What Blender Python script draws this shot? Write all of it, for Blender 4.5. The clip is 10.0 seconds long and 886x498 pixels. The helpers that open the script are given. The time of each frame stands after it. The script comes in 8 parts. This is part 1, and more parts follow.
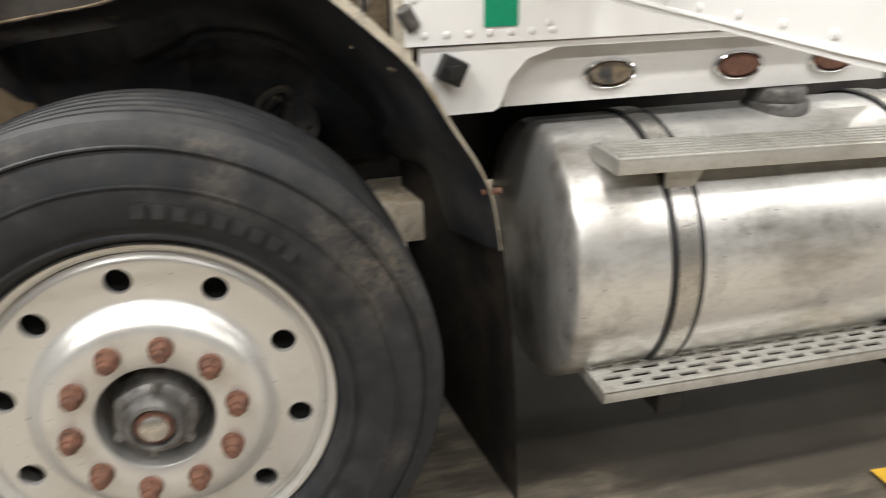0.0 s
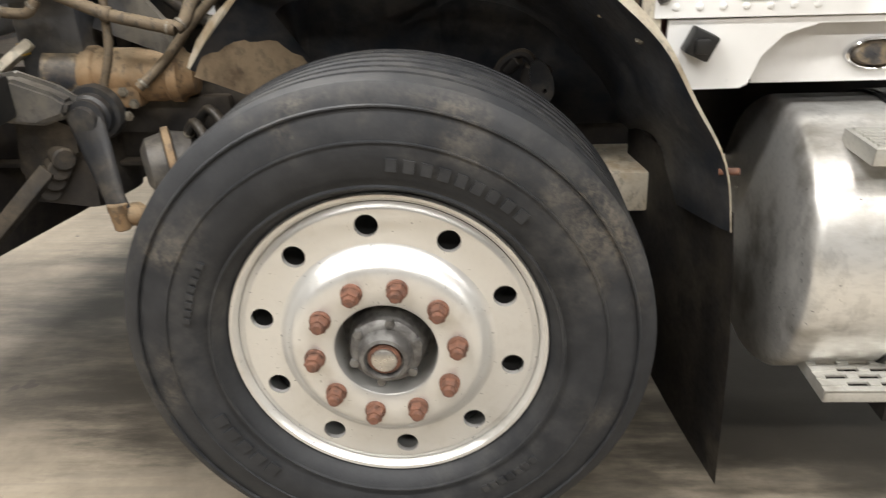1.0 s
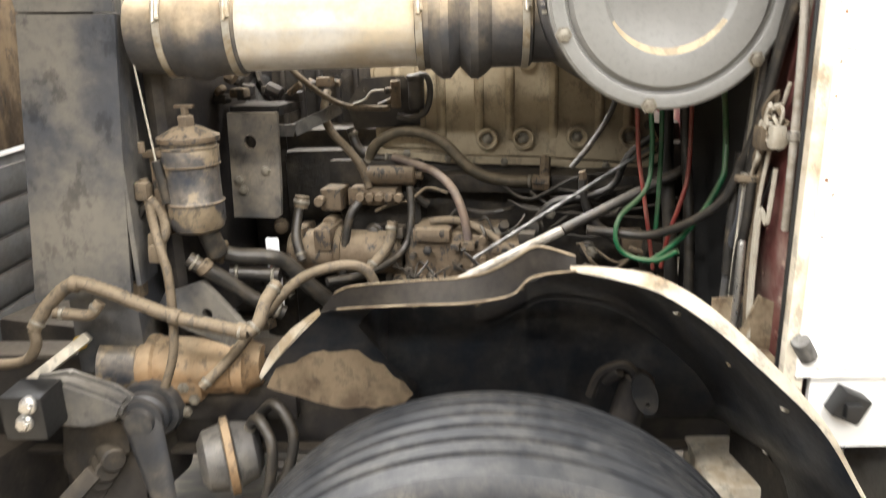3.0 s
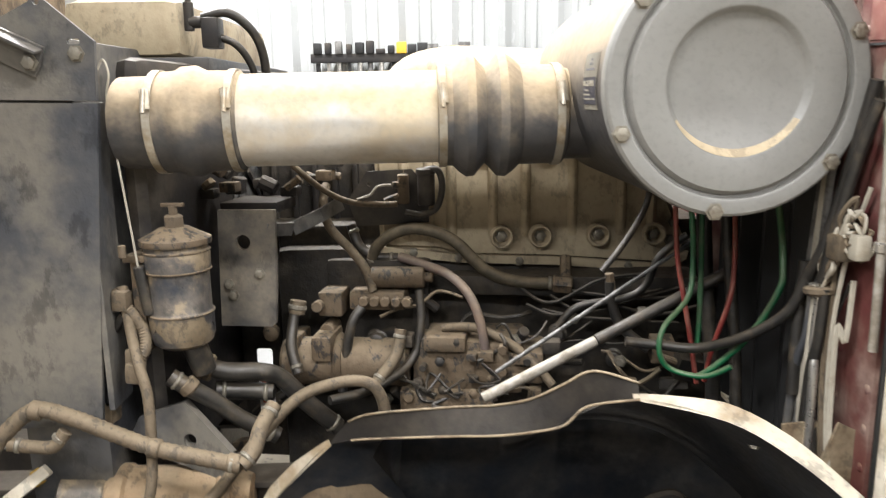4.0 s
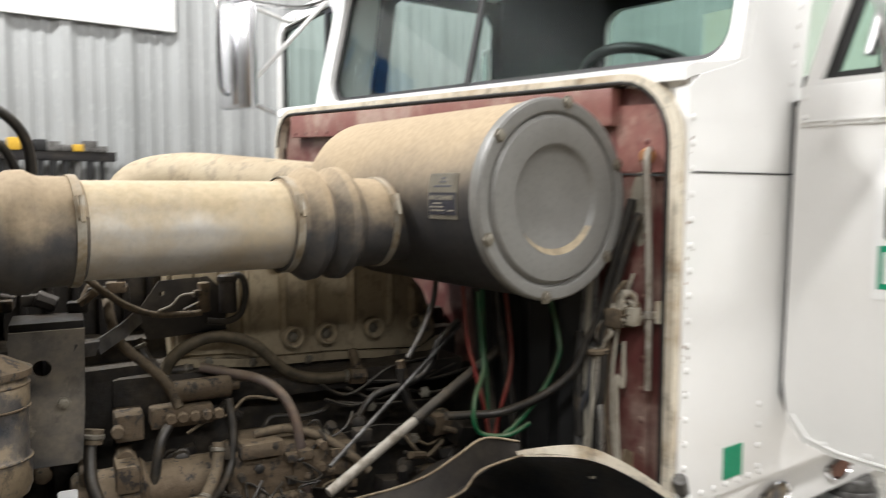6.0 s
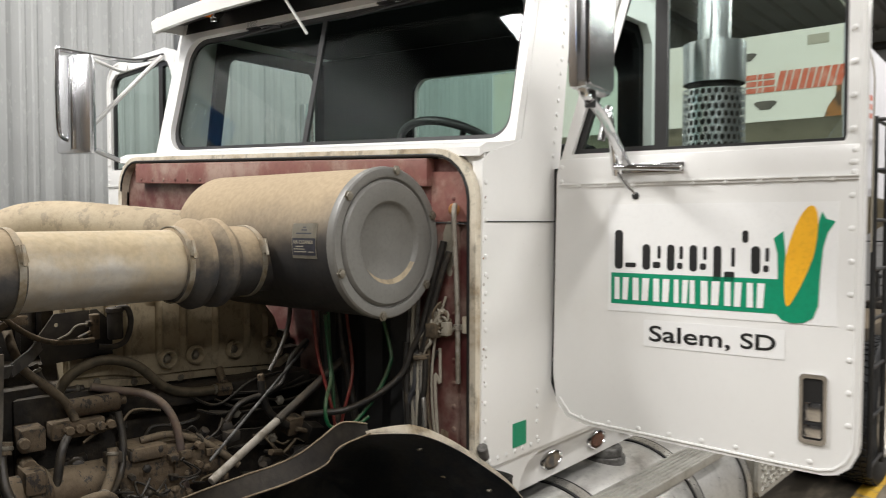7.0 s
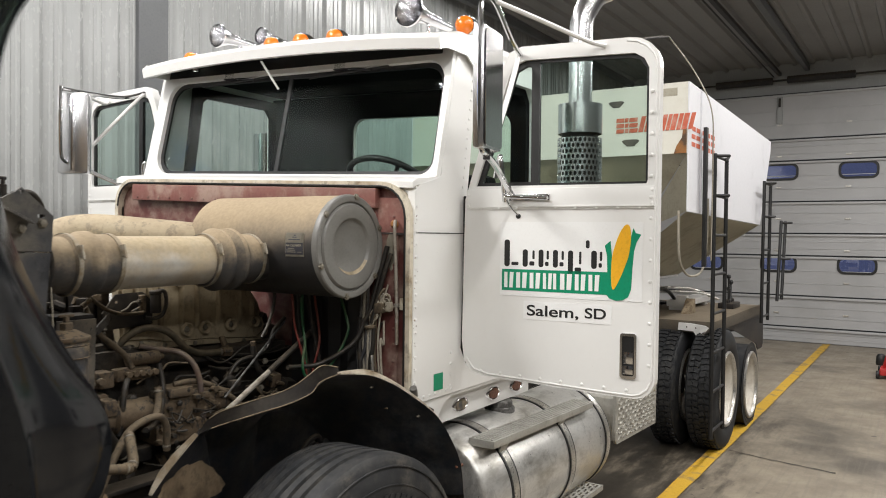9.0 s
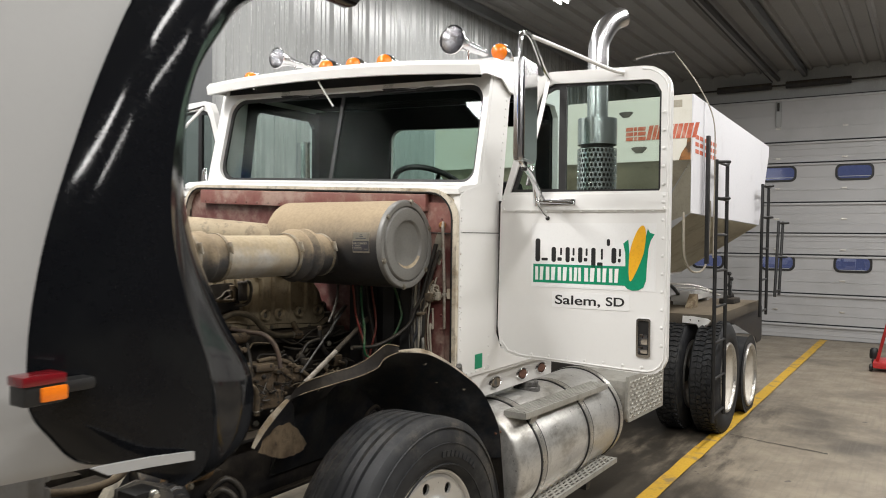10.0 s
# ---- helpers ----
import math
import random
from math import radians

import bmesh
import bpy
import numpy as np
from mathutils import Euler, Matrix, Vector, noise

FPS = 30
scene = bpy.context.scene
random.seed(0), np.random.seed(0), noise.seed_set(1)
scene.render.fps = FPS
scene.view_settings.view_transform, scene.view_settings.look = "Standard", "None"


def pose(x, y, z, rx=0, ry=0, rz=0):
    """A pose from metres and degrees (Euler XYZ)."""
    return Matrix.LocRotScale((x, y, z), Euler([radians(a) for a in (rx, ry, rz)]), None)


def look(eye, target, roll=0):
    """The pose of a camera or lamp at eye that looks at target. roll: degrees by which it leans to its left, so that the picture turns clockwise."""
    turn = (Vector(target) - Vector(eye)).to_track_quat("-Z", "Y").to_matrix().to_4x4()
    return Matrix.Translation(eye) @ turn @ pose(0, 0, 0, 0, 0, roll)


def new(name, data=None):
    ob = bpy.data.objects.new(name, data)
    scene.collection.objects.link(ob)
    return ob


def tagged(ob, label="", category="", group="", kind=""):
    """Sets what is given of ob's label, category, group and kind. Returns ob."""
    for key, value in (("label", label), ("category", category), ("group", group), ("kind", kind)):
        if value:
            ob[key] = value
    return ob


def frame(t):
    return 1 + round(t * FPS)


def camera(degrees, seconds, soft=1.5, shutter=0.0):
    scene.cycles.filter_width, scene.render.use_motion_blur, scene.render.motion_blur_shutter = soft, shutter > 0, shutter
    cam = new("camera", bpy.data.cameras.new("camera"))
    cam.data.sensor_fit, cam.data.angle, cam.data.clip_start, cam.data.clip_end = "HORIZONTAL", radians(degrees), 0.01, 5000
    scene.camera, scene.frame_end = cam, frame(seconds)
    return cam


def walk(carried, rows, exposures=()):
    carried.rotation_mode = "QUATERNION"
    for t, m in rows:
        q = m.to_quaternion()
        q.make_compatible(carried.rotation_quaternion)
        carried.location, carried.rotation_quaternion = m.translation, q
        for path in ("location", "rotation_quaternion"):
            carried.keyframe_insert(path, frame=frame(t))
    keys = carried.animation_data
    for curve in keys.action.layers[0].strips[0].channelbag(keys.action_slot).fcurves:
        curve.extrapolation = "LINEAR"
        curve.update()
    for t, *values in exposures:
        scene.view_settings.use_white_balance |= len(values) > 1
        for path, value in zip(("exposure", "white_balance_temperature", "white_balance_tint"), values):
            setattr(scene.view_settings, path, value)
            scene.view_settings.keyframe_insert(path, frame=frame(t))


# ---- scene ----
cam = camera(60.3, 10.0, soft=1.0, shutter=0.5)
PATH = [
    (0, (0.094, -1.193, 1.388), (0.538, 0.592, 0.603), -1.1),
    (0.5, (0.056, -1.229, 1.409), (0.171, 0.58, 0.563), -1.4),
    (1, (0.033, -1.226, 1.435), (-0.037, 0.565, 0.547), -1.9),
    (1.5, (-0.038, -1.186, 1.561), (-0.17, 0.599, 0.668), -1.8),
    (2, (-0.086, -1.172, 1.668), (-0.228, 0.634, 0.821), -1.7),
    (2.5, (-0.136, -1.083, 1.736), (-0.241, 0.776, 1.005), -1.7),
    (3, (-0.171, -0.921, 1.791), (-0.241, 0.989, 1.205), -1.5),
    (3.2, (-0.194, -0.861, 1.805), (-0.239, 1.064, 1.265), -1.2),
    (4.3, (-0.427, -0.708, 1.819), (-0.313, 1.257, 1.466), -0.8),
    (4.5, (-0.523, -0.701, 1.813), (-0.356, 1.266, 1.492), -0.7),
    (5, (-0.686, -0.628, 1.803), (-0.211, 1.299, 1.555), -0.4),
    (5.5, (-0.772, -0.541, 1.809), (0.058, 1.267, 1.607), -0.1),
    (6, (-0.938, -0.669, 1.845), (0.236, 0.942, 1.694), 0.2),
    (6.2, (-1.055, -0.741, 1.849), (0.247, 0.774, 1.738), 0.3),
    (7.3, (-1.48, -1.049, 1.89), (0.107, 0.167, 1.835), 0.4),
    (7.5, (-1.59, -1.092, 1.862), (0.02, 0.093, 1.827), 0.8),
    (8, (-1.872, -1.231, 1.876), (-0.217, -0.107, 1.841), 0.7),
    (8.5, (-2.057, -1.388, 1.886), (-0.378, -0.303, 1.851), 0.6),
    (9, (-2.216, -1.502, 1.876), (-0.531, -0.425, 1.841), 0.6),
    (9.5, (-2.49, -1.545, 1.857), (-0.803, -0.47, 1.827), 0.7),
    (10, (-2.772, -1.621, 1.873), (-1.088, -0.543, 1.837), 0.6),
]
EXPOSURES = [(0.0, 0.55, 6500, 10), (1.0, 0.95, 6500, 10), (2.0, 1.42, 6500, 10), (2.5, 1.66, 6500, 10), (3.0, 1.75, 6450, 10), (4.5, 1.15, 6200, 10), (5.0, 0.88, 6150, 10), (5.5, 0.68, 6200, 10), (6.2, 0.28, 6400, 10), (7.5, -0.05, 6500, 10), (10.0, -0.02, 6500, 10)]
walk(cam, [(t, look(eye, target, roll)) for t, eye, target, roll in PATH], EXPOSURES)

# ---- light ----
world = bpy.data.worlds.new("shop_air")
scene.world = world
world.use_nodes = True
world.node_tree.nodes["Background"].inputs[0].default_value = (0.75, 0.85, 1.0, 1)
world.node_tree.nodes["Background"].inputs[1].default_value = 0.5
LAMP_W = 115.0


def ceiling_lamp(x, y, z, length=2.4, power=LAMP_W):
    data = bpy.data.lights.new("tube_light", "AREA")
    data.shape, data.size, data.size_y = "RECTANGLE", length, 0.35
    data.energy, data.color = power, (1.0, 0.98, 0.955)
    ob = new("tube_light", data)
    ob.location = (x, y, z)
    return ob


# ---- materials ----
def node_mat(name):
    m = bpy.data.materials.new(name)
    m.use_nodes = True
    nt = m.node_tree
    return m, nt, nt.nodes["Principled BSDF"]


def ramp(nt, fac, lo, hi):
    n = nt.nodes.new("ShaderNodeMapRange")
    n.inputs["From Min"].default_value, n.inputs["From Max"].default_value = lo, hi
    n.interpolation_type = "SMOOTHSTEP"
    nt.links.new(fac, n.inputs["Value"])
    return n.outputs["Result"]


def noise_tex(nt, coord, scale, detail=6.0, rough=0.6, stretch=None):
    if stretch:
        mp = nt.nodes.new("ShaderNodeMapping")
        mp.inputs["Scale"].default_value = stretch
        nt.links.new(coord, mp.inputs["Vector"])
        coord = mp.outputs["Vector"]
    n = nt.nodes.new("ShaderNodeTexNoise")
    n.inputs["Scale"].default_value, n.inputs["Detail"].default_value, n.inputs["Roughness"].default_value = scale, detail, rough
    nt.links.new(coord, n.inputs["Vector"])
    return n.outputs["Fac"]


def blend(nt, fac, a, b):
    n = nt.nodes.new("ShaderNodeMix")
    n.data_type = "RGBA"
    nt.links.new(fac, n.inputs["Factor"])
    for sock, v in ((n.inputs[6], a), (n.inputs[7], b)):
        if isinstance(v, tuple):
            sock.default_value = (*v, 1)
        else:
            nt.links.new(v, sock)
    return n.outputs[2]


def times(nt, a, b):
    n = nt.nodes.new("ShaderNodeMath")
    n.operation = "MULTIPLY"
    for sock, v in ((n.inputs[0], a), (n.inputs[1], b)):
        if isinstance(v, (int, float)):
            sock.default_value = v
        else:
            nt.links.new(v, sock)
    return n.outputs[0]


def plus(nt, a, b):
    n = nt.nodes.new("ShaderNodeMath")
    n.operation = "ADD"
    for sock, v in ((n.inputs[0], a), (n.inputs[1], b)):
        if isinstance(v, (int, float)):
            sock.default_value = v
        else:
            nt.links.new(v, sock)
    return n.outputs[0]


DUST = (0.39, 0.302, 0.195)


def surface(name, base, rough=0.5, metal=0.0, other=None, other_at=(0.45, 0.7), scale=6.0, grain=60.0, bump=0.15,
            dust=0.0, dust_base=0.0, stretch=None, coat=0.0, dust_color=DUST, spec=0.5, speck=0.35, grease=0.0, patchy=0.25):
    """A worn surface: base colour, a second colour in patches, fine grain, and dust that settles on what faces up."""
    m, nt, p = node_mat(name)
    geo = nt.nodes.new("ShaderNodeNewGeometry")
    pos = geo.outputs["Position"]
    big = noise_tex(nt, pos, scale, 7.0, 0.62, stretch)
    fine = noise_tex(nt, pos, grain, 5.0, 0.6, stretch)
    col = blend(nt, ramp(nt, big, *other_at), base, other or tuple(min(1, c * 0.72) for c in base))
    col = blend(nt, times(nt, ramp(nt, fine, 0.45, 0.75), speck), col, tuple(c * 0.6 for c in base))
    r = plus(nt, times(nt, fine, patchy), rough - 0.5 * patchy)
    met = metal
    if dust > 0 or dust_base > 0:
        sep = nt.nodes.new("ShaderNodeSeparateXYZ")
        nt.links.new(geo.outputs["Normal"], sep.inputs[0])
        up = ramp(nt, plus(nt, sep.outputs["Z"], times(nt, plus(nt, big, -0.5), 1.6)), -0.25, 0.75)
        patch = ramp(nt, noise_tex(nt, pos, scale * 2.3, 6.0, 0.65), 0.3, 0.7)
        d = plus(nt, times(nt, up, dust), times(nt, patch, dust_base))
        clamp = nt.nodes.new("ShaderNodeClamp")
        nt.links.new(d, clamp.inputs[0])
        d = clamp.outputs[0]
        shade = blend(nt, ramp(nt, fine, 0.3, 0.7), dust_color, tuple(c * 0.84 for c in dust_color))
        col = blend(nt, d, col, shade)
        r = plus(nt, times(nt, d, 0.9 - rough), r)
        if metal:
            met = times(nt, plus(nt, times(nt, d, -1.0), 1.0), metal)
    if grease:
        g = ramp(nt, noise_tex(nt, pos, scale * 2.7, 9.0, 0.72, (1.0, 1.0, 0.6)), 0.53, 0.6)
        col = blend(nt, times(nt, g, grease), col, (0.008, 0.0085, 0.010))
        r = plus(nt, times(nt, g, -0.2 * grease), r)
    nt.links.new(col, p.inputs["Base Color"])
    nt.links.new(r, p.inputs["Roughness"])
    if isinstance(met, (int, float)):
        p.inputs["Metallic"].default_value = met
    else:
        nt.links.new(met, p.inputs["Metallic"])
    p.inputs["Specular IOR Level"].default_value = spec
    if coat:
        p.inputs["Coat Weight"].default_value, p.inputs["Coat Roughness"].default_value = coat, 0.12
    if bump:
        b = nt.nodes.new("ShaderNodeBump")
        b.inputs["Strength"].default_value, b.inputs["Distance"].default_value = bump, 0.004
        nt.links.new(plus(nt, fine, times(nt, big, 2.0)), b.inputs["Height"])
        nt.links.new(b.outputs["Normal"], p.inputs["Normal"])
    return m


def glass(name, tint, rough=0.02):
    m, nt, p = node_mat(name)
    p.inputs["Base Color"].default_value = (*tint, 1)
    p.inputs["Transmission Weight"].default_value = 1.0
    p.inputs["Roughness"].default_value, p.inputs["IOR"].default_value = rough, 1.45
    return m


def thin_glass(name, tint, gloss=0.12):
    """A pane: clear and tinted, with a faint mirror image on it."""
    m, nt, p = node_mat(name)
    nt.nodes.remove(p)
    out = nt.nodes["Material Output"]
    tr, gl, mix = nt.nodes.new("ShaderNodeBsdfTransparent"), nt.nodes.new("ShaderNodeBsdfGlossy"), nt.nodes.new("ShaderNodeMixShader")
    tr.inputs[0].default_value = (*tint, 1)
    gl.inputs["Roughness"].default_value = 0.015
    edge = nt.nodes.new("ShaderNodeLayerWeight")
    edge.inputs["Blend"].default_value = 0.5
    rise = nt.nodes.new("ShaderNodeMath")
    rise.operation = "POWER"
    rise.inputs[1].default_value = 5.0
    nt.links.new(edge.outputs["Facing"], rise.inputs[0])
    nt.links.new(plus(nt, times(nt, rise.outputs[0], 0.6), 0.013 + gloss), mix.inputs[0])
    nt.links.new(tr.outputs[0], mix.inputs[1])
    nt.links.new(gl.outputs[0], mix.inputs[2])
    nt.links.new(mix.outputs[0], out.inputs["Surface"])
    return m


def glow(name, color, strength):
    m, nt, p = node_mat(name)
    p.inputs["Emission Color"].default_value, p.inputs["Emission Strength"].default_value = (*color, 1), strength
    return m


def concrete():
    m, nt, p = node_mat("concrete_floor")
    geo = nt.nodes.new("ShaderNodeNewGeometry")
    pos = geo.outputs["Position"]
    big = noise_tex(nt, pos, 0.55, 8.0, 0.62)
    mid = noise_tex(nt, pos, 2.6, 8.0, 0.68)
    fine = noise_tex(nt, pos, 70.0, 4.0, 0.6)
    trowel = noise_tex(nt, pos, 5.0, 4.0, 0.5, (0.35, 6.0, 1.0))
    col = blend(nt, ramp(nt, mid, 0.3, 0.72), (0.31, 0.265, 0.20), (0.205, 0.172, 0.13))
    col = blend(nt, ramp(nt, big, 0.5, 0.68), col, (0.10, 0.085, 0.066))
    col = blend(nt, times(nt, ramp(nt, trowel, 0.5, 0.62), 0.35), col, (0.17, 0.15, 0.12))
    col = blend(nt, times(nt, ramp(nt, fine, 0.5, 0.8), 0.5), col, (0.2, 0.17, 0.13))
    # oil streaked along the bay, darkened further to paint in the shade under the truck
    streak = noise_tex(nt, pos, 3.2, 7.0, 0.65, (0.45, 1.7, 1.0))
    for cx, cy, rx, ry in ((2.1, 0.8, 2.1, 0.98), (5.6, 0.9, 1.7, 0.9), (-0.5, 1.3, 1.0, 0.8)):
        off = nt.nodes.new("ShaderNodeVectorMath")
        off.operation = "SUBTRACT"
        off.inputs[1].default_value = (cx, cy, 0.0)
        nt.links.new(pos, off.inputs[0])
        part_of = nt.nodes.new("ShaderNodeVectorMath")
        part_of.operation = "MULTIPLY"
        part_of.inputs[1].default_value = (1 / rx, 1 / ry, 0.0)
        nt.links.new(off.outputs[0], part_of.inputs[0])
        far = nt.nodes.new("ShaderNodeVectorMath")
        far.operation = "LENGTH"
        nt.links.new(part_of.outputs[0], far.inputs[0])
        oil_and_shade = ramp(nt, plus(nt, times(nt, streak, -2.4), far.outputs["Value"]), 0.3, -0.5)
        col = blend(nt, times(nt, oil_and_shade, 0.92), col, (0.042, 0.036, 0.028))
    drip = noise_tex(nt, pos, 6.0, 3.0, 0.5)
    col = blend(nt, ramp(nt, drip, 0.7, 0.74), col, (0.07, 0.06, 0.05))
    nt.links.new(col, p.inputs["Base Color"])
    nt.links.new(plus(nt, times(nt, mid, 0.35), 0.28), p.inputs["Roughness"])
    b = nt.nodes.new("ShaderNodeBump")
    b.inputs["Strength"].default_value, b.inputs["Distance"].default_value = 0.12, 0.003
    nt.links.new(plus(nt, fine, times(nt, mid, 2.0)), b.inputs["Height"])
    nt.links.new(b.outputs["Normal"], p.inputs["Normal"])
    return m


def rubber_tyre():
    m, nt, p = node_mat("tyre_rubber")
    geo = nt.nodes.new("ShaderNodeNewGeometry")
    pos = geo.outputs["Position"]
    big, mid, fine = noise_tex(nt, pos, 3.0, 6.0, 0.6), noise_tex(nt, pos, 14.0, 8.0, 0.7), noise_tex(nt, pos, 130.0, 3.0, 0.5)
    dusty = times(nt, ramp(nt, big, 0.42, 0.65), ramp(nt, mid, 0.38, 0.7))
    col = blend(nt, ramp(nt, mid, 0.3, 0.7), (0.013, 0.014, 0.016), (0.025, 0.026, 0.028))
    col = blend(nt, times(nt, dusty, 0.38), col, (0.10, 0.093, 0.080))
    # scuffed, dusty shoulder of the front tyre
    off = nt.nodes.new("ShaderNodeVectorMath")
    off.operation = "SUBTRACT"
    off.inputs[1].default_value = (-0.138, 0.208, 0.556)
    nt.links.new(pos, off.inputs[0])
    flat = nt.nodes.new("ShaderNodeVectorMath")
    flat.operation = "MULTIPLY"
    flat.inputs[1].default_value = (1.0, 0.0, 1.0)
    nt.links.new(off.outputs[0], flat.inputs[0])
    rad = nt.nodes.new("ShaderNodeVectorMath")
    rad.operation = "LENGTH"
    nt.links.new(flat.outputs[0], rad.inputs[0])
    band = times(nt, ramp(nt, rad.outputs["Value"], 0.42, 0.46), ramp(nt, rad.outputs["Value"], 0.556, 0.53))
    scuff = times(nt, ramp(nt, noise_tex(nt, pos, 60.0, 9.0, 0.8), 0.40, 0.60), ramp(nt, big, 0.46, 0.66))
    col = blend(nt, times(nt, times(nt, band, scuff), 0.6), col, (0.15, 0.128, 0.098))
    nt.links.new(col, p.inputs["Base Color"])
    p.inputs["Specular IOR Level"].default_value = 0.36
    nt.links.new(plus(nt, times(nt, mid, 0.25), 0.48), p.inputs["Roughness"])
    b = nt.nodes.new("ShaderNodeBump")
    b.inputs["Strength"].default_value, b.inputs["Distance"].default_value = 0.18, 0.002
    nt.links.new(plus(nt, fine, times(nt, mid, 2.0)), b.inputs["Height"])
    nt.links.new(b.outputs["Normal"], p.inputs["Normal"])
    return m


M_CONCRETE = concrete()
M_TYRE = rubber_tyre()
M_WHITE = surface("white_truck_paint", (0.80, 0.795, 0.775), 0.28, 0, (0.76, 0.75, 0.72), (0.5, 0.8), 1.6, 40, 0.0, coat=0.3, speck=0.03, patchy=0.03)
# the hood's white, greyed so the colour carries the shade on it
M_SKIN = surface("shaded_white_hood", (0.35, 0.35, 0.345), 0.4, 0, (0.305, 0.30, 0.29), (0.5, 0.8), 1.5, 50, 0.02, speck=0.04)
M_WHITE_OLD = surface("chalky_white_paint", (0.78, 0.77, 0.75), 0.45, 0, (0.62, 0.6, 0.56), (0.52, 0.75), 3.0, 50, 0.05, speck=0.08)
M_CREAM = surface("cream_fibreglass", (0.62, 0.56, 0.45), 0.5, 0, (0.38, 0.29, 0.18), (0.45, 0.7), 9.0, 70, 0.15, grease=0.35)
M_RED = surface("dusty_red_firewall", (0.10, 0.022, 0.024), 0.42, 0, (0.23, 0.15, 0.135), (0.44, 0.64), 5.0, 60, 0.1, dust=0.4, dust_base=0.08)
M_BLACK = surface("black_plastic", (0.006, 0.0065, 0.008), 0.09, 0, (0.010, 0.011, 0.012), (0.5, 0.75), 3.0, 80, 0.02, spec=0.24)
M_BLACK_DUST = surface("dusty_black_plastic", (0.022, 0.028, 0.038), 0.34, 0, (0.06, 0.066, 0.074), (0.5, 0.68), 6.0, 70, 0.14, dust=0.14, dust_base=0.10, spec=0.5)
M_BLACK_METAL = surface("black_painted_steel", (0.014, 0.014, 0.016), 0.45, 0.0, (0.035, 0.033, 0.03), (0.5, 0.7), 6.0, 70, 0.15, dust=0.13, dust_base=0.04, spec=0.35)
M_RAD = surface("worn_black_steel", (0.05, 0.053, 0.060), 0.40, 0.1, (0.125, 0.116, 0.10), (0.40, 0.60), 4.0, 45, 0.35, dust=0.25, dust_base=0.10, dust_color=(0.22, 0.185, 0.14), grease=0.4)
M_ENGINE = surface("dusty_engine_block", (0.014, 0.012, 0.010), 0.7, 0.0, (0.032, 0.025, 0.018), (0.45, 0.7), 12.0, 60, 0.6, dust=0.12, dust_base=0.02, grease=0.5)
M_ENGINE_TAN = surface("dusty_tan_casting", (0.09, 0.062, 0.036), 0.75, 0.0, (0.03, 0.021, 0.014), (0.48, 0.7), 14.0, 60, 0.7, dust=0.26, dust_base=0.05, grease=0.85)
M_VALVE = surface("tan_valve_cover", (0.38, 0.315, 0.21), 0.6, 0.0, (0.25, 0.20, 0.13), (0.48, 0.72), 8.0, 60, 0.3, dust=0.4, dust_base=0.06, grease=0.3)
M_AIR = surface("grey_air_cleaner", (0.172, 0.168, 0.155), 0.42, 0.0, (0.145, 0.141, 0.13), (0.45, 0.7), 6.0, 90, 0.04)
M_AIR_DUST = surface("dusty_air_cleaner_body", (0.022, 0.023, 0.026), 0.42, 0.0, (0.045, 0.043, 0.04), (0.45, 0.7), 1.6, 70, 0.06, dust=1.0, dust_base=0.05)
M_PIPE = surface("dusty_aluminium_pipe", (0.62, 0.61, 0.58), 0.38, 0.75, (0.5, 0.44, 0.34), (0.42, 0.68), 6.0, 60, 0.12, dust=0.85, dust_base=0.2, dust_color=(0.52, 0.42, 0.275))
M_RUBBER = surface("dusty_rubber_hose", (0.032, 0.033, 0.036), 0.6, 0.0, (0.055, 0.052, 0.048), (0.45, 0.7), 9.0, 80, 0.1, dust=0.95, dust_base=0.06)
M_HOSE = surface("dirty_black_hose", (0.012, 0.0118, 0.0115), 0.42, 0.0, (0.05, 0.039, 0.027), (0.5, 0.72), 18.0, 90, 0.2, dust=0.09, dust_base=0.02)
M_LOOM = surface("tan_wiring_loom", (0.095, 0.07, 0.043), 0.75, 0.0, (0.04, 0.03, 0.019), (0.45, 0.7), 22.0, 120, 0.4, dust=0.28, grease=0.5)
M_STEEL = surface("bright_steel", (0.62, 0.60, 0.56), 0.3, 0.9, (0.45, 0.42, 0.38), (0.5, 0.75), 15.0, 120, 0.08)
M_HORN = surface("polished_horn", (0.80, 0.80, 0.82), 0.24, 1.0, (0.7, 0.7, 0.72), (0.5, 0.8), 8.0, 150, 0.0, patchy=0.05, speck=0.05)
M_CHROME = surface("chrome", (0.75, 0.75, 0.76), 0.13, 1.0, (0.65, 0.65, 0.66), (0.5, 0.8), 8.0, 150, 0.0)
M_TANK = surface("brushed_aluminium_tank", (0.74, 0.73, 0.70), 0.34, 0.72, (0.36, 0.34, 0.30), (0.46, 0.72), 4.5, 60, 0.08, stretch=(0.6, 1.5, 1.5), grease=0.16)
M_RIM = surface("painted_silver_rim", (0.68, 0.67, 0.64), 0.32, 0.65, (0.56, 0.54, 0.5), (0.5, 0.75), 9.0, 90, 0.05, speck=0.06)
M_RIM_REAR = surface("cream_white_rim", (0.66, 0.62, 0.54), 0.5, 0.0, (0.5, 0.44, 0.36), (0.5, 0.75), 6.0, 60, 0.08)
M_RUST = surface("rusty_nut", (0.17, 0.075, 0.045), 0.8, 0.0, (0.09, 0.045, 0.03), (0.4, 0.65), 60.0, 300, 0.4)
M_HUB = surface("greasy_hub_steel", (0.20, 0.195, 0.185), 0.5, 0.55, (0.09, 0.085, 0.08), (0.42, 0.62), 25.0, 140, 0.25)
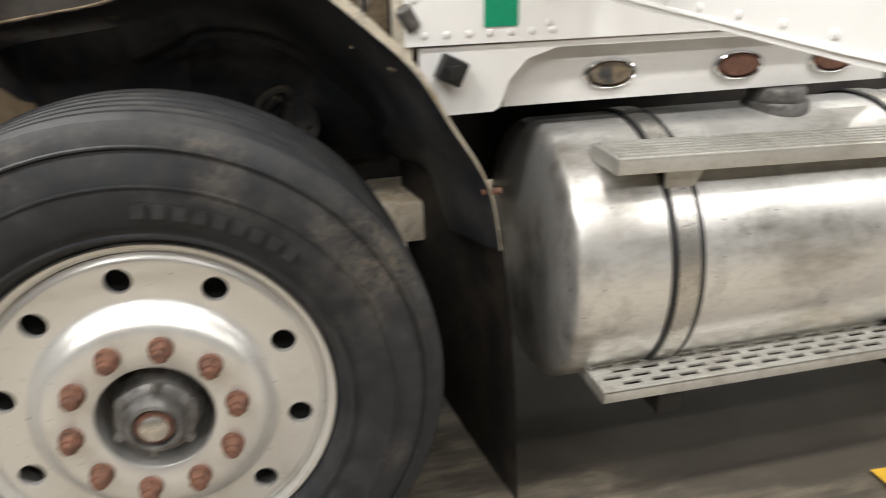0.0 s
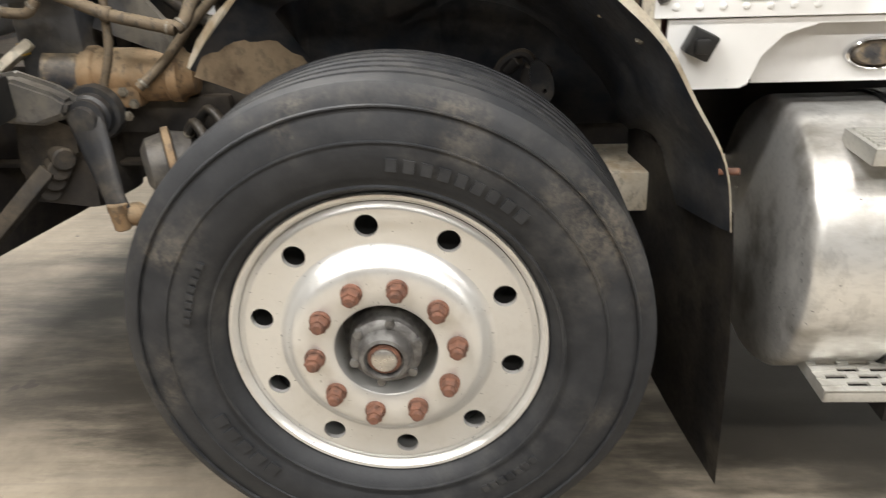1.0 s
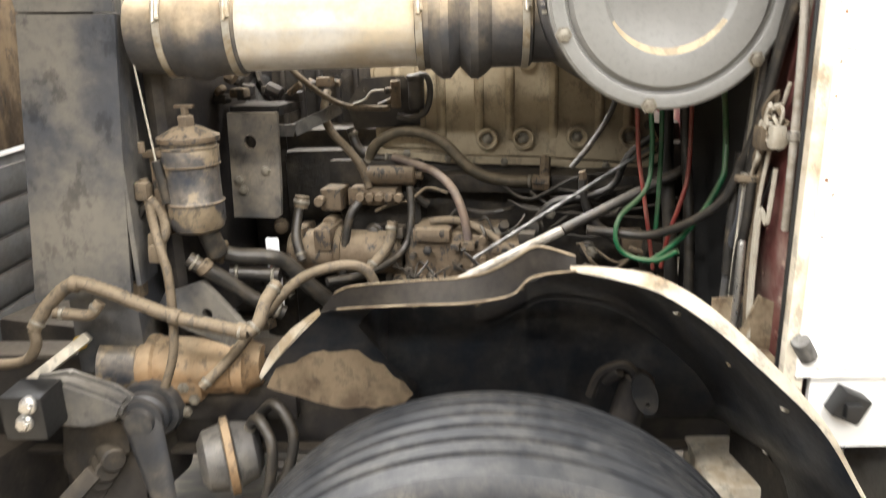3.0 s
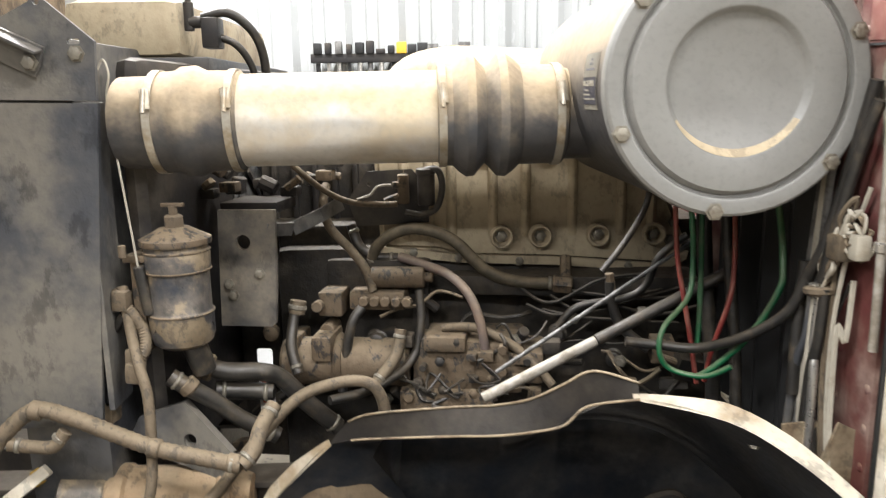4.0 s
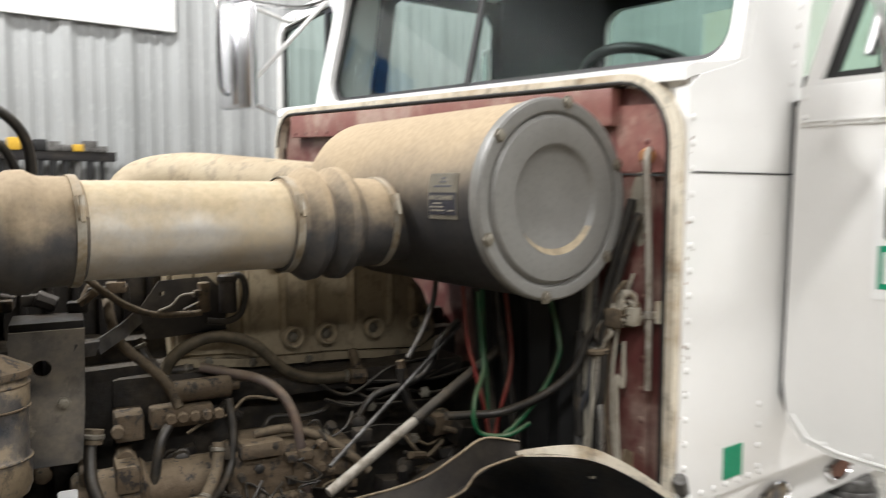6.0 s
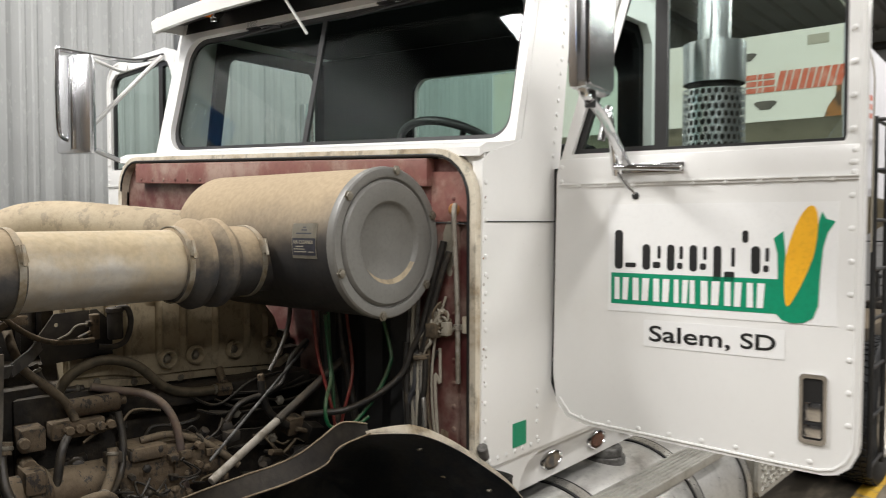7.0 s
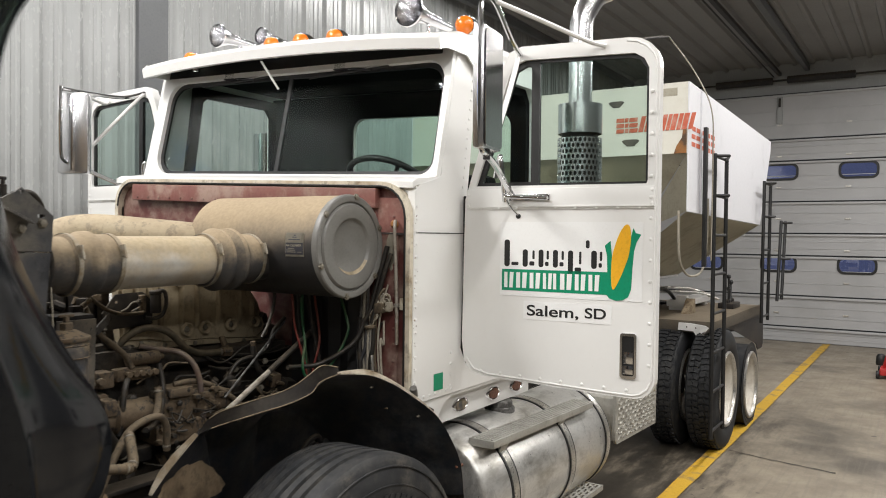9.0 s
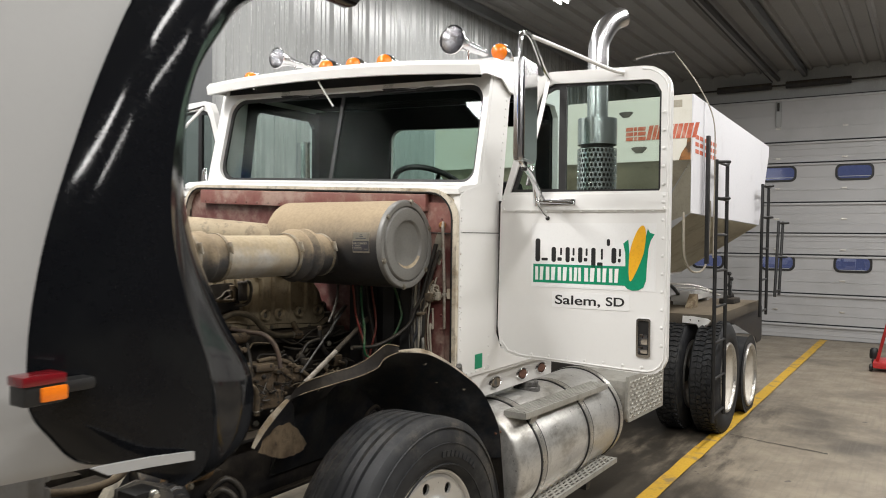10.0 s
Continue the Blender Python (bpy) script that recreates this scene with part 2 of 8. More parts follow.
M_TREAD = surface("galvanised_step", (0.52, 0.51, 0.47), 0.45, 0.6, (0.38, 0.36, 0.32), (0.45, 0.7), 12.0, 90, 0.12)
M_GREEN = surface("green_paint", (0.0, 0.26, 0.13), 0.4, 0, (0.0, 0.23, 0.115), (0.5, 0.8), 8.0, 90, 0.0)
M_ORANGE = surface("orange_paint", (0.86, 0.44, 0.02), 0.4, 0, (0.8, 0.38, 0.02), (0.5, 0.8), 8.0, 90, 0.0)
M_INK = surface("black_lettering", (0.012, 0.012, 0.012), 0.45, 0, (0.02, 0.02, 0.02), (0.5, 0.8), 8.0, 90, 0.0)
M_DECAL = surface("white_decal", (0.83, 0.83, 0.82), 0.35, 0, (0.8, 0.8, 0.79), (0.5, 0.8), 8.0, 90, 0.0, speck=0.08)
M_REDPAINT = surface("faded_red_lettering", (0.55, 0.12, 0.06), 0.6, 0, (0.62, 0.27, 0.2), (0.45, 0.7), 14.0, 90, 0.0)
M_AMBER = surface("amber_lens", (0.85, 0.2, 0.01), 0.2, 0, (0.75, 0.15, 0.01), (0.5, 0.8), 30.0, 200, 0.0, coat=0.5)
M_REDLENS = surface("red_lens", (0.16, 0.006, 0.01), 0.2, 0, (0.11, 0.005, 0.008), (0.5, 0.8), 30.0, 200, 0.0, coat=0.5)
M_WALL = surface("white_steel_siding", (0.36, 0.368, 0.364), 0.25, 0.0, (0.30, 0.308, 0.304), (0.45, 0.75), 1.2, 40, 0.03, stretch=(1, 1, 0.3), speck=0.08)
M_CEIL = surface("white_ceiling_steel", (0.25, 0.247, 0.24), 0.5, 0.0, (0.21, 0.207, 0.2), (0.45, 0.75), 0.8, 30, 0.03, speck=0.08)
M_GARAGE = surface("white_garage_door", (0.46, 0.46, 0.465), 0.42, 0.0, (0.40, 0.40, 0.40), (0.45, 0.75), 0.9, 50, 0.04, speck=0.08)
M_GREY = surface("grey_steel_post", (0.13, 0.135, 0.14), 0.5, 0.0, (0.10, 0.105, 0.11), (0.45, 0.75), 2.0, 60, 0.05)
M_SEAM = surface("dark_seam", (0.05, 0.05, 0.05), 0.7)
M_YELLOW = surface("worn_yellow_line", (0.60, 0.36, 0.03), 0.6, 0, (0.30, 0.21, 0.09), (0.5, 0.66), 6.0, 60, 0.1)
M_WOOD = surface("dusty_deck", (0.075, 0.063, 0.047), 0.75, 0, (0.04, 0.034, 0.026), (0.45, 0.7), 5.0, 60, 0.3, dust=0.3)
M_BIN = surface("white_bin_paint", (0.72, 0.72, 0.75), 0.5, 0, (0.6, 0.6, 0.62), (0.55, 0.8), 2.5, 50, 0.06, speck=0.08)
M_BIN_FRONT = surface("stained_bin_front", (0.70, 0.68, 0.60), 0.5, 0, (0.6, 0.56, 0.46), (0.52, 0.75), 3.0, 50, 0.06, speck=0.08)
M_BIN_DIRTY = surface("dirty_bin_slope", (0.40, 0.37, 0.29), 0.6, 0, (0.27, 0.24, 0.18), (0.45, 0.7), 3.0, 50, 0.12)
M_STAIN = surface("rust_stain", (0.30, 0.13, 0.04), 0.8, 0, (0.08, 0.05, 0.03), (0.45, 0.65), 10.0, 60, 0.2)
M_FIBRE = surface("brown_raw_fibreglass", (0.20, 0.14, 0.08), 0.8, 0, (0.07, 0.048, 0.028), (0.42, 0.62), 9.0, 60, 0.7, stretch=(1, 1, 0.6), grease=0.5)
M_GRILLE = surface("grey_grille_plastic", (0.19, 0.197, 0.207), 0.5, 0, (0.09, 0.092, 0.095), (0.45, 0.7), 4.0, 60, 0.15, dust=0.2, dust_base=0.1)
M_REDFADE = surface("faded_pink_red_paint", (0.20, 0.074, 0.064), 0.45, 0, (0.33, 0.22, 0.19), (0.45, 0.66), 7.0, 60, 0.1, dust=0.3, dust_base=0.08)
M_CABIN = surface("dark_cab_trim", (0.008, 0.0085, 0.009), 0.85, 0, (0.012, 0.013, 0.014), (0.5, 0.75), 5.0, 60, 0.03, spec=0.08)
M_WIRE_R = surface("red_wire", (0.20, 0.025, 0.02), 0.5, 0, (0.13, 0.025, 0.02), (0.5, 0.75), 20.0, 60, 0.0, dust=0.3)
M_WIRE_G = surface("green_air_line", (0.008, 0.10, 0.038), 0.4, 0, (0.012, 0.07, 0.03), (0.5, 0.75), 20.0, 60, 0.0, dust=0.25)
M_WIRE_W = surface("pale_wire", (0.34, 0.31, 0.25), 0.5, 0, (0.22, 0.185, 0.135), (0.5, 0.75), 20.0, 60, 0.0)
M_COPPER = surface("pinkish_hose", (0.14, 0.108, 0.095), 0.5, 0.2, (0.17, 0.11, 0.085), (0.45, 0.7), 20.0, 60, 0.1, dust=0.4)
M_LABEL = surface("metal_foil_label", (0.30, 0.275, 0.22), 0.5, 0.1, (0.2, 0.17, 0.125), (0.5, 0.75), 20.0, 60, 0.0)
M_LABEL_INK = surface("label_print", (0.09, 0.09, 0.11), 0.5)
M_BLUE = surface("blue_print", (0.02, 0.16, 0.5), 0.5)
M_REDTOOL = surface("red_tool_paint", (0.5, 0.03, 0.03), 0.4)
M_PANE = thin_glass("tinted_cab_glass", (0.83, 0.91, 0.885), 0.0)
M_SCREEN = thin_glass("tinted_windscreen", (0.76, 0.84, 0.815), 0.0)
M_CAN = surface("chipped_blue_black_canister", (0.020, 0.025, 0.034), 0.34, 0, (0.14, 0.108, 0.07), (0.47, 0.56), 13.0, 90, 0.25, dust=0.25, dust_base=0.16, grease=0.4)
M_DIRTY = surface("dirty_cream_paint", (0.26, 0.205, 0.132), 0.7, 0, (0.12, 0.08, 0.045), (0.42, 0.66), 16.0, 70, 0.3, grease=0.4)
M_PANE_DARK = thin_glass("garage_pane", (0.44, 0.46, 0.62), 0.16)
M_TUBE = glow("lamp_tube", (1.0, 0.97, 0.92), 9.0)


M_GEAR = surface("rust_tan_casting", (0.21, 0.125, 0.058), 0.75, 0.0, (0.10, 0.065, 0.036), (0.45, 0.68), 11.0, 60, 0.5, dust=0.45, dust_base=0.12, grease=0.45)
M_DUSTHOSE = surface("olive_dusty_hose", (0.038, 0.032, 0.02), 0.6, 0.0, (0.075, 0.06, 0.036), (0.42, 0.66), 16.0, 90, 0.2, dust=0.3, dust_base=0.08)
M_ARM = surface("black_forged_steel", (0.022, 0.025, 0.030), 0.36, 0.2, (0.05, 0.048, 0.045), (0.5, 0.68), 14.0, 80, 0.2, dust=0.08, dust_base=0.02)
M_TANDUST = surface("tan_dust_film", (0.27, 0.20, 0.125), 0.85, 0.0, (0.13, 0.09, 0.055), (0.42, 0.66), 9.0, 60, 0.3, grease=0.3)
M_LINT = surface("dusty_grey_plate", (0.06, 0.06, 0.06), 0.45, 0.15, (0.12, 0.11, 0.095), (0.42, 0.64), 7.0, 60, 0.15, dust=0.3, dust_base=0.15, grease=0.3)


# ---- mesh tools ----
PLACED = {}
SET = Matrix()  # the frame in which the group of parts now being built is laid out
BAY = pose(-0.057, 0.066, 0.041, -0.7, -0.5, -9.7) @ Matrix.Scale(0.987, 4)  # engine and its hoses
LOW = pose(-0.153, 0.076, -0.023, -2.7, 1.8, -11.4) @ Matrix.Scale(1.046, 4)  # linkage ahead of the front wheel


def finish(name, bm, material, smooth=True):
    me = bpy.data.meshes.new(name)
    bmesh.ops.recalc_face_normals(bm, faces=bm.faces)
    bm.to_mesh(me)
    bm.free()
    me.materials.append(material)
    if smooth:
        me.shade_smooth()
        me.set_sharp_from_angle(angle=radians(38))
    return me


def thing(name, x, y, z, label, category, group="", kind=""):
    ob = new(name)
    ob.location = (x, y, z)
    ob.empty_display_size = 0.1
    PLACED[ob] = Matrix.Translation((x, y, z))
    return tagged(ob, label, category, group, kind)


def put(name, me, parent, m=None, label=""):
    """One object on the mesh me, at the world pose m, as a part of parent."""
    ob = new(name, me)
    m = SET @ (m or Matrix())
    ob.matrix_basis = m
    PLACED[ob] = m
    while parent and parent.parent and parent.parent.parent:
        parent = parent.parent
    if parent:
        ob.parent = parent
        ob.matrix_parent_inverse = PLACED[parent].inverted()
    return tagged(ob, label)


def part(name, bm, material, parent, label="", m=None, smooth=True):
    return put(name, finish(name, bm, material, smooth), parent, m, label)


def solo(name, bm, material, label, category="", kind="", group="", smooth=True, m=None):
    ob = put(name, finish(name, bm, material, smooth), None, m)
    return tagged(ob, label, category, group, kind)


def box(bm, x0, x1, y0, y1, z0, z1, bevel=0.0, m=None):
    r = bmesh.ops.create_cube(bm, size=1.0)
    vs = r["verts"]
    bmesh.ops.scale(bm, vec=(abs(x1 - x0), abs(y1 - y0), abs(z1 - z0)), verts=vs)
    bmesh.ops.translate(bm, vec=((x0 + x1) / 2, (y0 + y1) / 2, (z0 + z1) / 2), verts=vs)
    if bevel:
        es = list({e for v in vs for e in v.link_edges})
        r = bmesh.ops.bevel(bm, geom=es, offset=bevel, segments=2, affect="EDGES", profile=0.6)
        vs = list({v for f in r["faces"] for v in f.verts} | {v for v in vs if v.is_valid})
    if m is not None:
        bmesh.ops.transform(bm, matrix=m, verts=vs)
    return bm


def B(x0, x1, y0, y1, z0, z1, bevel=0.0, m=None):
    return box(bmesh.new(), x0, x1, y0, y1, z0, z1, bevel, m)


def axis_pose(p, q):
    """A pose at p whose z axis points to q."""
    d = Vector(q) - Vector(p)
    return Matrix.Translation(p) @ d.to_track_quat("Z", "Y").to_matrix().to_4x4()


def lathe(bm, profile, m=None, seg=32, closed=False):
    """Turns a profile of (radius, height) round the z axis of m."""
    m = m or Matrix()
    rings = []
    for r, h in profile:
        if r < 1e-6:
            rings.append([bm.verts.new(m @ Vector((0, 0, h)))])
        else:
            rings.append([bm.verts.new(m @ Vector((r * math.cos(2 * math.pi * k / seg), r * math.sin(2 * math.pi * k / seg), h))) for k in range(seg)])
    pairs = list(zip(rings, rings[1:]))
    if closed:
        pairs.append((rings[-1], rings[0]))
    for a, b in pairs:
        for k in range(seg):
            k2 = (k + 1) % seg
            if len(a) == 1 and len(b) == 1:
                continue
            if len(a) == 1:
                bm.faces.new((a[0], b[k], b[k2]))
            elif len(b) == 1:
                bm.faces.new((a[k], b[0], a[k2]))
            else:
                bm.faces.new((a[k], b[k], b[k2], a[k2]))
    return bm


def rod(bm, p, q, r, r2=None, seg=12, cap=0.15):
    """A round bar from p to q with softened ends."""
    length = (Vector(q) - Vector(p)).length
    r2 = r if r2 is None else r2
    c = min(r, r2) * cap
    return lathe(bm, [(0, 0), (r - c, 0), (r, c), (r2, length - c), (r2 - c, length), (0, length)], axis_pose(p, q), seg)


def smooth_line(points, steps=6):
    pts = [Vector(p) for p in points]
    out = []
    for i in range(len(pts) - 1):
        p0, p1, p2, p3 = pts[max(i - 1, 0)], pts[i], pts[i + 1], pts[min(i + 2, len(pts) - 1)]
        for k in range(steps):
            u = k / steps
            out.append(0.5 * ((2 * p1) + (p2 - p0) * u + (2 * p0 - 5 * p1 + 4 * p2 - p3) * u * u + (3 * p1 - p0 - 3 * p2 + p3) * u ** 3))
    out.append(pts[-1])
    return out


def tube(bm, points, r, seg=10, steps=6, ridges=0.0, smooth=True):
    """A bent hose through the points; ridges: depth of its rings."""
    line = smooth_line(points, steps) if smooth else [Vector(p) for p in points]
    if ridges:
        dense = []
        for a, b in zip(line, line[1:]):
            n = max(2, int((b - a).length / 0.006))
            dense += [a.lerp(b, k / n) for k in range(n)]
        line = dense + [line[-1]]
    rings, side = [], None
    for i, p in enumerate(line):
        d = (line[min(i + 1, len(line) - 1)] - line[max(i - 1, 0)]).normalized()
        if side is None:
            side = d.orthogonal().normalized()
        side = (side - d * side.dot(d)).normalized()
        up = d.cross(side)
        rr = r * (1 + ridges * (1 if i % 2 else -1))
        rings.append([bm.verts.new(p + (side * math.cos(2 * math.pi * k / seg) + up * math.sin(2 * math.pi * k / seg)) * rr) for k in range(seg)])
    for a, b in zip(rings, rings[1:]):
        for k in range(seg):
            bm.faces.new((a[k], a[(k + 1) % seg], b[(k + 1) % seg], b[k]))
    bm.faces.new(rings[0][::-1])
    bm.faces.new(rings[-1])
    return bm


def slab(bm, outline, depth, m=None, holes=()):
    """A plate: an outline in the x-y plane of m, thick along its z from 0 to depth, with holes through it."""
    m = m or Matrix()
    loops = [list(outline)] + [list(h) for h in holes]
    layers = []
    for z in (0.0, depth):
        edges = []
        rows = []
        for lp in loops:
            vs = [bm.verts.new((p[0], p[1], z)) for p in lp]
            rows.append(vs)
            edges += [bm.edges.new((vs[i], vs[(i + 1) % len(vs)])) for i in range(len(vs))]
        if len(loops) == 1:
            bm.faces.new(rows[0])
        else:
            bmesh.ops.triangle_fill(bm, use_beauty=True, use_dissolve=False, edges=edges)
        layers.append(rows)
    for lo, hi in zip(*layers):
        n = len(lo)
        for i in range(n):
            bm.faces.new((lo[i], lo[(i + 1) % n], hi[(i + 1) % n], hi[i]))
    vs = [v for rows in layers for r in rows for v in r]
    bmesh.ops.transform(bm, matrix=m, verts=vs)
    return bm


def rounded(x0, x1, y0, y1, r, seg=6):
    """The outline of a rounded rectangle; r: one radius, or one a corner from (x1, y1) round by (x0, y1)."""
    rs = r if isinstance(r, tuple) else (r,) * 4
    pts = []
    for (cx, cy, a0), q in zip(((x1, y1, 0), (x0, y1, 90), (x0, y0, 180), (x1, y0, 270)), rs):
        sx, sy = (1 if cx == x1 else -1), (1 if cy == y1 else -1)
        if q <= 0:
            pts.append((cx, cy))
            continue
        for k in range(seg + 1):
            a = radians(a0 + 90 * k / seg)
            pts.append((cx - sx * q + q * math.cos(a), cy - sy * q + q * math.sin(a)))
    return pts


def circle(cx, cy, r, seg=16):
    return [(cx + r * math.cos(2 * math.pi * k / seg), cy + r * math.sin(2 * math.pi * k / seg)) for k in range(seg)]


def frame_pose(origin, xaxis, yaxis):
    """A pose whose x and y axes lie along the two given ways."""
    x = Vector(xaxis).normalized()
    z = x.cross(Vector(yaxis)).normalized()
    y = z.cross(x)
    m = Matrix((x, y, z)).transposed().to_4x4()
    return Matrix.Translation(origin) @ m


SIDE = frame_pose((0, 0, 0), (1, 0, 0), (0, 0, 1))  # plate drawn in x-z; its depth goes towards -y


def hexbolt(r=0.012, h=0.009):
    bm = bmesh.new()
    lathe(bm, [(0, 0), (r * 1.35, 0), (r * 1.35, h * 0.25), (r, h * 0.25), (r, h * 0.9), (r * 0.85, h), (0, h)], None, 6)
    return bm


def _rivet():
    bm = bmesh.new()
    lathe(bm, [(0.0075, 0), (0.007, 0.0022), (0.0045, 0.0036), (0, 0.0042)], None, 10)
    return bm


RIVET_MESH = finish("rivet", _rivet(), M_WHITE)
RIVET_RED = finish("rivet", _rivet(), M_RED)


def text_mesh(body, size, material, depth=0.0015, bold=0.0, shear=0.0, squash=1.0, spacing=1.0):
    cu = bpy.data.curves.new("text", "FONT")
    cu.body, cu.size, cu.extrude, cu.offset, cu.shear, cu.space_character = body, size, depth, bold, shear, spacing
    ob = new("text_draft", cu)
    me = bpy.data.meshes.new_from_object(ob.evaluated_get(bpy.context.evaluated_depsgraph_get()))
    bpy.data.objects.remove(ob)
    bpy.data.curves.remove(cu)
    me.transform(Matrix.Diagonal((squash, 1, 1, 1)))
    me.materials.clear()
    me.materials.append(material)
    return me


def fit_text(me, width, height):
    """Stretches a text to the width and height given, from its lower left corner."""
    xs, ys = [v.co.x for v in me.vertices], [v.co.y for v in me.vertices]
    me.transform(Matrix.Diagonal((width / (max(xs) - min(xs)), height / (max(ys) - min(ys)), 1, 1)) @ Matrix.Translation((-min(xs), -min(ys), 0)))
    return me


M_OLDBOLT = surface("dull_bolt", (0.22, 0.2, 0.16), 0.5, 0.5, (0.12, 0.1, 0.075), (0.45, 0.7), 60.0, 200, 0.2)
M_CLAMP = surface("dusty_clamp_band", (0.40, 0.37, 0.31), 0.45, 0.7, (0.26, 0.21, 0.14), (0.42, 0.66), 25.0, 120, 0.1, dust=0.5)
M_ROD = surface("dusty_steel_rod", (0.34, 0.31, 0.265), 0.6, 0.25, (0.2, 0.17, 0.13), (0.42, 0.66), 25.0, 120, 0.15)
# dim copy for the unseen walls, so they bounce less light
M_WALL_DIM = surface("unseen_dim_wall", (0.22, 0.22, 0.215), 0.5, 0.0, (0.18, 0.18, 0.175), (0.45, 0.75), 0.8, 30, 0.03)
M_OIL = surface("oil_stain", (0.05, 0.043, 0.034), 0.55, 0, (0.12, 0.10, 0.077), (0.4, 0.64), 4.5, 40, 0.08)
DULL_BOLT = finish("bolt", hexbolt(), M_OLDBOLT)

# ---- the shop ----
def room():
    WX0, WX1, WY0, WY1, H = -16.0, 13.05, -15.0, 3.9, 5.1
    solo("floor", B(WX0, WX1 + 0.3, WY0, WY1 + 0.3, -0.2, 0.0), M_CONCRETE, "stained grey-brown concrete shop floor with oil marks, darkened under the truck for its shade", kind="structure", smooth=False)
    bm = bmesh.new()
    random.seed(4)
    line = smooth_line([(1.6, 0.07, 0.012), (2.0, 0.067, 0.012), (2.7, 0.065, 0.012), (5.4, 0.047, 0.012), (9.0, 0.035, 0.012), (12.9, 0.028, 0.012)], 10)
    lo = [bm.verts.new(p + Vector((0, -0.062 + random.uniform(-0.005, 0.005), 0))) for p in line]
    hi = [bm.verts.new(p + Vector((0, 0.062 + random.uniform(-0.005, 0.005), 0))) for p in line]
    for k in range(len(line) - 1):
        bm.faces.new((lo[k], lo[k + 1], hi[k + 1], hi[k]))
    solo("floor_marking", bm, M_YELLOW, "worn yellow painted line on the concrete floor", kind="structure")
    bm = bmesh.new()
    random.seed(12)
    line = smooth_line([(4.83, -0.03, 0.003), (4.78, -0.2, 0.003), (4.74, -0.33, 0.003), (4.69, -0.56, 0.003), (4.62, -0.9, 0.003)], 6)
    lo = [bm.verts.new(p + Vector((-random.uniform(0.004, 0.03), random.uniform(-0.01, 0.01), 0))) for p in line]
    hi = [bm.verts.new(p + Vector((random.uniform(0.004, 0.03), random.uniform(-0.01, 0.01), 0))) for p in line]
    for k in range(len(line) - 1):
        bm.faces.new((lo[k], lo[k + 1], hi[k + 1], hi[k]))
    solo("floor_crack", bm, M_OIL, "dark oily crack in the concrete floor", kind="structure", smooth=False)
    # ribbed steel wall beside the truck
    bm = bmesh.new()
    x = WX0
    pts = []
    while x < WX1:
        for dx, dy in ((0.0, 0.0), (0.04, -0.028), (0.085, -0.028), (0.125, 0.0), (0.17, 0.0), (0.18, -0.007), (0.2, -0.007), (0.21, 0.0), (0.24, 0.0), (0.25, -0.007), (0.27, -0.007), (0.28, 0.0)):
            pts.append((x + dx, WY1 + dy))
        x += 0.31
    pts.append((WX1, WY1))
    rows = [[bm.verts.new((px, py, z)) for px, py in pts] for z in (0.0, H)]
    for k in range(len(pts) - 1):
        bm.faces.new((rows[0][k], rows[0][k + 1], rows[1][k + 1], rows[1][k]))
    box(bm, WX0, WX1, WY1 + 0.004, WY1 + 0.3, 0, H)
    solo("wall_right", bm, M_WALL, "white ribbed steel wall panels", kind="structure", smooth=False)
    solo("wall_post", B(1.62, 1.9, WY1 - 0.05, WY1 + 0.0, 0.0, H, 0.006), M_GREY, "dark grey flat steel column on the ribbed wall", kind="structure")
    # end wall with the garage door's opening
    bm = bmesh.new()
    slab(bm, [(WY0, 0), (WY1, 0), (WY1, H), (WY0, H)], 0.3, frame_pose((WX1, 0, 0), (0, 1, 0), (0, 0, 1)), [[(-2.0, 0.02), (3.7, 0.02), (3.7, 4.52), (-2.0, 4.52)]])
    solo("wall_end", bm, M_WALL, "white end wall round the garage door", kind="structure", smooth=False)
    # two walls out of view, kept dim to hold down fill and reflections
    solo("wall_back", B(WX0 - 0.3, WX0, WY0, WY1, 0, H), M_WALL_DIM, "unseen back wall of the shop, dim grey to cut fill light", kind="structure")
    solo("wall_left", B(WX0, WX1, WY0 - 0.3, WY0, 0, H), M_WALL_DIM, "unseen side wall of the shop, dim grey to cut fill light", kind="structure")
    bm = bmesh.new()
    y = WY0
    pts = []
    while y < WY1:
        pts += [(y, H), (y + 0.025, H - 0.045), (y + 0.075, H - 0.045), (y + 0.1, H)]
        y += 0.3
    pts.append((WY1, H))
    rows = [[bm.verts.new((x, py, pz)) for py, pz in pts] for x in (WX0, WX1)]
    for k in range(len(pts) - 1):
        bm.faces.new((rows[0][k], rows[0][k + 1], rows[1][k + 1], rows[1][k]))
    box(bm, WX0, WX1 + 0.3, WY0, WY1 + 0.3, H + 0.004, H + 0.2)
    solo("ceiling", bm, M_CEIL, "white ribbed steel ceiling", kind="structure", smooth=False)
    for k, y in enumerate((WY1 - 0.25, 0.4, -3.6)):
        solo("ceiling_beam", B(WX0, WX1 - 0.02, y, y + 0.08, H - 0.165, H - 0.046, 0.004), M_GREY, "dark steel ceiling beam", kind="structure")


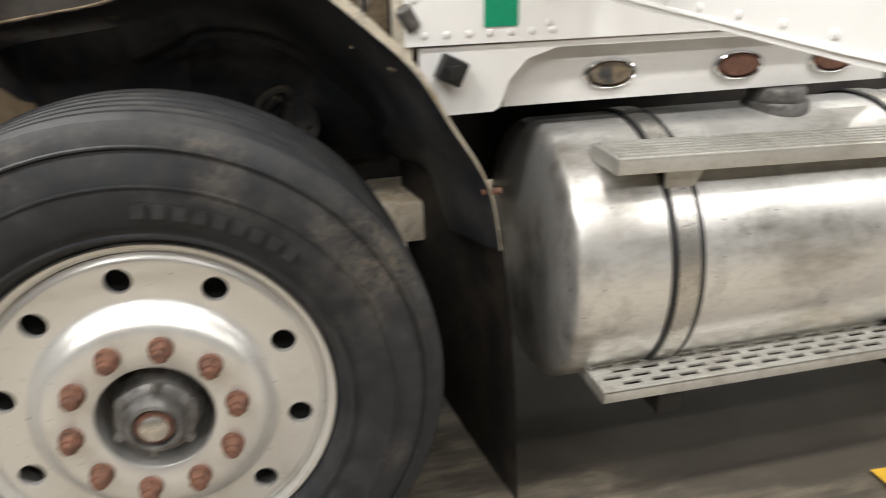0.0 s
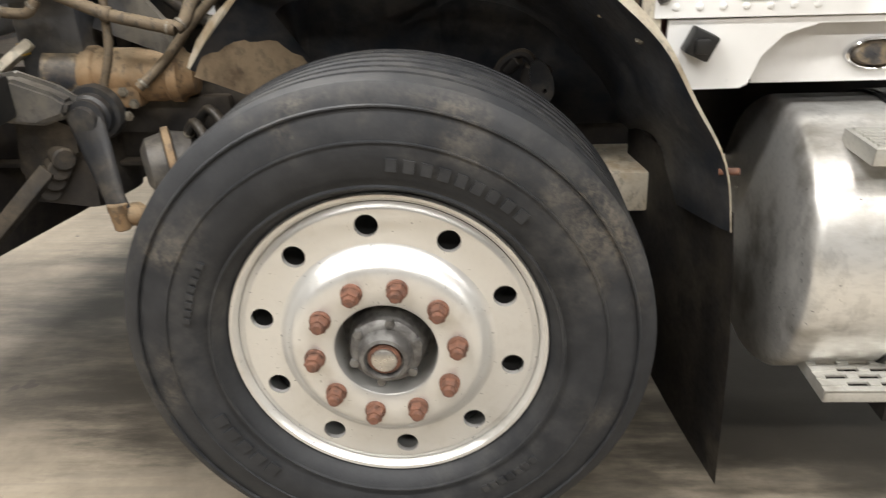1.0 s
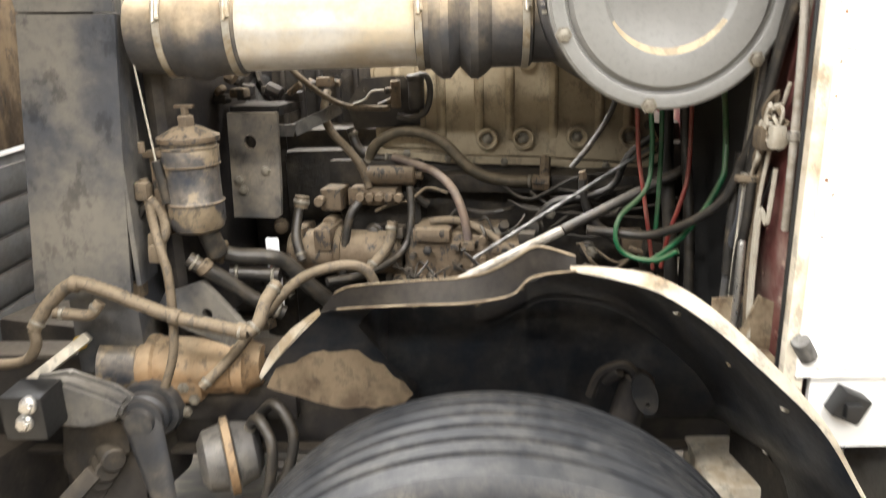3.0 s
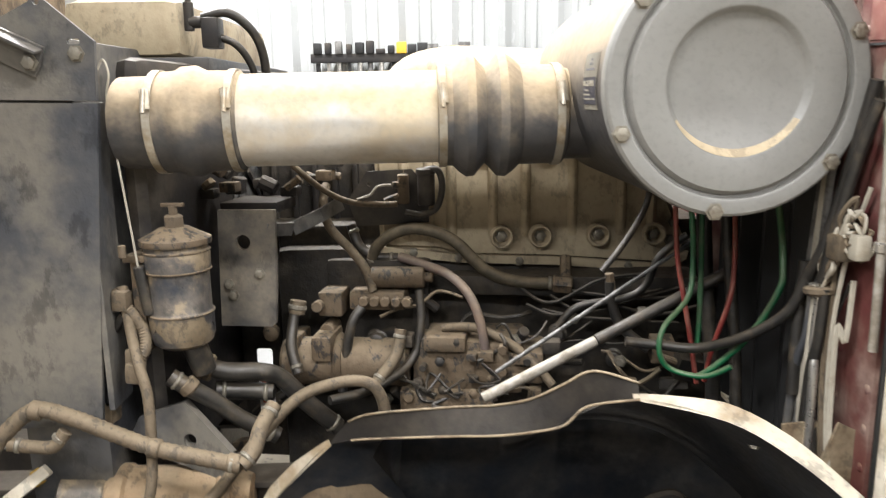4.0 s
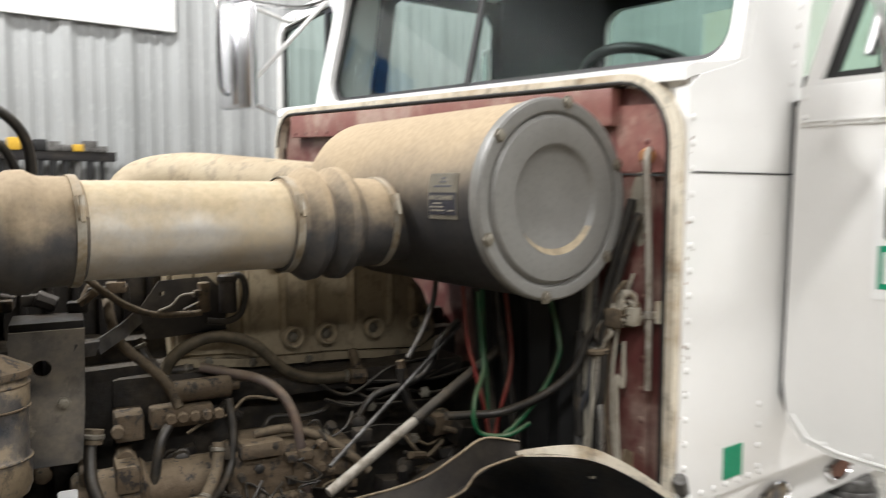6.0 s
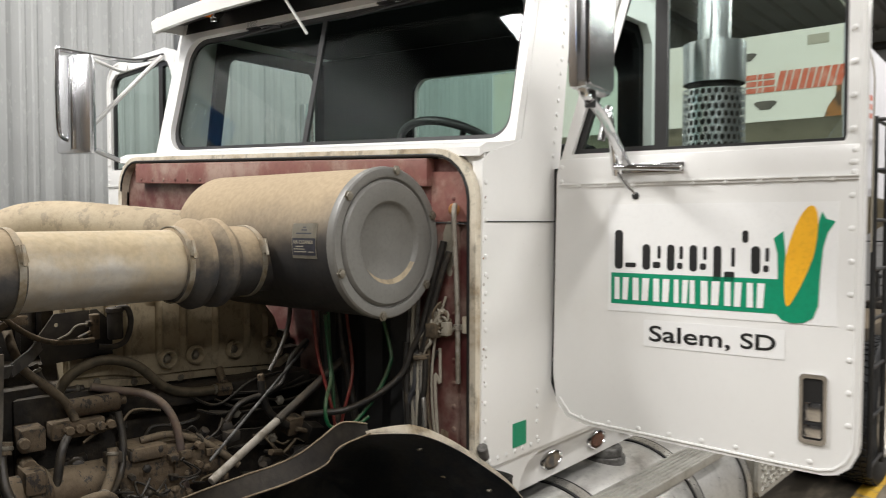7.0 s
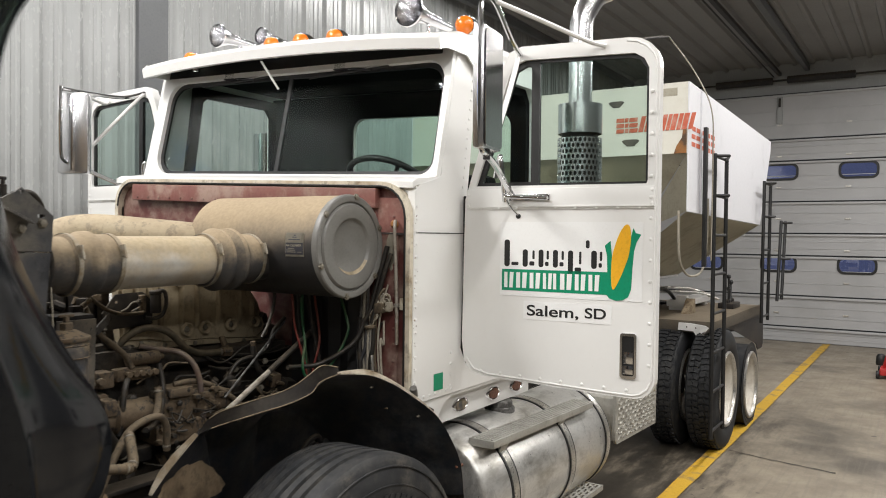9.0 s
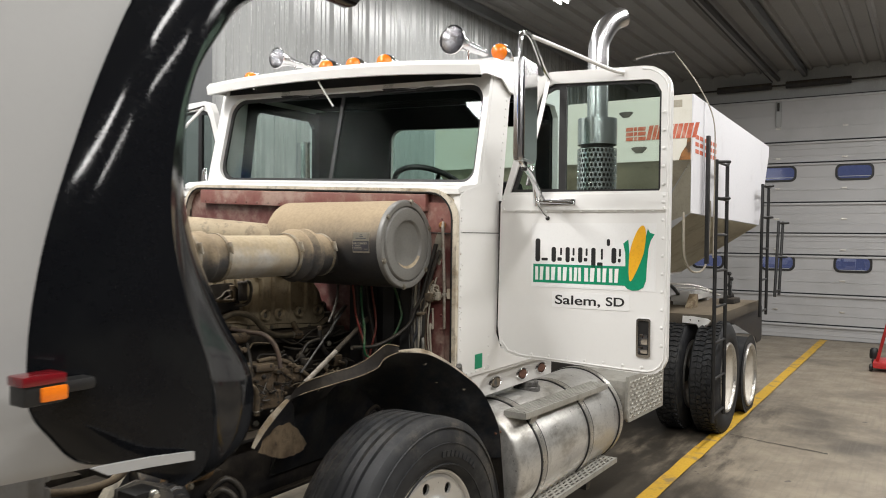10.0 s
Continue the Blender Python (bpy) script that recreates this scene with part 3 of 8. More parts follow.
def garage_door():
    d = thing("garage_door", 13.0, 0.88, 0.0, "white sectional garage door, closed, with small rounded windows", "garage door", kind="structure")
    seams = (0.0, 0.28, 0.85, 1.58, 1.985, 2.565, 3.31, 3.71, 4.54)
    wins = [(-0.42, 1.27), (0.86, 1.27), (2.15, 1.27), (-0.42, 2.96), (0.86, 2.96), (2.15, 2.96), (-1.7, 1.27), (-1.7, 2.96)]
    P = frame_pose((13.02, 0, 0), (0, 1, 0), (0, 0, 1))
    for z0, z1 in zip(seams, seams[1:]):
        holes = [rounded(cy - 0.28, cy + 0.28, wz + 0.03, wz + 0.27, 0.09)[::-1] for cy, wz in wins if z0 < wz + 0.1 < z1]
        bm = bmesh.new()
        slab(bm, [(-2.0, z0 + 0.013), (3.7, z0 + 0.013), (3.7, z1 - 0.013), (-2.0, z1 - 0.013)], -0.04, P, holes)
        part("panel", bm, M_GARAGE, d, smooth=False)
        # the pressed rib along each section's upper edge
        part("rib", B(12.945, 12.98, -2.0, 3.7, z1 - 0.055, z1 - 0.016, 0.008), M_GARAGE, d)
        for u in (0.3, 0.62):  # shallow pressed lines across each section
            part("pressed_line", B(12.972, 12.98, -2.0, 3.7, z0 + (z1 - z0) * u, z0 + (z1 - z0) * u + 0.012, 0.003), M_GARAGE, d)
        part("joint", B(13.03, 13.04, -2.0, 3.7, z1 - 0.016, z1 + 0.016), M_SEAM, d)
    for cy, wz in wins:
        bm = bmesh.new()
        slab(bm, rounded(cy - 0.315, cy + 0.315, wz - 0.005, wz + 0.305, 0.11), 0.014, frame_pose((12.98, 0, 0), (0, 1, 0), (0, 0, 1)) @ pose(0, 0, -0.014), [rounded(cy - 0.275, cy + 0.275, wz + 0.035, wz + 0.265, 0.085)[::-1]])
        w = part("window", bm, M_INK, d, "rounded window with a black rubber frame")
        bm = bmesh.new()
        slab(bm, rounded(cy - 0.28, cy + 0.28, wz + 0.03, wz + 0.27, 0.09), 0.006, frame_pose((12.99, 0, 0), (0, 1, 0), (0, 0, 1)))
        part("pane", bm, M_PANE_DARK, w)
    hinge = finish("hinge", B(-0.006, 0.006, -0.045, 0.045, -0.016, 0.016, 0.003), M_STEEL)
    for cy in (-0.26, 0.88, 2.05):
        for k in range(7):
            put("hinge", hinge, d, pose(12.972, cy, 0.53 + 0.573 * k))
    part("lift_bracket", B(12.95, 12.975, 0.83, 0.93, 4.0, 4.5, 0.006), M_WALL, d, "white steel bracket")
    part("bracket_clamp", B(12.93, 12.95, 0.86, 0.90, 4.3, 4.46, 0.004), M_BLACK_METAL, d)
    part("torsion_shaft", rod(bmesh.new(), (12.9, -2.0, 4.78), (12.9, 3.6, 4.78), 0.018), M_BLACK_METAL, d)
    for y0, y1 in ((-0.35, 0.75), (1.0, 2.0)):
        bm = bmesh.new()
        n = 46
        prof = [(0.02, 0)] + [(0.062 + 0.007 * (k % 2), (y1 - y0) * k / n) for k in range(n + 1)] + [(0.02, y1 - y0)]
        lathe(bm, prof, axis_pose((12.9, y0, 4.78), (12.9, y1, 4.78)), 14)
        part("torsion_spring", bm, M_BLACK_METAL, d, "thick black coiled spring")
    part("opener_rail", B(7.0, 12.9, 0.85, 0.91, 4.86, 4.92, 0.004), M_BLACK_METAL, d)
    part("opener_chain", rod(bmesh.new(), (7.0, 0.99, 4.9), (12.9, 0.99, 4.86), 0.012), M_BLACK_METAL, d)


room()
garage_door()
LAMPS = [(x, y) for x in (-6.0, -2.2, 1.6, 5.46, 9.3) for y in (-4.6, -1.7, 2.53) if x < 9 or y < 2]
for lx, ly in LAMPS:
    f = thing("ceiling_light", lx, ly, 5.03, "long white tube light under the ceiling, lit", "ceiling light", "ceiling lights")
    part("housing", B(lx - 1.2, lx + 1.2, ly - 0.1, ly + 0.1, 4.985, 5.06, 0.01), M_WALL, f)
    for dy in (-0.05, 0.05):
        part("tube", rod(bmesh.new(), (lx - 1.17, ly + dy, 4.965), (lx + 1.17, ly + dy, 4.965), 0.016), M_TUBE, f, "glowing lamp tube")
    ceiling_lamp(lx, ly, 4.94, power=LAMP_W * (0.65 if ly < -4 else (2.2 if lx == -2.2 and ly > 2 else (0.5 if lx == 1.6 and ly > 2 else (0.8 if lx > 5 and ly > 2 else 1.03)))))

# ---- the truck ----
truck = thing("truck", 2.8, 1.32, 0.0, "white spreader truck with its hood tipped and doors open", "truck")


def tyre_profile(R=0.539, w=0.142, rim=0.315, ribs=True, wide=0.0):
    t = []
    s = [(rim - 0.003, -0.075), (rim + 0.01, -0.094), (rim + 0.028, -0.118), (rim + 0.06, -w * 0.95), (rim + 0.11, -w), (R - 0.07, -w * 0.95), (R - 0.03, -0.122), (R - 0.012, -0.112), (R - 0.004, -0.104)]
    t += s
    if ribs:
        for g in (-0.08, -0.052, -0.024, 0.004, 0.034, 0.066):
            t += [(R, g - 0.006), (R - 0.011, g - 0.004), (R - 0.011, g + 0.004), (R, g + 0.006)]
    t += [(r, -h) for r, h in s[::-1]]
    return [(r, h - (wide if h < -0.05 else wide * (0.1 - h) / 0.15)) if h < 0.1 else (r, h) for r, h in t]


def nut_mesh():
    bm = bmesh.new()
    lathe(bm, [(0, 0), (0.0215, 0), (0.0215, 0.006), (0.018, 0.009)], None, 20)
    lathe(bm, [(0.0185, 0.006), (0.0185, 0.026), (0.016, 0.029), (0.0115, 0.029)], None, 6)
    lathe(bm, [(0.0118, 0.022), (0.0118, 0.036), (0.0095, 0.039), (0, 0.039)], None, 12)
    return finish("wheel_nut", bm, M_RUST)


NUT = nut_mesh()


def front_wheel(m, label):
    """m: z axis points out of the truck."""
    e = thing("front_wheel", 0, 0, 0, "", "")
    e.matrix_basis = m
    PLACED[e] = m
    e.parent = truck
    e.matrix_parent_inverse = PLACED[truck].inverted()
    tagged(e, label)
    tyre = part("tyre", lathe(bmesh.new(), tyre_profile(wide=0.07), m, 112, True), M_TYRE, e, "dusty black ribbed truck tyre")
    for r in (0.352, 0.437, 0.498):  # raised rings and blocks moulded in the sidewall
        bm = bmesh.new()
        h = 0.1385 if r < 0.4 else (0.1425 if r < 0.47 else 0.1315)
        lathe(bm, [(r - 0.003, h - 0.004), (r - 0.0015, h + 0.0016), (r + 0.0015, h + 0.0014), (r + 0.003, h - 0.005)], m, 96)
        part("sidewall_ring", bm, M_TYRE, tyre)
    for a0, n, big in ((205, 5, 0.03), (48, 9, 0.024), (300, 7, 0.016), (150, 8, 0.014)):
        for k in range(n):
            bm = bmesh.new()
            a = radians(a0 + k * big * 1.35 / 0.40 * 57.3)
            q = m @ pose(0, 0, 0.1415, 0, 0, math.degrees(a)) @ pose(0.395, 0, 0)
            box(bm, -big / 2, big / 2, -big * 0.42, big * 0.42, -0.004, 0.0009, 0.0, q)
            part("sidewall_mark", bm, M_TYRE, tyre)
    bm = bmesh.new()
    lathe(bm, [(0.30, -0.1), (0.305, 0.078), (0.309, 0.092), (0.317, 0.101), (0.3235, 0.102), (0.3265, 0.095), (0.322, 0.084), (0.315, 0.074)], m, 96)
    lathe(bm, [(0.306, 0.088), (0.302, 0.089), (0.297, 0.0915), (0.293, 0.094), (0.290, 0.094)], m, 96)
    lathe(bm, [(0.222, 0.094), (0.214, 0.097), (0.204, 0.107), (0.196, 0.119), (0.186, 0.127), (0.172, 0.131), (0.108, 0.131), (0.104, 0.128), (0.103, 0.118), (0.103, 0.02)], m, 96)
    hole_at = [96 + 36 * k for k in range(10)]
    slab(bm, circle(0, 0, 0.290, 96), -0.012, m @ pose(0, 0, 0.094), [circle(0, 0, 0.222, 96)[::-1]] + [circle(0.259 * math.cos(radians(a)), 0.259 * math.sin(radians(a)), 0.0235, 18)[::-1] for a in hole_at])
    rim = part("rim", bm, M_RIM, e, "silver-white ten-hole steel rim")
    part("brake_drum", lathe(bmesh.new(), [(0.1, 0.03), (0.29, 0.028), (0.295, -0.1), (0.1, -0.12)], m, 48), M_SEAM, e)
    for k in range(10):
        a = radians(78 - 36 * k)
        put("wheel_nut", NUT, rim, m @ pose(0.1445 * math.cos(a), 0.1445 * math.sin(a), 0.131, 0, 0, 17 * k))
    bm = bmesh.new()
    lathe(bm, [(0.102, 0.03), (0.084, 0.03), (0.081, 0.085), (0.078, 0.092), (0.074, 0.1), (0.072, 0.128), (0.064, 0.136), (0.056, 0.138), (0.054, 0.15), (0.047, 0.163), (0.04, 0.165), (0.038, 0.15), (0.0, 0.148)], m, 40)
    for k in range(6):
        a = radians(20 + 60 * k)
        q = m @ pose(0.068 * math.cos(a), 0.068 * math.sin(a), 0.128)
        lathe(bm, [(0.0, 0.0), (0.010, 0), (0.010, 0.012), (0, 0.013)], q, 6)
    hub = part("hub", bm, M_HUB, e, "greasy steel wheel hub")
    part("spindle_end", lathe(bmesh.new(), [(0.034, 0.14), (0.033, 0.158), (0.026, 0.161)], m, 24), M_RUST, hub, "rusty spindle ring")
    part("spindle_face", lathe(bmesh.new(), [(0.026, 0.15), (0.025, 0.164), (0.018, 0.168), (0, 0.169)], m, 20), M_STEEL, hub, "bright worn spindle face")
    return e


# wheel straight ahead, leaning in at its top by a degree
FRONT = pose(-0.138, 0.208, 0.556) @ pose(0, 0, 0, 90 - 1.0, 0, -1.4) @ Matrix.Scale(1.027, 4)
front_wheel(FRONT, "front wheel with a dusty ribbed tyre and rusty nuts")
front_wheel(pose(-0.132, 2.445, 0.562, -90, 0, 0) @ Matrix.Scale(1.027, 4), "front wheel on the far side")


def rear_wheel(x, outer, face, R=0.53):
    """One wheel; its dished rim looks out to -y or +y (face)."""
    m = pose(x, outer, R) @ pose(0, 0, 0, 90 if face < 0 else -90, 0, 0)
    e = thing("rear_wheel", x, outer, R, "", "")
    e.parent = truck
    e.matrix_parent_inverse = PLACED[truck].inverted()
    tagged(e, "dual rear wheel with deep cream-white rim")
    bm = lathe(bmesh.new(), tyre_profile(R, 0.138 if R > 0.5 else 0.12, 0.315, False), m, 80, True)
    tyre = part("tyre", bm, M_TYRE, e, "black lugged truck tyre")
    bm = bmesh.new()
    for k in range(60 if R > 0.5 else 0):
        a = 360 / 60 * k
        for h, tw in ((-0.075, 18), (-0.025, -18), (0.025, 18), (0.075, -18)):
            q = m @ pose(0, 0, 0, 0, 0, a + (3 if h > 0 else 0)) @ pose(R, 0, h, tw, 0, 0)
            box(bm, -0.006, 0.009, -0.019, 0.019, -0.021, 0.021, 0, q)
    if R > 0.5:
        part("tread_lug", bm, M_TYRE, tyre)["kind"] = "stuff"
    bm = bmesh.new()
    lathe(bm, [(0.315, 0.10), (0.318, 0.125), (0.328, 0.132), (0.334, 0.124), (0.31, 0.11), (0.295, 0.08), (0.285, 0.0), (0.278, -0.06), (0.24, -0.085), (0.19, -0.1), (0.12, -0.1), (0.11, -0.06), (0.1, 0.02), (0.0, 0.03)], m, 64)
    rim = part("rim", bm, M_RIM_REAR, e)
    part("bead_ring", lathe(bmesh.new(), [(0.3, 0.112), (0.312, 0.134), (0.326, 0.138), (0.336, 0.128), (0.336, 0.118)], m, 64), M_STEEL, e, "bright steel ring at the rim's edge")
    for k in range(10):
        a = radians(36 * k)
        put("wheel_nut", NUT, rim, m @ pose(0.155 * math.cos(a), 0.155 * math.sin(a), -0.1))


for ax, R in ((4.9, 0.53), (5.95, 0.405)):
    rear_wheel(ax, 0.13, -1, R)
    rear_wheel(ax, 0.47, -1, R)
    rear_wheel(ax, 2.11, 1, R)
    rear_wheel(ax, 2.45, 1, R)
    part("rear_axle", rod(bmesh.new(), (ax, 0.4, R), (ax, 2.3, R), 0.09), M_BLACK_METAL, truck)
part("front_axle", rod(bmesh.new(), (-0.128, 0.35, 0.5), (-0.128, 2.3, 0.5), 0.06), M_BLACK_METAL, truck)

# frame rails
for y in (0.86, 1.78):
    bm = bmesh.new()
    box(bm, -1.45, 7.6, y - 0.012, y + 0.012, 0.72, 0.98, 0.004)
    box(bm, -1.45, 7.6, y - 0.045, y + 0.045, 0.705, 0.72, 0.003)
    box(bm, -1.45, 7.6, y - 0.045, y + 0.045, 0.98, 0.995, 0.003)
    part("frame_rail", bm, M_BLACK_METAL, truck, "dirty black steel frame rail")

# ---- fuel tank and steps ----
def fuel_tank():
    x0, x1, cy, cz, R = 0.70, 2.22, 0.42, 0.655, 0.315
    m = axis_pose((x0, cy, cz), (x1, cy, cz))
    L = x1 - x0
    prof = [(0, -0.012), (0.2, -0.008), (R - 0.03, 0.004), (R - 0.01, 0.012), (R, 0.028), (R, L - 0.028), (R - 0.01, L - 0.012), (R - 0.03, L - 0.004), (0.2, L + 0.008), (0, L + 0.012)]
    t = part("fuel_tank", lathe(bmesh.new(), prof, m, 96), M_TANK, truck, "scuffed brushed aluminium fuel tank")
    for x in (0.955, 1.62, 2.15):
        for dx in (-0.032, 0.032):
            part("strap_edge", lathe(bmesh.new(), [(R + 0.001, dx - 0.007), (R + 0.006, dx - 0.006), (R + 0.006, dx + 0.006), (R + 0.001, dx + 0.007)], m @ pose(0, 0, x - x0), 72), M_INK, t, "black rubber strap edge")
        part("strap", lathe(bmesh.new(), [(R + 0.001, -0.026), (R + 0.008, -0.025), (R + 0.008, 0.025), (R + 0.001, 0.026)], m @ pose(0, 0, x - x0), 72), M_STEEL, t, "steel tank strap")
    bm = lathe(bmesh.new(), [(0.08, -0.02), (0.08, 0.014), (0.074, 0.022), (0.068, 0.02), (0.068, 0.045), (0.062, 0.054), (0.04, 0.056), (0.035, 0.05), (0, 0.05)], pose(1.33, 0.40, 0.962), 32)
    part("filler_cap", bm, M_HUB, t, "round filler cap")

    def step(name, xa, xb, ya, yb, z, lip, slope, slotted):
        bm = bmesh.new()
        q = pose(xa, 0, z) @ pose(0, 0, 0, 0, slope, 0) @ pose(-xa, 0, -z)
        box(bm, xa, xb, ya, ya + 0.006, z - lip, z - 0.001, 0.002, q)
        box(bm, xa, xa + 0.006, ya, yb, z - lip, z - 0.001, 0.002, q)
        box(bm, xb - 0.006, xb, ya, yb, z - lip, z - 0.001, 0.002, q)
        if not slotted:
            box(bm, xa, xb, ya, yb, z - 0.006, z, 0.002, q)
            s = part(name, bm, M_TREAD, t, "pressed steel step with long ribs")
            for j in range(6):
                y = ya + 0.016 + (yb - ya - 0.032) * j / 5
                part("rib", box(bmesh.new(), xa + 0.01, xb - 0.01, y - 0.006, y + 0.006, z - 0.003, z + 0.005, 0.0015, q), M_TREAD, s)
            return s
        # rows of long slots through the deck, with bars and bridges between them
        rows, half = 6, 0.007
        ys = [ya + 0.024 + (yb - ya - 0.04) * j / (rows - 1) for j in range(rows)]
        edges = [ya] + [v for y in ys for v in (y - half, y + half)] + [yb]
        for y0, y1 in zip(edges[::2], edges[1::2]):
            box(bm, xa, xb, y0, y1, z - 0.006, z, 0.001, q)
        for j, y in enumerate(ys):
            x = xa
            first = 0.02 if j % 2 else 0.055
            while x < xb:
                w = first if x == xa else 0.024
                box(bm, x, min(x + w, xb), y - half, y + half, z - 0.006, z + 0.002, 0.0, q)
                x += w + 0.046
        return part(name, bm, M_TREAD, t, "pressed steel step with rows of slots")

    step("upper_step", 0.785, 1.98, 0.134, 0.265, 0.952, 0.034, 1.6, False)
    step("lower_step", 0.765, 2.02, 0.08, 0.25, 0.445, 0.03, 0.5, True)
    for x in (0.955, 1.62):
        zs = 0.935 - 0.028 * (x - 0.785)
        bm = bmesh.new()
        slab(bm, [(-0.05, 0.0), (0.05, 0.0), (0.022, -0.12), (-0.022, -0.12)], 0.006, frame_pose((x, 0.16, zs), (1, 0, 0), (0, -0.35, 1)))
        box(bm, x - 0.03, x + 0.03, 0.15, 0.26, zs - 0.012, zs - 0.006)
        part("step_bracket", bm, M_TREAD, t)
        bm = B(x - 0.03, x + 0.03, 0.12, 0.36, 0.33, 0.43, 0.004)
        part("step_hanger", bm, M_BLACK_METAL, t)
    return t


fuel_tank()
bm = bmesh.new()
slab(bm, [(2.265, 0.635), (2.30, 0.605), (3.08, 0.58), (3.09, 0.89), (2.28, 0.918)], 0.02, SIDE @ pose(0, 0, -0.12))
box(bm, 2.29, 3.07, 0.12, 0.6, 0.62, 0.885, 0.01)
toolbox = part("tread_plate_box", bm, M_TREAD, truck, "ribbed aluminium tread plate box behind the tank")
bm = bmesh.new()
for i in range(17):
    for j in range(9):
        q = pose(2.33 + 0.044 * i, 0.0975, 0.635 + 0.03 * j - 0.0015 * i) @ pose(0, 0, 0, 0, 35 if (i + j) % 2 else -35, 0)
        box(bm, -0.013, 0.013, -0.003, 0.003, -0.003, 0.003, 0, q)
part("tread_pattern", bm, M_TREAD, toolbox)["kind"] = "stuff"

# ---- cab ----
LEANING = Matrix(((1, 0, 0, 0), (0, 1, 0, 0), (0, 0.038, 1, -0.0125), (0, 0, 0, 1)))  # the cab sits lower on its near side


def tilt(bm):
    bmesh.ops.transform(bm, matrix=LEANING, verts=bm.verts)
    return bm


def lean_point(x, y, z):
    return LEANING @ Vector((x, y, z))


YL, YR = 0.315, 2.335
cab = thing("cab", 1.05, 1.32, 1.17, "", "")
cab.parent = truck
cab.matrix_parent_inverse = PLACED[truck].inverted()
tagged(cab, "white riveted steel cab with a divided windscreen")
side_outline = [(0.40, 1.165), (1.6, 1.165), (1.6, 2.70), (1.55, 2.755), (0.80, 2.755), (0.735, 2.73), (0.605, 2.14), (0.55, 2.12), (0.44, 2.09), (0.405, 2.06)]
door_hole = [(0.84, 1.27), (0.785, 1.36), (0.795, 1.6), (0.83, 2.06), (0.905, 2.60), (0.93, 2.655), (1.49, 2.665), (1.54, 2.60), (1.54, 1.32), (1.49, 1.27)]
for y0, name in ((YL, "left"), (YR - 0.035, "right")):
    bm = slab(bmesh.new(), side_outline, 0.035, SIDE @ pose(0, 0, -(y0 + 0.035)), [door_hole])
    part("cab_side", tilt(bm), M_WHITE, cab, smooth=False)
bm = bmesh.new()
for y0 in (YL + 0.04, YR - 0.07):
    slab(bm, [(0.80, 1.25), (1.56, 1.25), (1.56, 2.69), (0.88, 2.69), (0.8, 2.06)], 0.03, SIDE @ pose(0, 0, -(y0 + 0.03)), [[(0.87, 1.30), (0.82, 1.4), (0.86, 2.06), (0.935, 2.60), (0.97, 2.63), (1.47, 2.63), (1.51, 2.58), (1.51, 1.34), (1.47, 1.30)]])
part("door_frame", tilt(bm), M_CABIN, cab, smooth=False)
bm = bmesh.new()
box(bm, 0.74, 1.62, YL - 0.004, YR + 0.004, 2.74, 2.815, 0.035)
part("roof", tilt(bm), M_WHITE, cab, "white cab roof")
bm = slab(bmesh.new(), [(YL + 0.036, 1.165), (YR - 0.036, 1.165), (YR - 0.036, 2.74), (YL + 0.036, 2.74)], -0.03, frame_pose((1.6, 0, 0), (0, 1, 0), (0, 0, 1)), [rounded(0.47, 1.6, 2.06, 2.56, 0.08)])
part("back_wall", tilt(bm), M_WHITE, cab, smooth=False)
bm = slab(bmesh.new(), rounded(0.47, 1.6, 2.06, 2.56, 0.08), 0.005, frame_pose((1.585, 0, 0), (0, 1, 0), (0, 0, 1)))
g = part("rear_window", tilt(bm), M_PANE, cab)
g.visible_shadow = False
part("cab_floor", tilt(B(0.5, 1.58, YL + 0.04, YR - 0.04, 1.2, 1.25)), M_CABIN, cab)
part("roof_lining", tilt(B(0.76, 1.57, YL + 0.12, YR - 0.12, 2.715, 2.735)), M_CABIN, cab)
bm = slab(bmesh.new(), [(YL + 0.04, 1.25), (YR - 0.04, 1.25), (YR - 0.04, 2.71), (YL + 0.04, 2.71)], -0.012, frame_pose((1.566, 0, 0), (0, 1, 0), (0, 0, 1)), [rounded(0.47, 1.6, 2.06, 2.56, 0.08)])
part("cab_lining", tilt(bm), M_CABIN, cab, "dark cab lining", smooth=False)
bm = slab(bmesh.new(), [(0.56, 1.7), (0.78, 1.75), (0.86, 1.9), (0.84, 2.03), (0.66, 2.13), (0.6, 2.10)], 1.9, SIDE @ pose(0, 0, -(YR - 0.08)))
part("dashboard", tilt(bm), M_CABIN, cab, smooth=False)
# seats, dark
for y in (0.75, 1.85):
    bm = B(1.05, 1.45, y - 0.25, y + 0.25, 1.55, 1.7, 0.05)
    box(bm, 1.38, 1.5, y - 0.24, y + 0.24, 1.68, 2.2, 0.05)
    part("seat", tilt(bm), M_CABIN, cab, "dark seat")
# steering wheel
sw = axis_pose((0.98, 0.86, 2.13), (1.22, 0.86, 2.50))
bm = bmesh.new()
tube(bm, [sw @ Vector((0.235 * math.cos(radians(a)), 0.235 * math.sin(radians(a)), 0)) for a in range(0, 361, 12)], 0.016, 10, 2)
rod(bm, sw @ Vector((0, 0, -0.4)), sw @ Vector((0, 0, 0)), 0.03)
for a in (10, 130, 250):
    rod(bm, sw @ Vector((0, 0, -0.01)), sw @ Vector((0.23 * math.cos(radians(a)), 0.23 * math.sin(radians(a)), 0)), 0.012)
part("steering_wheel", bm, M_INK, cab, "black three-spoke steering wheel")

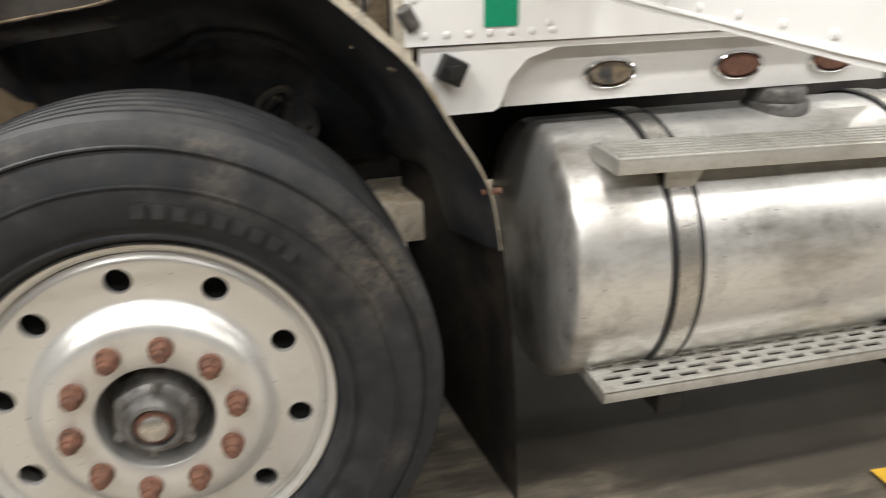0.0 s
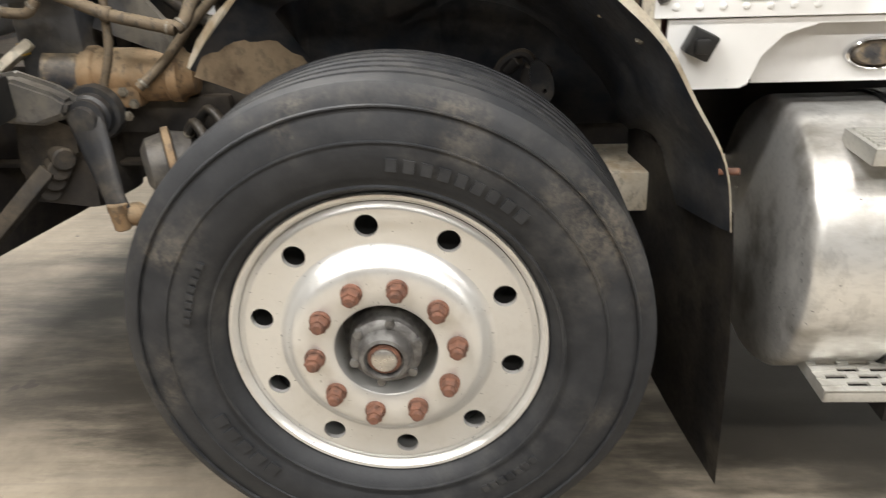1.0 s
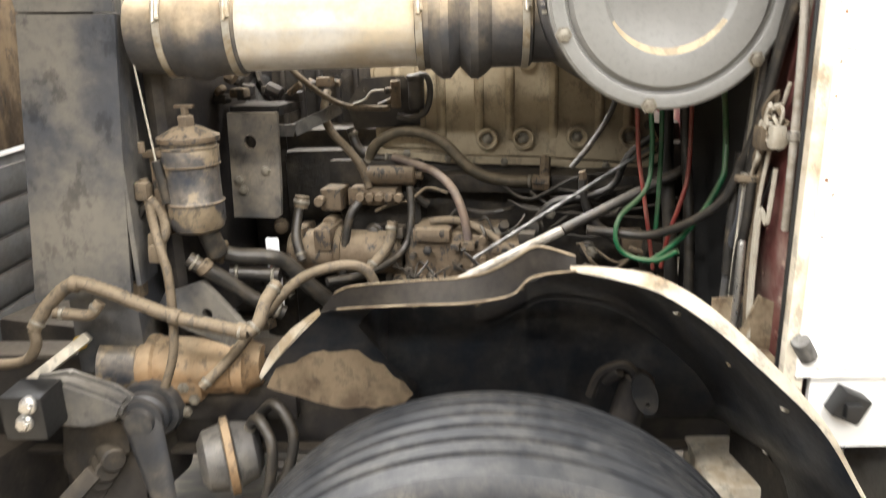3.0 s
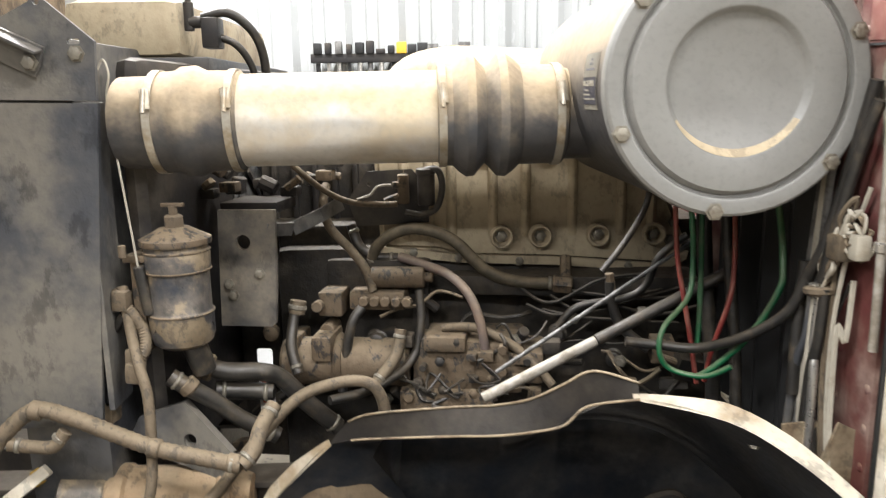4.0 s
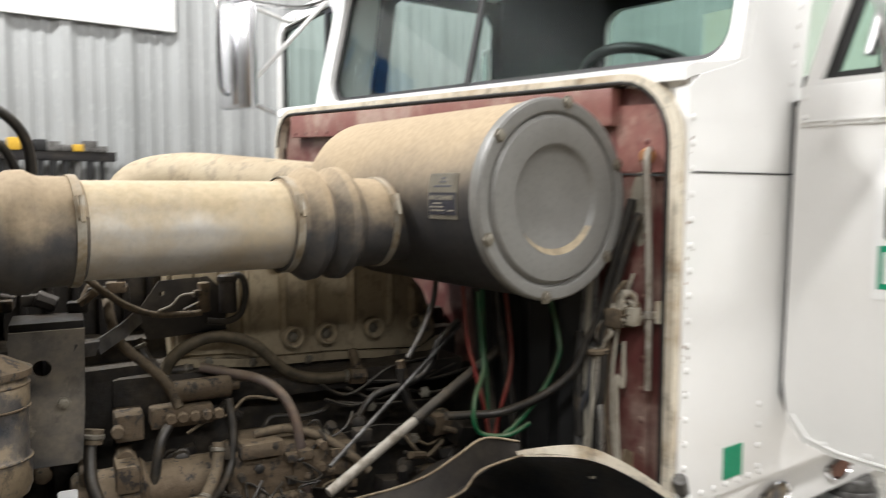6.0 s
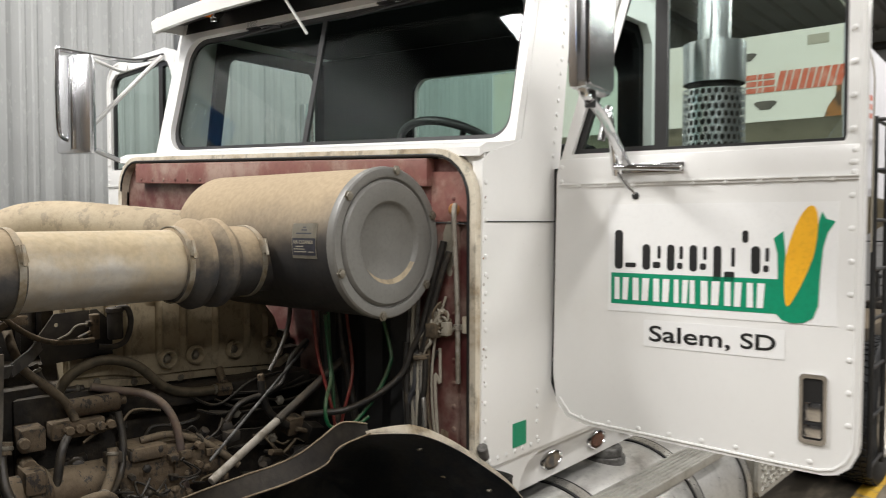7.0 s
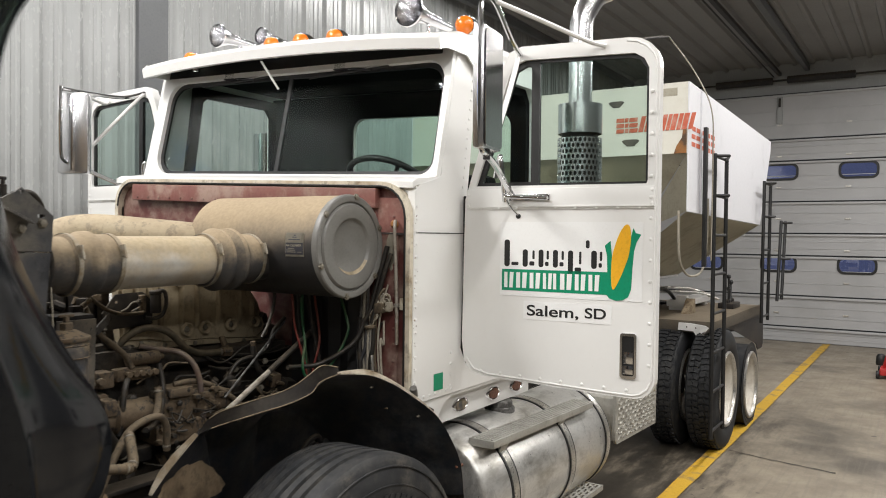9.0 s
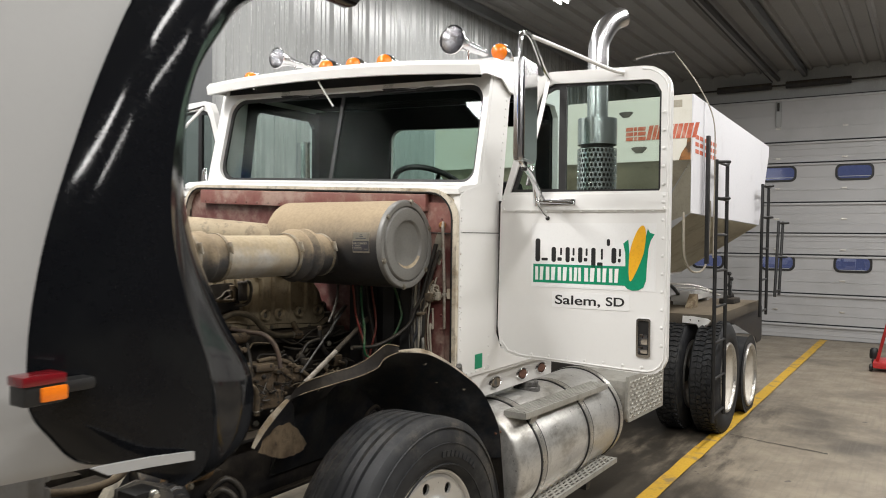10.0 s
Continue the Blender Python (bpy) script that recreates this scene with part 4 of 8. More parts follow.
# windscreen: two panes in a black rubber frame, set in a white surround
WS = frame_pose((0.602, 0, 2.135), (0, 1, 0), (0.115, 0, 0.5))
ws_hole = rounded(0.345, 2.25, 0.0, 0.545, (0.11, 0.11, 0.07, 0.12))
bm = slab(bmesh.new(), [(YL + 0.002, -0.06), (YR - 0.002, -0.06), (YR - 0.002, 0.66), (YL + 0.002, 0.66)], -0.03, WS, [ws_hole])
part("windscreen_surround", tilt(bm), M_WHITE, cab, smooth=False)
inner = rounded(0.367, 2.228, 0.022, 0.523, (0.10, 0.10, 0.06, 0.105))
bm = slab(bmesh.new(), ws_hole, 0.012, WS @ pose(0, 0, -0.006), [inner])
box(bm, 1.305, 1.33, 0.0, 0.545, -0.006, 0.006, 0, WS)
part("windscreen_rubber", tilt(bm), M_INK, cab, "black rubber windscreen seal")
for a, b in ((0.355, 1.307), (1.328, 2.24)):
    bm = slab(bmesh.new(), rounded(a, b, 0.01, 0.535, (0.09 if b > 2 else 0.01, 0.09 if a < 1 else 0.01, 0.05 if a < 1 else 0.01, 0.08 if b > 2 else 0.01)), 0.005, WS @ pose(0, 0, -0.003))
    g = part("windscreen_pane", tilt(bm), M_SCREEN, cab, "tinted windscreen pane")
    g.visible_shadow = False
for y in (0.93, 1.72):
    bm = bmesh.new()
    rod(bm, WS @ Vector((y + 0.06, 0.555, -0.02)), WS @ Vector((y - 0.15, 0.525, -0.025)), 0.006)
    box(bm, y + 0.01, y + 0.09, 0.54, 0.59, -0.03, -0.004, 0.005, WS)
    part("wiper", tilt(bm), M_INK, cab)
    bm = rod(bmesh.new(), WS @ Vector((y + 0.25, 0.51, -0.02)), WS @ Vector((y - 0.25, 0.54, -0.02)), 0.005)
    part("wiper_blade", tilt(bm), M_INK, cab)
# the visor's shade on the white surround, laid on as a black strip
bm = B(YL + 0.06, YR - 0.06, 0.572, 0.655, -0.034, -0.031, 0.0, WS)
part("header_shade", tilt(bm), M_INK, cab, "black strip for the visor's shade on the white surround", smooth=False)
part("visor_stay", tilt(rod(bmesh.new(), (0.55, 1.37, 2.71), (0.615, 1.312, 2.575), 0.006)), M_WHITE, cab)

# cowl between firewall and windscreen
bm = slab(bmesh.new(), [(0.393, 2.075), (0.415, 2.085), (0.52, 2.105), (0.606, 2.125), (0.6, 2.14), (0.51, 2.125), (0.425, 2.115), (0.393, 2.10)], YR - YL - 0.004, SIDE @ pose(0, 0, -(YR - 0.002)))
part("cowl", tilt(bm), M_WHITE, cab, smooth=False)
FWP = frame_pose((0.415, 0, 0), (0, 1, 0), (0, 0, 1))
fw_in = rounded(0.35, 2.30, 1.1, 2.075, (0.13, 0.13, 0, 0))
bm = slab(bmesh.new(), rounded(YL + 0.006, YR - 0.006, 1.09, 2.098, (0.15, 0.15, 0, 0)), -0.035, FWP, [fw_in[::-1]])
part("firewall_flange", tilt(bm), M_CREAM, cab, "chipped cream flange round the firewall")
bm = tube(bmesh.new(), [FWP @ Vector((y, z, -0.036)) for y, z in rounded(0.347, 2.303, 1.1, 2.078, (0.13, 0.13, 0, 0))][:-1], 0.005, 6, 1)
part("hood_seal", tilt(bm), M_INK, cab, "black rubber hood seal")
bm = slab(bmesh.new(), rounded(0.36, 2.3, 1.0, 2.07, (0.12, 0.12, 0, 0)), 0.02, FWP)
fw = part("firewall", tilt(bm), M_RED, cab, "dusty dark red firewall with rivets", smooth=False)
for y in (YL + 0.004, YR - 0.174):  # white corners behind the rounded flange
    part("front_corner", tilt(B(0.417, 0.424, y, y + 0.17, 1.93, 2.088)), M_WHITE, cab, smooth=False)
bm = B(0.375, 0.415, 0.50, 2.17, 1.985, 2.07, 0.006)
part("firewall_channel", tilt(bm), M_REDFADE, cab, "faded red metal channel across the firewall")
bm = bmesh.new()
slab(bm, [(0.40, 1.1), (0.53, 1.1), (0.56, 1.7), (0.52, 2.0), (0.43, 2.0), (0.40, 1.9)], -0.012, FWP @ pose(0, 0, -0.004))
part("firewall_panel", tilt(bm), M_RED, cab, "faded red riveted panel")
random.seed(11)
for y, z0, z1, n in ((0.415, 1.2, 1.95, 12), (0.505, 1.2, 1.9, 9), (0.56, 1.25, 1.95, 7)):
    for k in range(n):
        q = axis_pose(lean_point(0.402, y, z0 + (z1 - z0) * k / (n - 1)), lean_point(0.2, y, z0 + (z1 - z0) * k / (n - 1)))
        put("rivet", RIVET_RED, fw, q @ Matrix.Scale(1.3, 4))
for k in range(18):
    y = 0.62 + 1.5 * k / 17
    put("rivet", RIVET_RED, fw, axis_pose(lean_point(0.376, y, 2.0), lean_point(0.2, y, 2.0)))

# cab skirt below the door opening
bm = bmesh.new()
slab(bm, [(0.43, 1.02), (0.585, 1.022), (0.60, 1.03), (0.62, 1.085), (0.66, 1.127), (0.725, 1.148), (1.58, 1.148), (1.58, 1.16), (0.43, 1.16)], 0.012, SIDE @ pose(0, 0, -YL - 0.02))
skirt = part("skirt", bm, M_WHITE, cab, "white folded skirt plate", smooth=False)
bm = B(0.62, 1.6, YL + 0.05, YL + 0.065, 1.02, 1.165, 0.003)
part("rocker_panel", bm, M_WHITE_OLD, cab, "dull white rocker panel")
for x in (0.866, 1.187, 1.44):
    bm = lathe(bmesh.new(), [(0, 0.014), (0.03, 0.013), (0.036, 0.004), (0.036, 0)], axis_pose((x, YL + 0.05, 1.078), (x, 0, 1.078)) @ Matrix.Diagonal((1.45, 0.72, 1, 1)), 28)
    lamp = part("step_lamp", bm, M_RUST if x > 1 else M_CAN, cab, "dark oval side lamp in a chrome ring")
    bm = lathe(bmesh.new(), [(0.033, 0), (0.040, 0.012), (0.044, 0.01), (0.046, 0)], axis_pose((x, YL + 0.05, 1.078), (x, 0, 1.078)) @ Matrix.Diagonal((1.45, 0.72, 1, 1)), 28)
    part("bezel", bm, M_CHROME, lamp)
bm = B(0.465, 0.518, YL - 0.03, YL + 0.01, 1.09, 1.142, 0.006, None)
bmesh.ops.rotate(bm, cent=(0.492, 0.3, 1.117), matrix=Matrix.Rotation(radians(25), 3, "Y"), verts=bm.verts)
box(bm, 0.475, 0.503, YL - 0.042, YL - 0.028, 1.102, 1.13, 0.004)
part("latch_catch", bm, M_INK, skirt, "black rubber hood catch")
bm = B(0.562, 0.634, YL - 0.0025, YL + 0.004, 1.196, 1.27, 0.0)
part("green_sticker", bm, M_GREEN, cab, "square green sticker")
for x, z0, z1, n in ((0.42, 1.2, 2.0, 16), (0.70, 1.2, 1.35, 4)):
    for k in range(n):
        z = z0 + (z1 - z0) * k / (n - 1)
        put("rivet", RIVET_MESH, cab, axis_pose((x, YL, z), (x, 0, z)))
for k in range(7):
    x = 0.44 + 0.045 * k
    put("rivet", RIVET_MESH, cab, axis_pose((x, YL, 1.185), (x, 0, 1.185)))
for k in range(12):
    z = 2.1 + 0.5 * k / 11
    x = 0.79 + 0.16 * (z - 2.1)
    put("rivet", RIVET_MESH, cab, axis_pose((x, YL, z), (x, 0, z)))
part("body_seam", B(0.415, 0.82, YL - 0.0015, YL + 0.002, 1.885, 1.889), M_SEAM, cab)
part("hinge", tilt(B(0.795, 0.812, YL - 0.016, YL - 0.001, 1.36, 2.06, 0.004)), M_INK, cab, "black full-length door hinge")

# sun visor over the windscreen
VA, VB = YL - 0.02, YR - 0.02
def visor_shell(prof):
    bm = bmesh.new()
    rows = []
    for k in range(21):
        u = k / 20
        rise = 0.034 * (1 - (2 * u - 1) ** 2)
        bow = 0.03 * (2 * u - 1) ** 4
        rows.append([bm.verts.new((x + bow * max(0, 1 - (x - 0.5) / 0.3), VA + (VB - VA) * u, z + rise)) for x, z in prof])
    n = len(prof)
    for a, b in zip(rows, rows[1:]):
        for k in range(n):
            bm.faces.new((a[k], a[(k + 1) % n], b[(k + 1) % n], b[k]))
    bm.faces.new(rows[0])
    bm.faces.new(rows[-1][::-1])
    return bm


part("visor_lining", tilt(visor_shell([(0.552, 2.69), (0.558, 2.712), (0.612, 2.742), (0.93, 2.79), (0.93, 2.786), (0.615, 2.736), (0.565, 2.708)])), M_INK, cab, "black underside of the visor")
bm = visor_shell([(0.522, 2.684), (0.512, 2.728), (0.518, 2.738), (0.55, 2.758), (0.95, 2.82), (0.955, 2.796), (0.61, 2.748), (0.556, 2.718), (0.546, 2.684)])
for y in (VA - 0.002, VB - 0.006):
    slab(bm, [(0.552, 2.685), (0.545, 2.73), (0.57, 2.76), (0.95, 2.822), (0.975, 2.70), (0.94, 2.64), (0.87, 2.645), (0.78, 2.70), (0.62, 2.70)], 0.008, SIDE @ pose(0, 0, -(y + 0.008)))
part("sun_visor", tilt(bm), M_WHITE, cab, "white moulded sun visor", smooth=False)
for y, x in ((0.352, 0.86), (0.972, 0.66), (1.195, 0.66), (1.40, 0.66), (2.03, 0.66)):
    p = lean_point(x, y, (2.785 if y > 1.9 else 2.812) if x < 0.8 else 2.86)
    bm = lathe(bmesh.new(), [(0.046, 0), (0.048, 0.03), (0.03, 0.10), (0.012, 0.15), (0, 0.152)], axis_pose(p, p + Vector((1, 0, 0))), 24)
    lt = part("marker_light", bm, M_CHROME, cab, "chrome bullet marker light")
    bm = lathe(bmesh.new(), [(0.044, 0), (0.044, 0.018), (0.036, 0.034), (0.018, 0.044), (0, 0.046)], axis_pose(p, p - Vector((1, 0, 0))), 24)
    part("lens", bm, M_AMBER, lt, "orange lens")
    part("foot", rod(bmesh.new(), p + Vector((0.03, 0, -0.06)), p + Vector((0.03, 0, -0.03)), 0.02), M_CHROME, lt)


def air_horn(x, y, z, r, length):
    m = axis_pose(lean_point(x, y, z), lean_point(x, y, z) + Vector((1, 0, 0)))
    bm = lathe(bmesh.new(), [(r, 0), (r * 1.03, 0.006), (r * 0.8, 0.035), (r * 0.55, 0.08), (r * 0.38, 0.15), (r * 0.28, length), (r * 0.2, length + 0.02), (0, length + 0.02), (0, length - 0.02), (r * 0.3, 0.14), (r * 0.5, 0.07), (r * 0.9, 0.008)], m, 32)
    h = part("air_horn", bm, M_HORN, cab, "chrome trumpet air horn")
    p = m.translation
    part("stand", rod(bmesh.new(), p + Vector((0.16, 0, -0.08)), p + Vector((0.16, 0, -0.02)), 0.01), M_CHROME, h)


air_horn(0.60, 0.497, 2.885, 0.075, 0.34)
air_horn(0.60, 1.755, 2.887, 0.062, 0.3)
air_horn(0.70, 1.53, 2.888, 0.045, 0.22)


# ---- doors ----
def door(m, hand, label, swing, low, high, top=3.0):
    """A cab door in its own frame: x from the hinge outwards, y up, z out of its face (hand: -1 flips the depth)."""
    d = thing("cab_door", 0, 0, 0, "", "")
    d.matrix_basis = m
    PLACED[d] = m
    d.parent = truck
    d.matrix_parent_inverse = PLACED[truck].inverted()
    tagged(d, label)
    th = -0.05 * hand
    outline = [(0.0, 1.40), (0.012, 1.31), (0.05, 1.262), (0.12, 1.245), (0.70, 1.222)]
    outline += [(0.80 + 0.08 * math.sin(radians(a)), 1.305 - 0.085 * math.cos(radians(a))) for a in (0, 25, 50, 75, 90)]
    outline += [(0.885, 2.56)] + [(0.76 + 0.125 * math.cos(radians(a)), 2.57 + 0.12 * math.sin(radians(a))) for a in (15, 30, 50, 70, 90)]
    outline += [(0.28, 2.705), (0.225, 2.685), (0.19, 2.62), (0.01, 2.04)]
    hole = [(0.062, 2.10), (0.835, 2.095), (0.84, 2.11), (0.84, 2.56), (0.82, 2.60), (0.78, 2.625), (0.30, 2.645), (0.255, 2.63), (0.225, 2.58), (0.07, 2.12)]
    bm = slab(bmesh.new(), outline, th, m, [hole[::-1]])
    skin = part("door_skin", bm, M_WHITE, d, smooth=False)
    # window: vent frame in black, sliding pane
    bm = slab(bmesh.new(), hole, th * 0.4, m @ pose(0, 0, th * 0.3), [[(0.09, 2.115), (0.325, 2.115), (0.325, 2.615), (0.30, 2.62), (0.255, 2.60)], [(0.362, 2.108), (0.828, 2.105), (0.828, 2.56), (0.80, 2.6), (0.76, 2.61), (0.362, 2.63)]])
    part("window_frame", bm, M_INK, d, "black window channel", smooth=False)
    bm = slab(bmesh.new(), hole, th * 0.1, m @ pose(0, 0, th * 0.45))
    g = part("window_pane", bm, M_PANE, d, "tinted door glass")
    g.visible_shadow = False
    f = 1.0 * hand
    bm = bmesh.new()
    box(bm, 0.02, 0.872, 1.995, 2.085, 0.0, 0.006 * f, 0.002, m)
    part("belt_panel", bm, M_WHITE, d, "riveted belt panel")
    bm = bmesh.new()
    box(bm, 0.02, 0.872, 2.004, 2.008, 0.006 * f, 0.012 * f, 0, m)
    part("belt_bead", bm, M_WHITE, d)
    # rolled edge
    bm = bmesh.new()
    inset = [(x + (0.012 if x < 0.44 else -0.012), y + (0.012 if y < 1.9 else -0.012), 0.001 * f) for x, y in outline]
    tube(bm, [m @ Vector(p) for p in inset[1:-4]], 0.004, 6, 1, 0.0, False)
    part("edge_bead", bm, M_WHITE, d)
    rv = []
    rv += [(0.10 + 0.095 * k, 1.268 - 0.0025 * k) for k in range(8)]
    rv += [(0.855, 1.36 + 0.085 * k) for k in range(14)]
    rv += [(0.86, 2.015), (0.86, 2.04), (0.86, 2.07), (0.03, 2.015), (0.03, 2.06)]
    rv += [(0.09 + 0.09 * k, 2.0) for k in range(9)]
    for x, y in rv:
        q = m @ pose(x, y, 0.0 if y < 1.99 else 0.006 * f) @ (Matrix() if hand > 0 else pose(0, 0, 0, 180))
        put("rivet", RIVET_MESH, skin, q)
    # grab handle bracket
    bm = bmesh.new()
    box(bm, 0.235, 0.425, 2.032, 2.06, 0.006 * f, 0.014 * f, 0.002, m)
    rod(bm, m @ Vector((0.26, 2.046, 0.012 * f)), m @ Vector((0.26, 2.046, 0.05 * f)), 0.008)
    rod(bm, m @ Vector((0.40, 2.046, 0.012 * f)), m @ Vector((0.40, 2.046, 0.05 * f)), 0.008)
    rod(bm, m @ Vector((0.23, 2.05, 0.05 * f)), m @ Vector((0.43, 2.04, 0.05 * f)), 0.009)
    part("grab_bracket", bm, M_CHROME, d, "chrome bracket below the window")
    part("plug", lathe(bmesh.new(), [(0.011, 0), (0.011, 0.004), (0.007, 0.006), (0, 0.006)], m @ pose(0.275, 1.965, 0) @ (Matrix() if hand > 0 else pose(0, 0, 0, 180)), 16), M_INK, d, "small black plug")
    # recessed paddle latch
    bm = slab(bmesh.new(), rounded(0.738, 0.806, 1.30, 1.485, 0.012), 0.008 * f, m, [rounded(0.747, 0.797, 1.312, 1.474, 0.008)[::-1]])
    latch = part("latch", bm, M_CHROME, d, "chrome paddle latch in a black recess")
    bm = slab(bmesh.new(), rounded(0.747, 0.797, 1.312, 1.474, 0.008), 0.002 * f, m)
    part("recess", bm, M_INK, latch)
    bm = bmesh.new()
    box(bm, 0.75, 0.794, 1.318, 1.352, 0.002 * f, 0.012 * f, 0.003, m)
    box(bm, 0.752, 0.792, 1.36, 1.41, 0.002 * f, 0.006 * f, 0.003, m)
    part("paddle", bm, M_CHROME, latch)
    # west-coast mirror on tube arms
    def tubes(name, runs, mat, label):
        bm = bmesh.new()
        for pts, r in runs:
            tube(bm, [m @ Vector((x, y if z < 0.03 else min(y, top), z * f)) for x, y, z in pts], r, 8)
        part(name, bm, mat, d, label)
    tubes("mirror_arm", [([(0.66, 2.665, 0.005), (0.60, 2.68, 0.06), (0.47, 2.735, 0.25), (0.35, 2.785, 0.40)], 0.010)], M_WHITE_OLD, "white tube mirror arm")
    tubes("mirror_arm", [([(0.28, 2.665, 0.005), (0.30, 2.70, 0.15), (0.34, 2.78, 0.38), (0.34, 2.79, 0.46), (0.34, 2.76, 0.505), (0.34, 2.6, 0.515), (0.34, 2.3, 0.515), (0.34, 2.21, 0.50), (0.335, 2.19, 0.44)], 0.011)], M_CHROME, "chrome mirror loop")
    tubes("mirror_arm", [([(0.275, 2.655, 0.02), (0.31, 2.45, 0.2), (0.34, 2.22, 0.40)], 0.011)], M_WHITE_OLD, "white diagonal mirror stay")
    tubes("mirror_arm", [([(0.335, 2.19, 0.45), (0.33, 2.16, 0.36), (0.30, 2.10, 0.2), (0.26, 2.05, 0.02)], 0.013)], M_CHROME, "chrome lower mirror arm")
    q = m @ pose(0.335, 0, 0.43 * f) @ pose(0, 0, 0, 0, swing, 0)
    bm = B(-0.03, 0.022, low, high, -0.095, 0.095, 0.022, q)
    mirror = part("mirror_housing", bm, M_HORN, d, "tall chrome mirror housing")
    bm = slab(bmesh.new(), rounded(low + 0.012, high - 0.012, -0.085, 0.085, 0.02), 0.003, q @ frame_pose((0.0225, 0, 0), (0, 1, 0), (0, 0, 1)))
    part("mirror_glass", bm, M_CHROME, mirror)
    part("mirror_bracket", B(-0.045, -0.028, low + 0.02, high - 0.02, -0.012, 0.012, 0.003, q), M_CHROME, mirror)
    bm = rod(bmesh.new(), m @ Vector((0.335, 2.235, 0.44 * f)), m @ Vector((0.335, 2.17, 0.44 * f)), 0.014)
    part("mirror_clamp", bm, M_INK, d)
    bm = bmesh.new()
    tube(bm, [m @ Vector(p) for p in ((0.22, 2.03, 0.02 * f), (0.225, 2.1, 0.05 * f), (0.215, 2.2, 0.06 * f), (0.205, 2.22, 0.05 * f), (0.19, 2.13, 0.06 * f))], 0.012, 10)
    tube(bm, [m @ Vector(p) for p in ((0.22, 2.05, 0.03 * f), (0.25, 2.0, 0.02 * f), (0.275, 1.97, 0.005 * f))], 0.004, 8)
    part("grab_hook", bm, M_CHROME, d, "bent chrome grab handle")
    return d


DOOR_L = frame_pose((0.772, 0.30, 0.0), (0.05, -1, 0), (0, 0, 1)) 
left_door = door(DOOR_L, 1, "white riveted cab door standing open, with the painted farm sign", 4, 2.205, 2.675)
DOOR_R = frame_pose((0.80, 2.36, 0.08), (0.0, 1, 0), (0, 0, 1))
door(DOOR_R, -1, "white riveted cab door of the far side, standing open", -62, 2.13, 2.60, 2.615)


# ---- sign on the open door ----
def sign():
    m = DOOR_L
    z = 0.0015

    def plate(name, outline, mat, lift, label=""):
        bm = slab(bmesh.new(), outline, 0.0015, m @ pose(0, 0, lift))
        return part(name, bm, mat, left_door, label, smooth=False)

    plate("sign_patch", [(0.19, 1.615), (0.825, 1.615), (0.825, 1.94), (0.19, 1.94)], M_DECAL, 0.0005, "white sign panel")
    plate("town_patch", rounded(0.305, 0.70, 1.515, 1.595, 0.005), M_DECAL, 0.0005)
    plate("green_band", [(0.20, 1.638), (0.675, 1.638), (0.71, 1.636), (0.70, 1.732), (0.20, 1.732)], M_GREEN, z, "green band of the farm sign")
    # the two lines of the mark, as plain bars of the letters' sizes: one broad and one slim bar each
    x = 0.203
    for w, h, dz, thick in ((0.088, 0.118, 0, 0.026), (0.075, 0.076, 0, 0.024), (0.066, 0.076, 0, 0.022), (0.068, 0.076, 0, 0.022), (0.078, 0.105, -0.03, 0.022), (0.024, 0.034, 0.085, 0.016), (0.066, 0.076, 0, 0.024)):
        y0 = 1.744 + dz
        plate("mark_bar", rounded(x + 0.008, x + 0.008 + thick, y0, y0 + h, min(0.011, thick * 0.45), 4), M_INK, z)
        if w > 0.03:
            plate("mark_bar", rounded(x + 0.016 + thick, x + w - 0.012, y0 + 0.006, y0 + (0.02 if h > 0.11 else h * 0.32), 0.005, 3), M_INK, z)
            if h < 0.11:
                plate("mark_bar", rounded(x + w - 0.021, x + w - 0.011, y0 + h * 0.45, y0 + h - 0.004, 0.004, 3), M_INK, z)
        x += w
    x = 0.212
    for w, n in ((0.058, 2), (0.064, 2), (0.062, 2), (0.078, 3), (0.066, 2), (0.06, 2), (0.06, 2)):
        step = (w - 0.008) / n
        for k in range(n):
            xa, xb = x + k * step, x + (k + 1) * step - 0.009
            plate("mark_bar", [(xa, 1.651), (xb, 1.651), (xb + (0.004 if k % 2 else -0.001), 1.719), (xa + (0.002 if k % 2 else 0), 1.719)], M_DECAL, z + 0.0016)
        x += w
    leaf = [(0.672, 1.66), (0.676, 1.640), (0.69, 1.624), (0.715, 1.616), (0.745, 1.619), (0.768, 1.633), (0.780, 1.665), (0.784, 1.75), (0.79, 1.82), (0.80, 1.858), (0.818, 1.888), (0.796, 1.895), (0.786, 1.914), (0.772, 1.86), (0.757, 1.79), (0.74, 1.73), (0.705, 1.665), (0.70, 1.74), (0.698, 1.80), (0.692, 1.862), (0.668, 1.842), (0.678, 1.80), (0.68, 1.73)]
    plate("corn_leaf", leaf, M_GREEN, z + 0.001, "green leaf shape")
    ear = [(0.733 + 0.034 * math.cos(radians(a)) * (1 - 0.45 * max(0, -math.sin(radians(a)))) + 0.028 * math.sin(radians(a)), 1.795 + 0.135 * math.sin(radians(a))) for a in range(0, 360, 12)]
    plate("corn_ear", ear, M_ORANGE, z + 0.002, "orange corn cob shape")
    me = fit_text(text_mesh("Salem,", 0.07, M_INK, 0.0008, 0.0009), 0.235, 0.055)
    put("town_lettering", me, left_door, m @ pose(0.322, 1.524, z + 0.001), "black lettering")
    me = fit_text(text_mesh("SD", 0.07, M_INK, 0.0008, 0.0011), 0.092, 0.044)
    put("state_lettering", me, left_door, m @ pose(0.585, 1.535, z + 0.001), "black lettering")


sign()

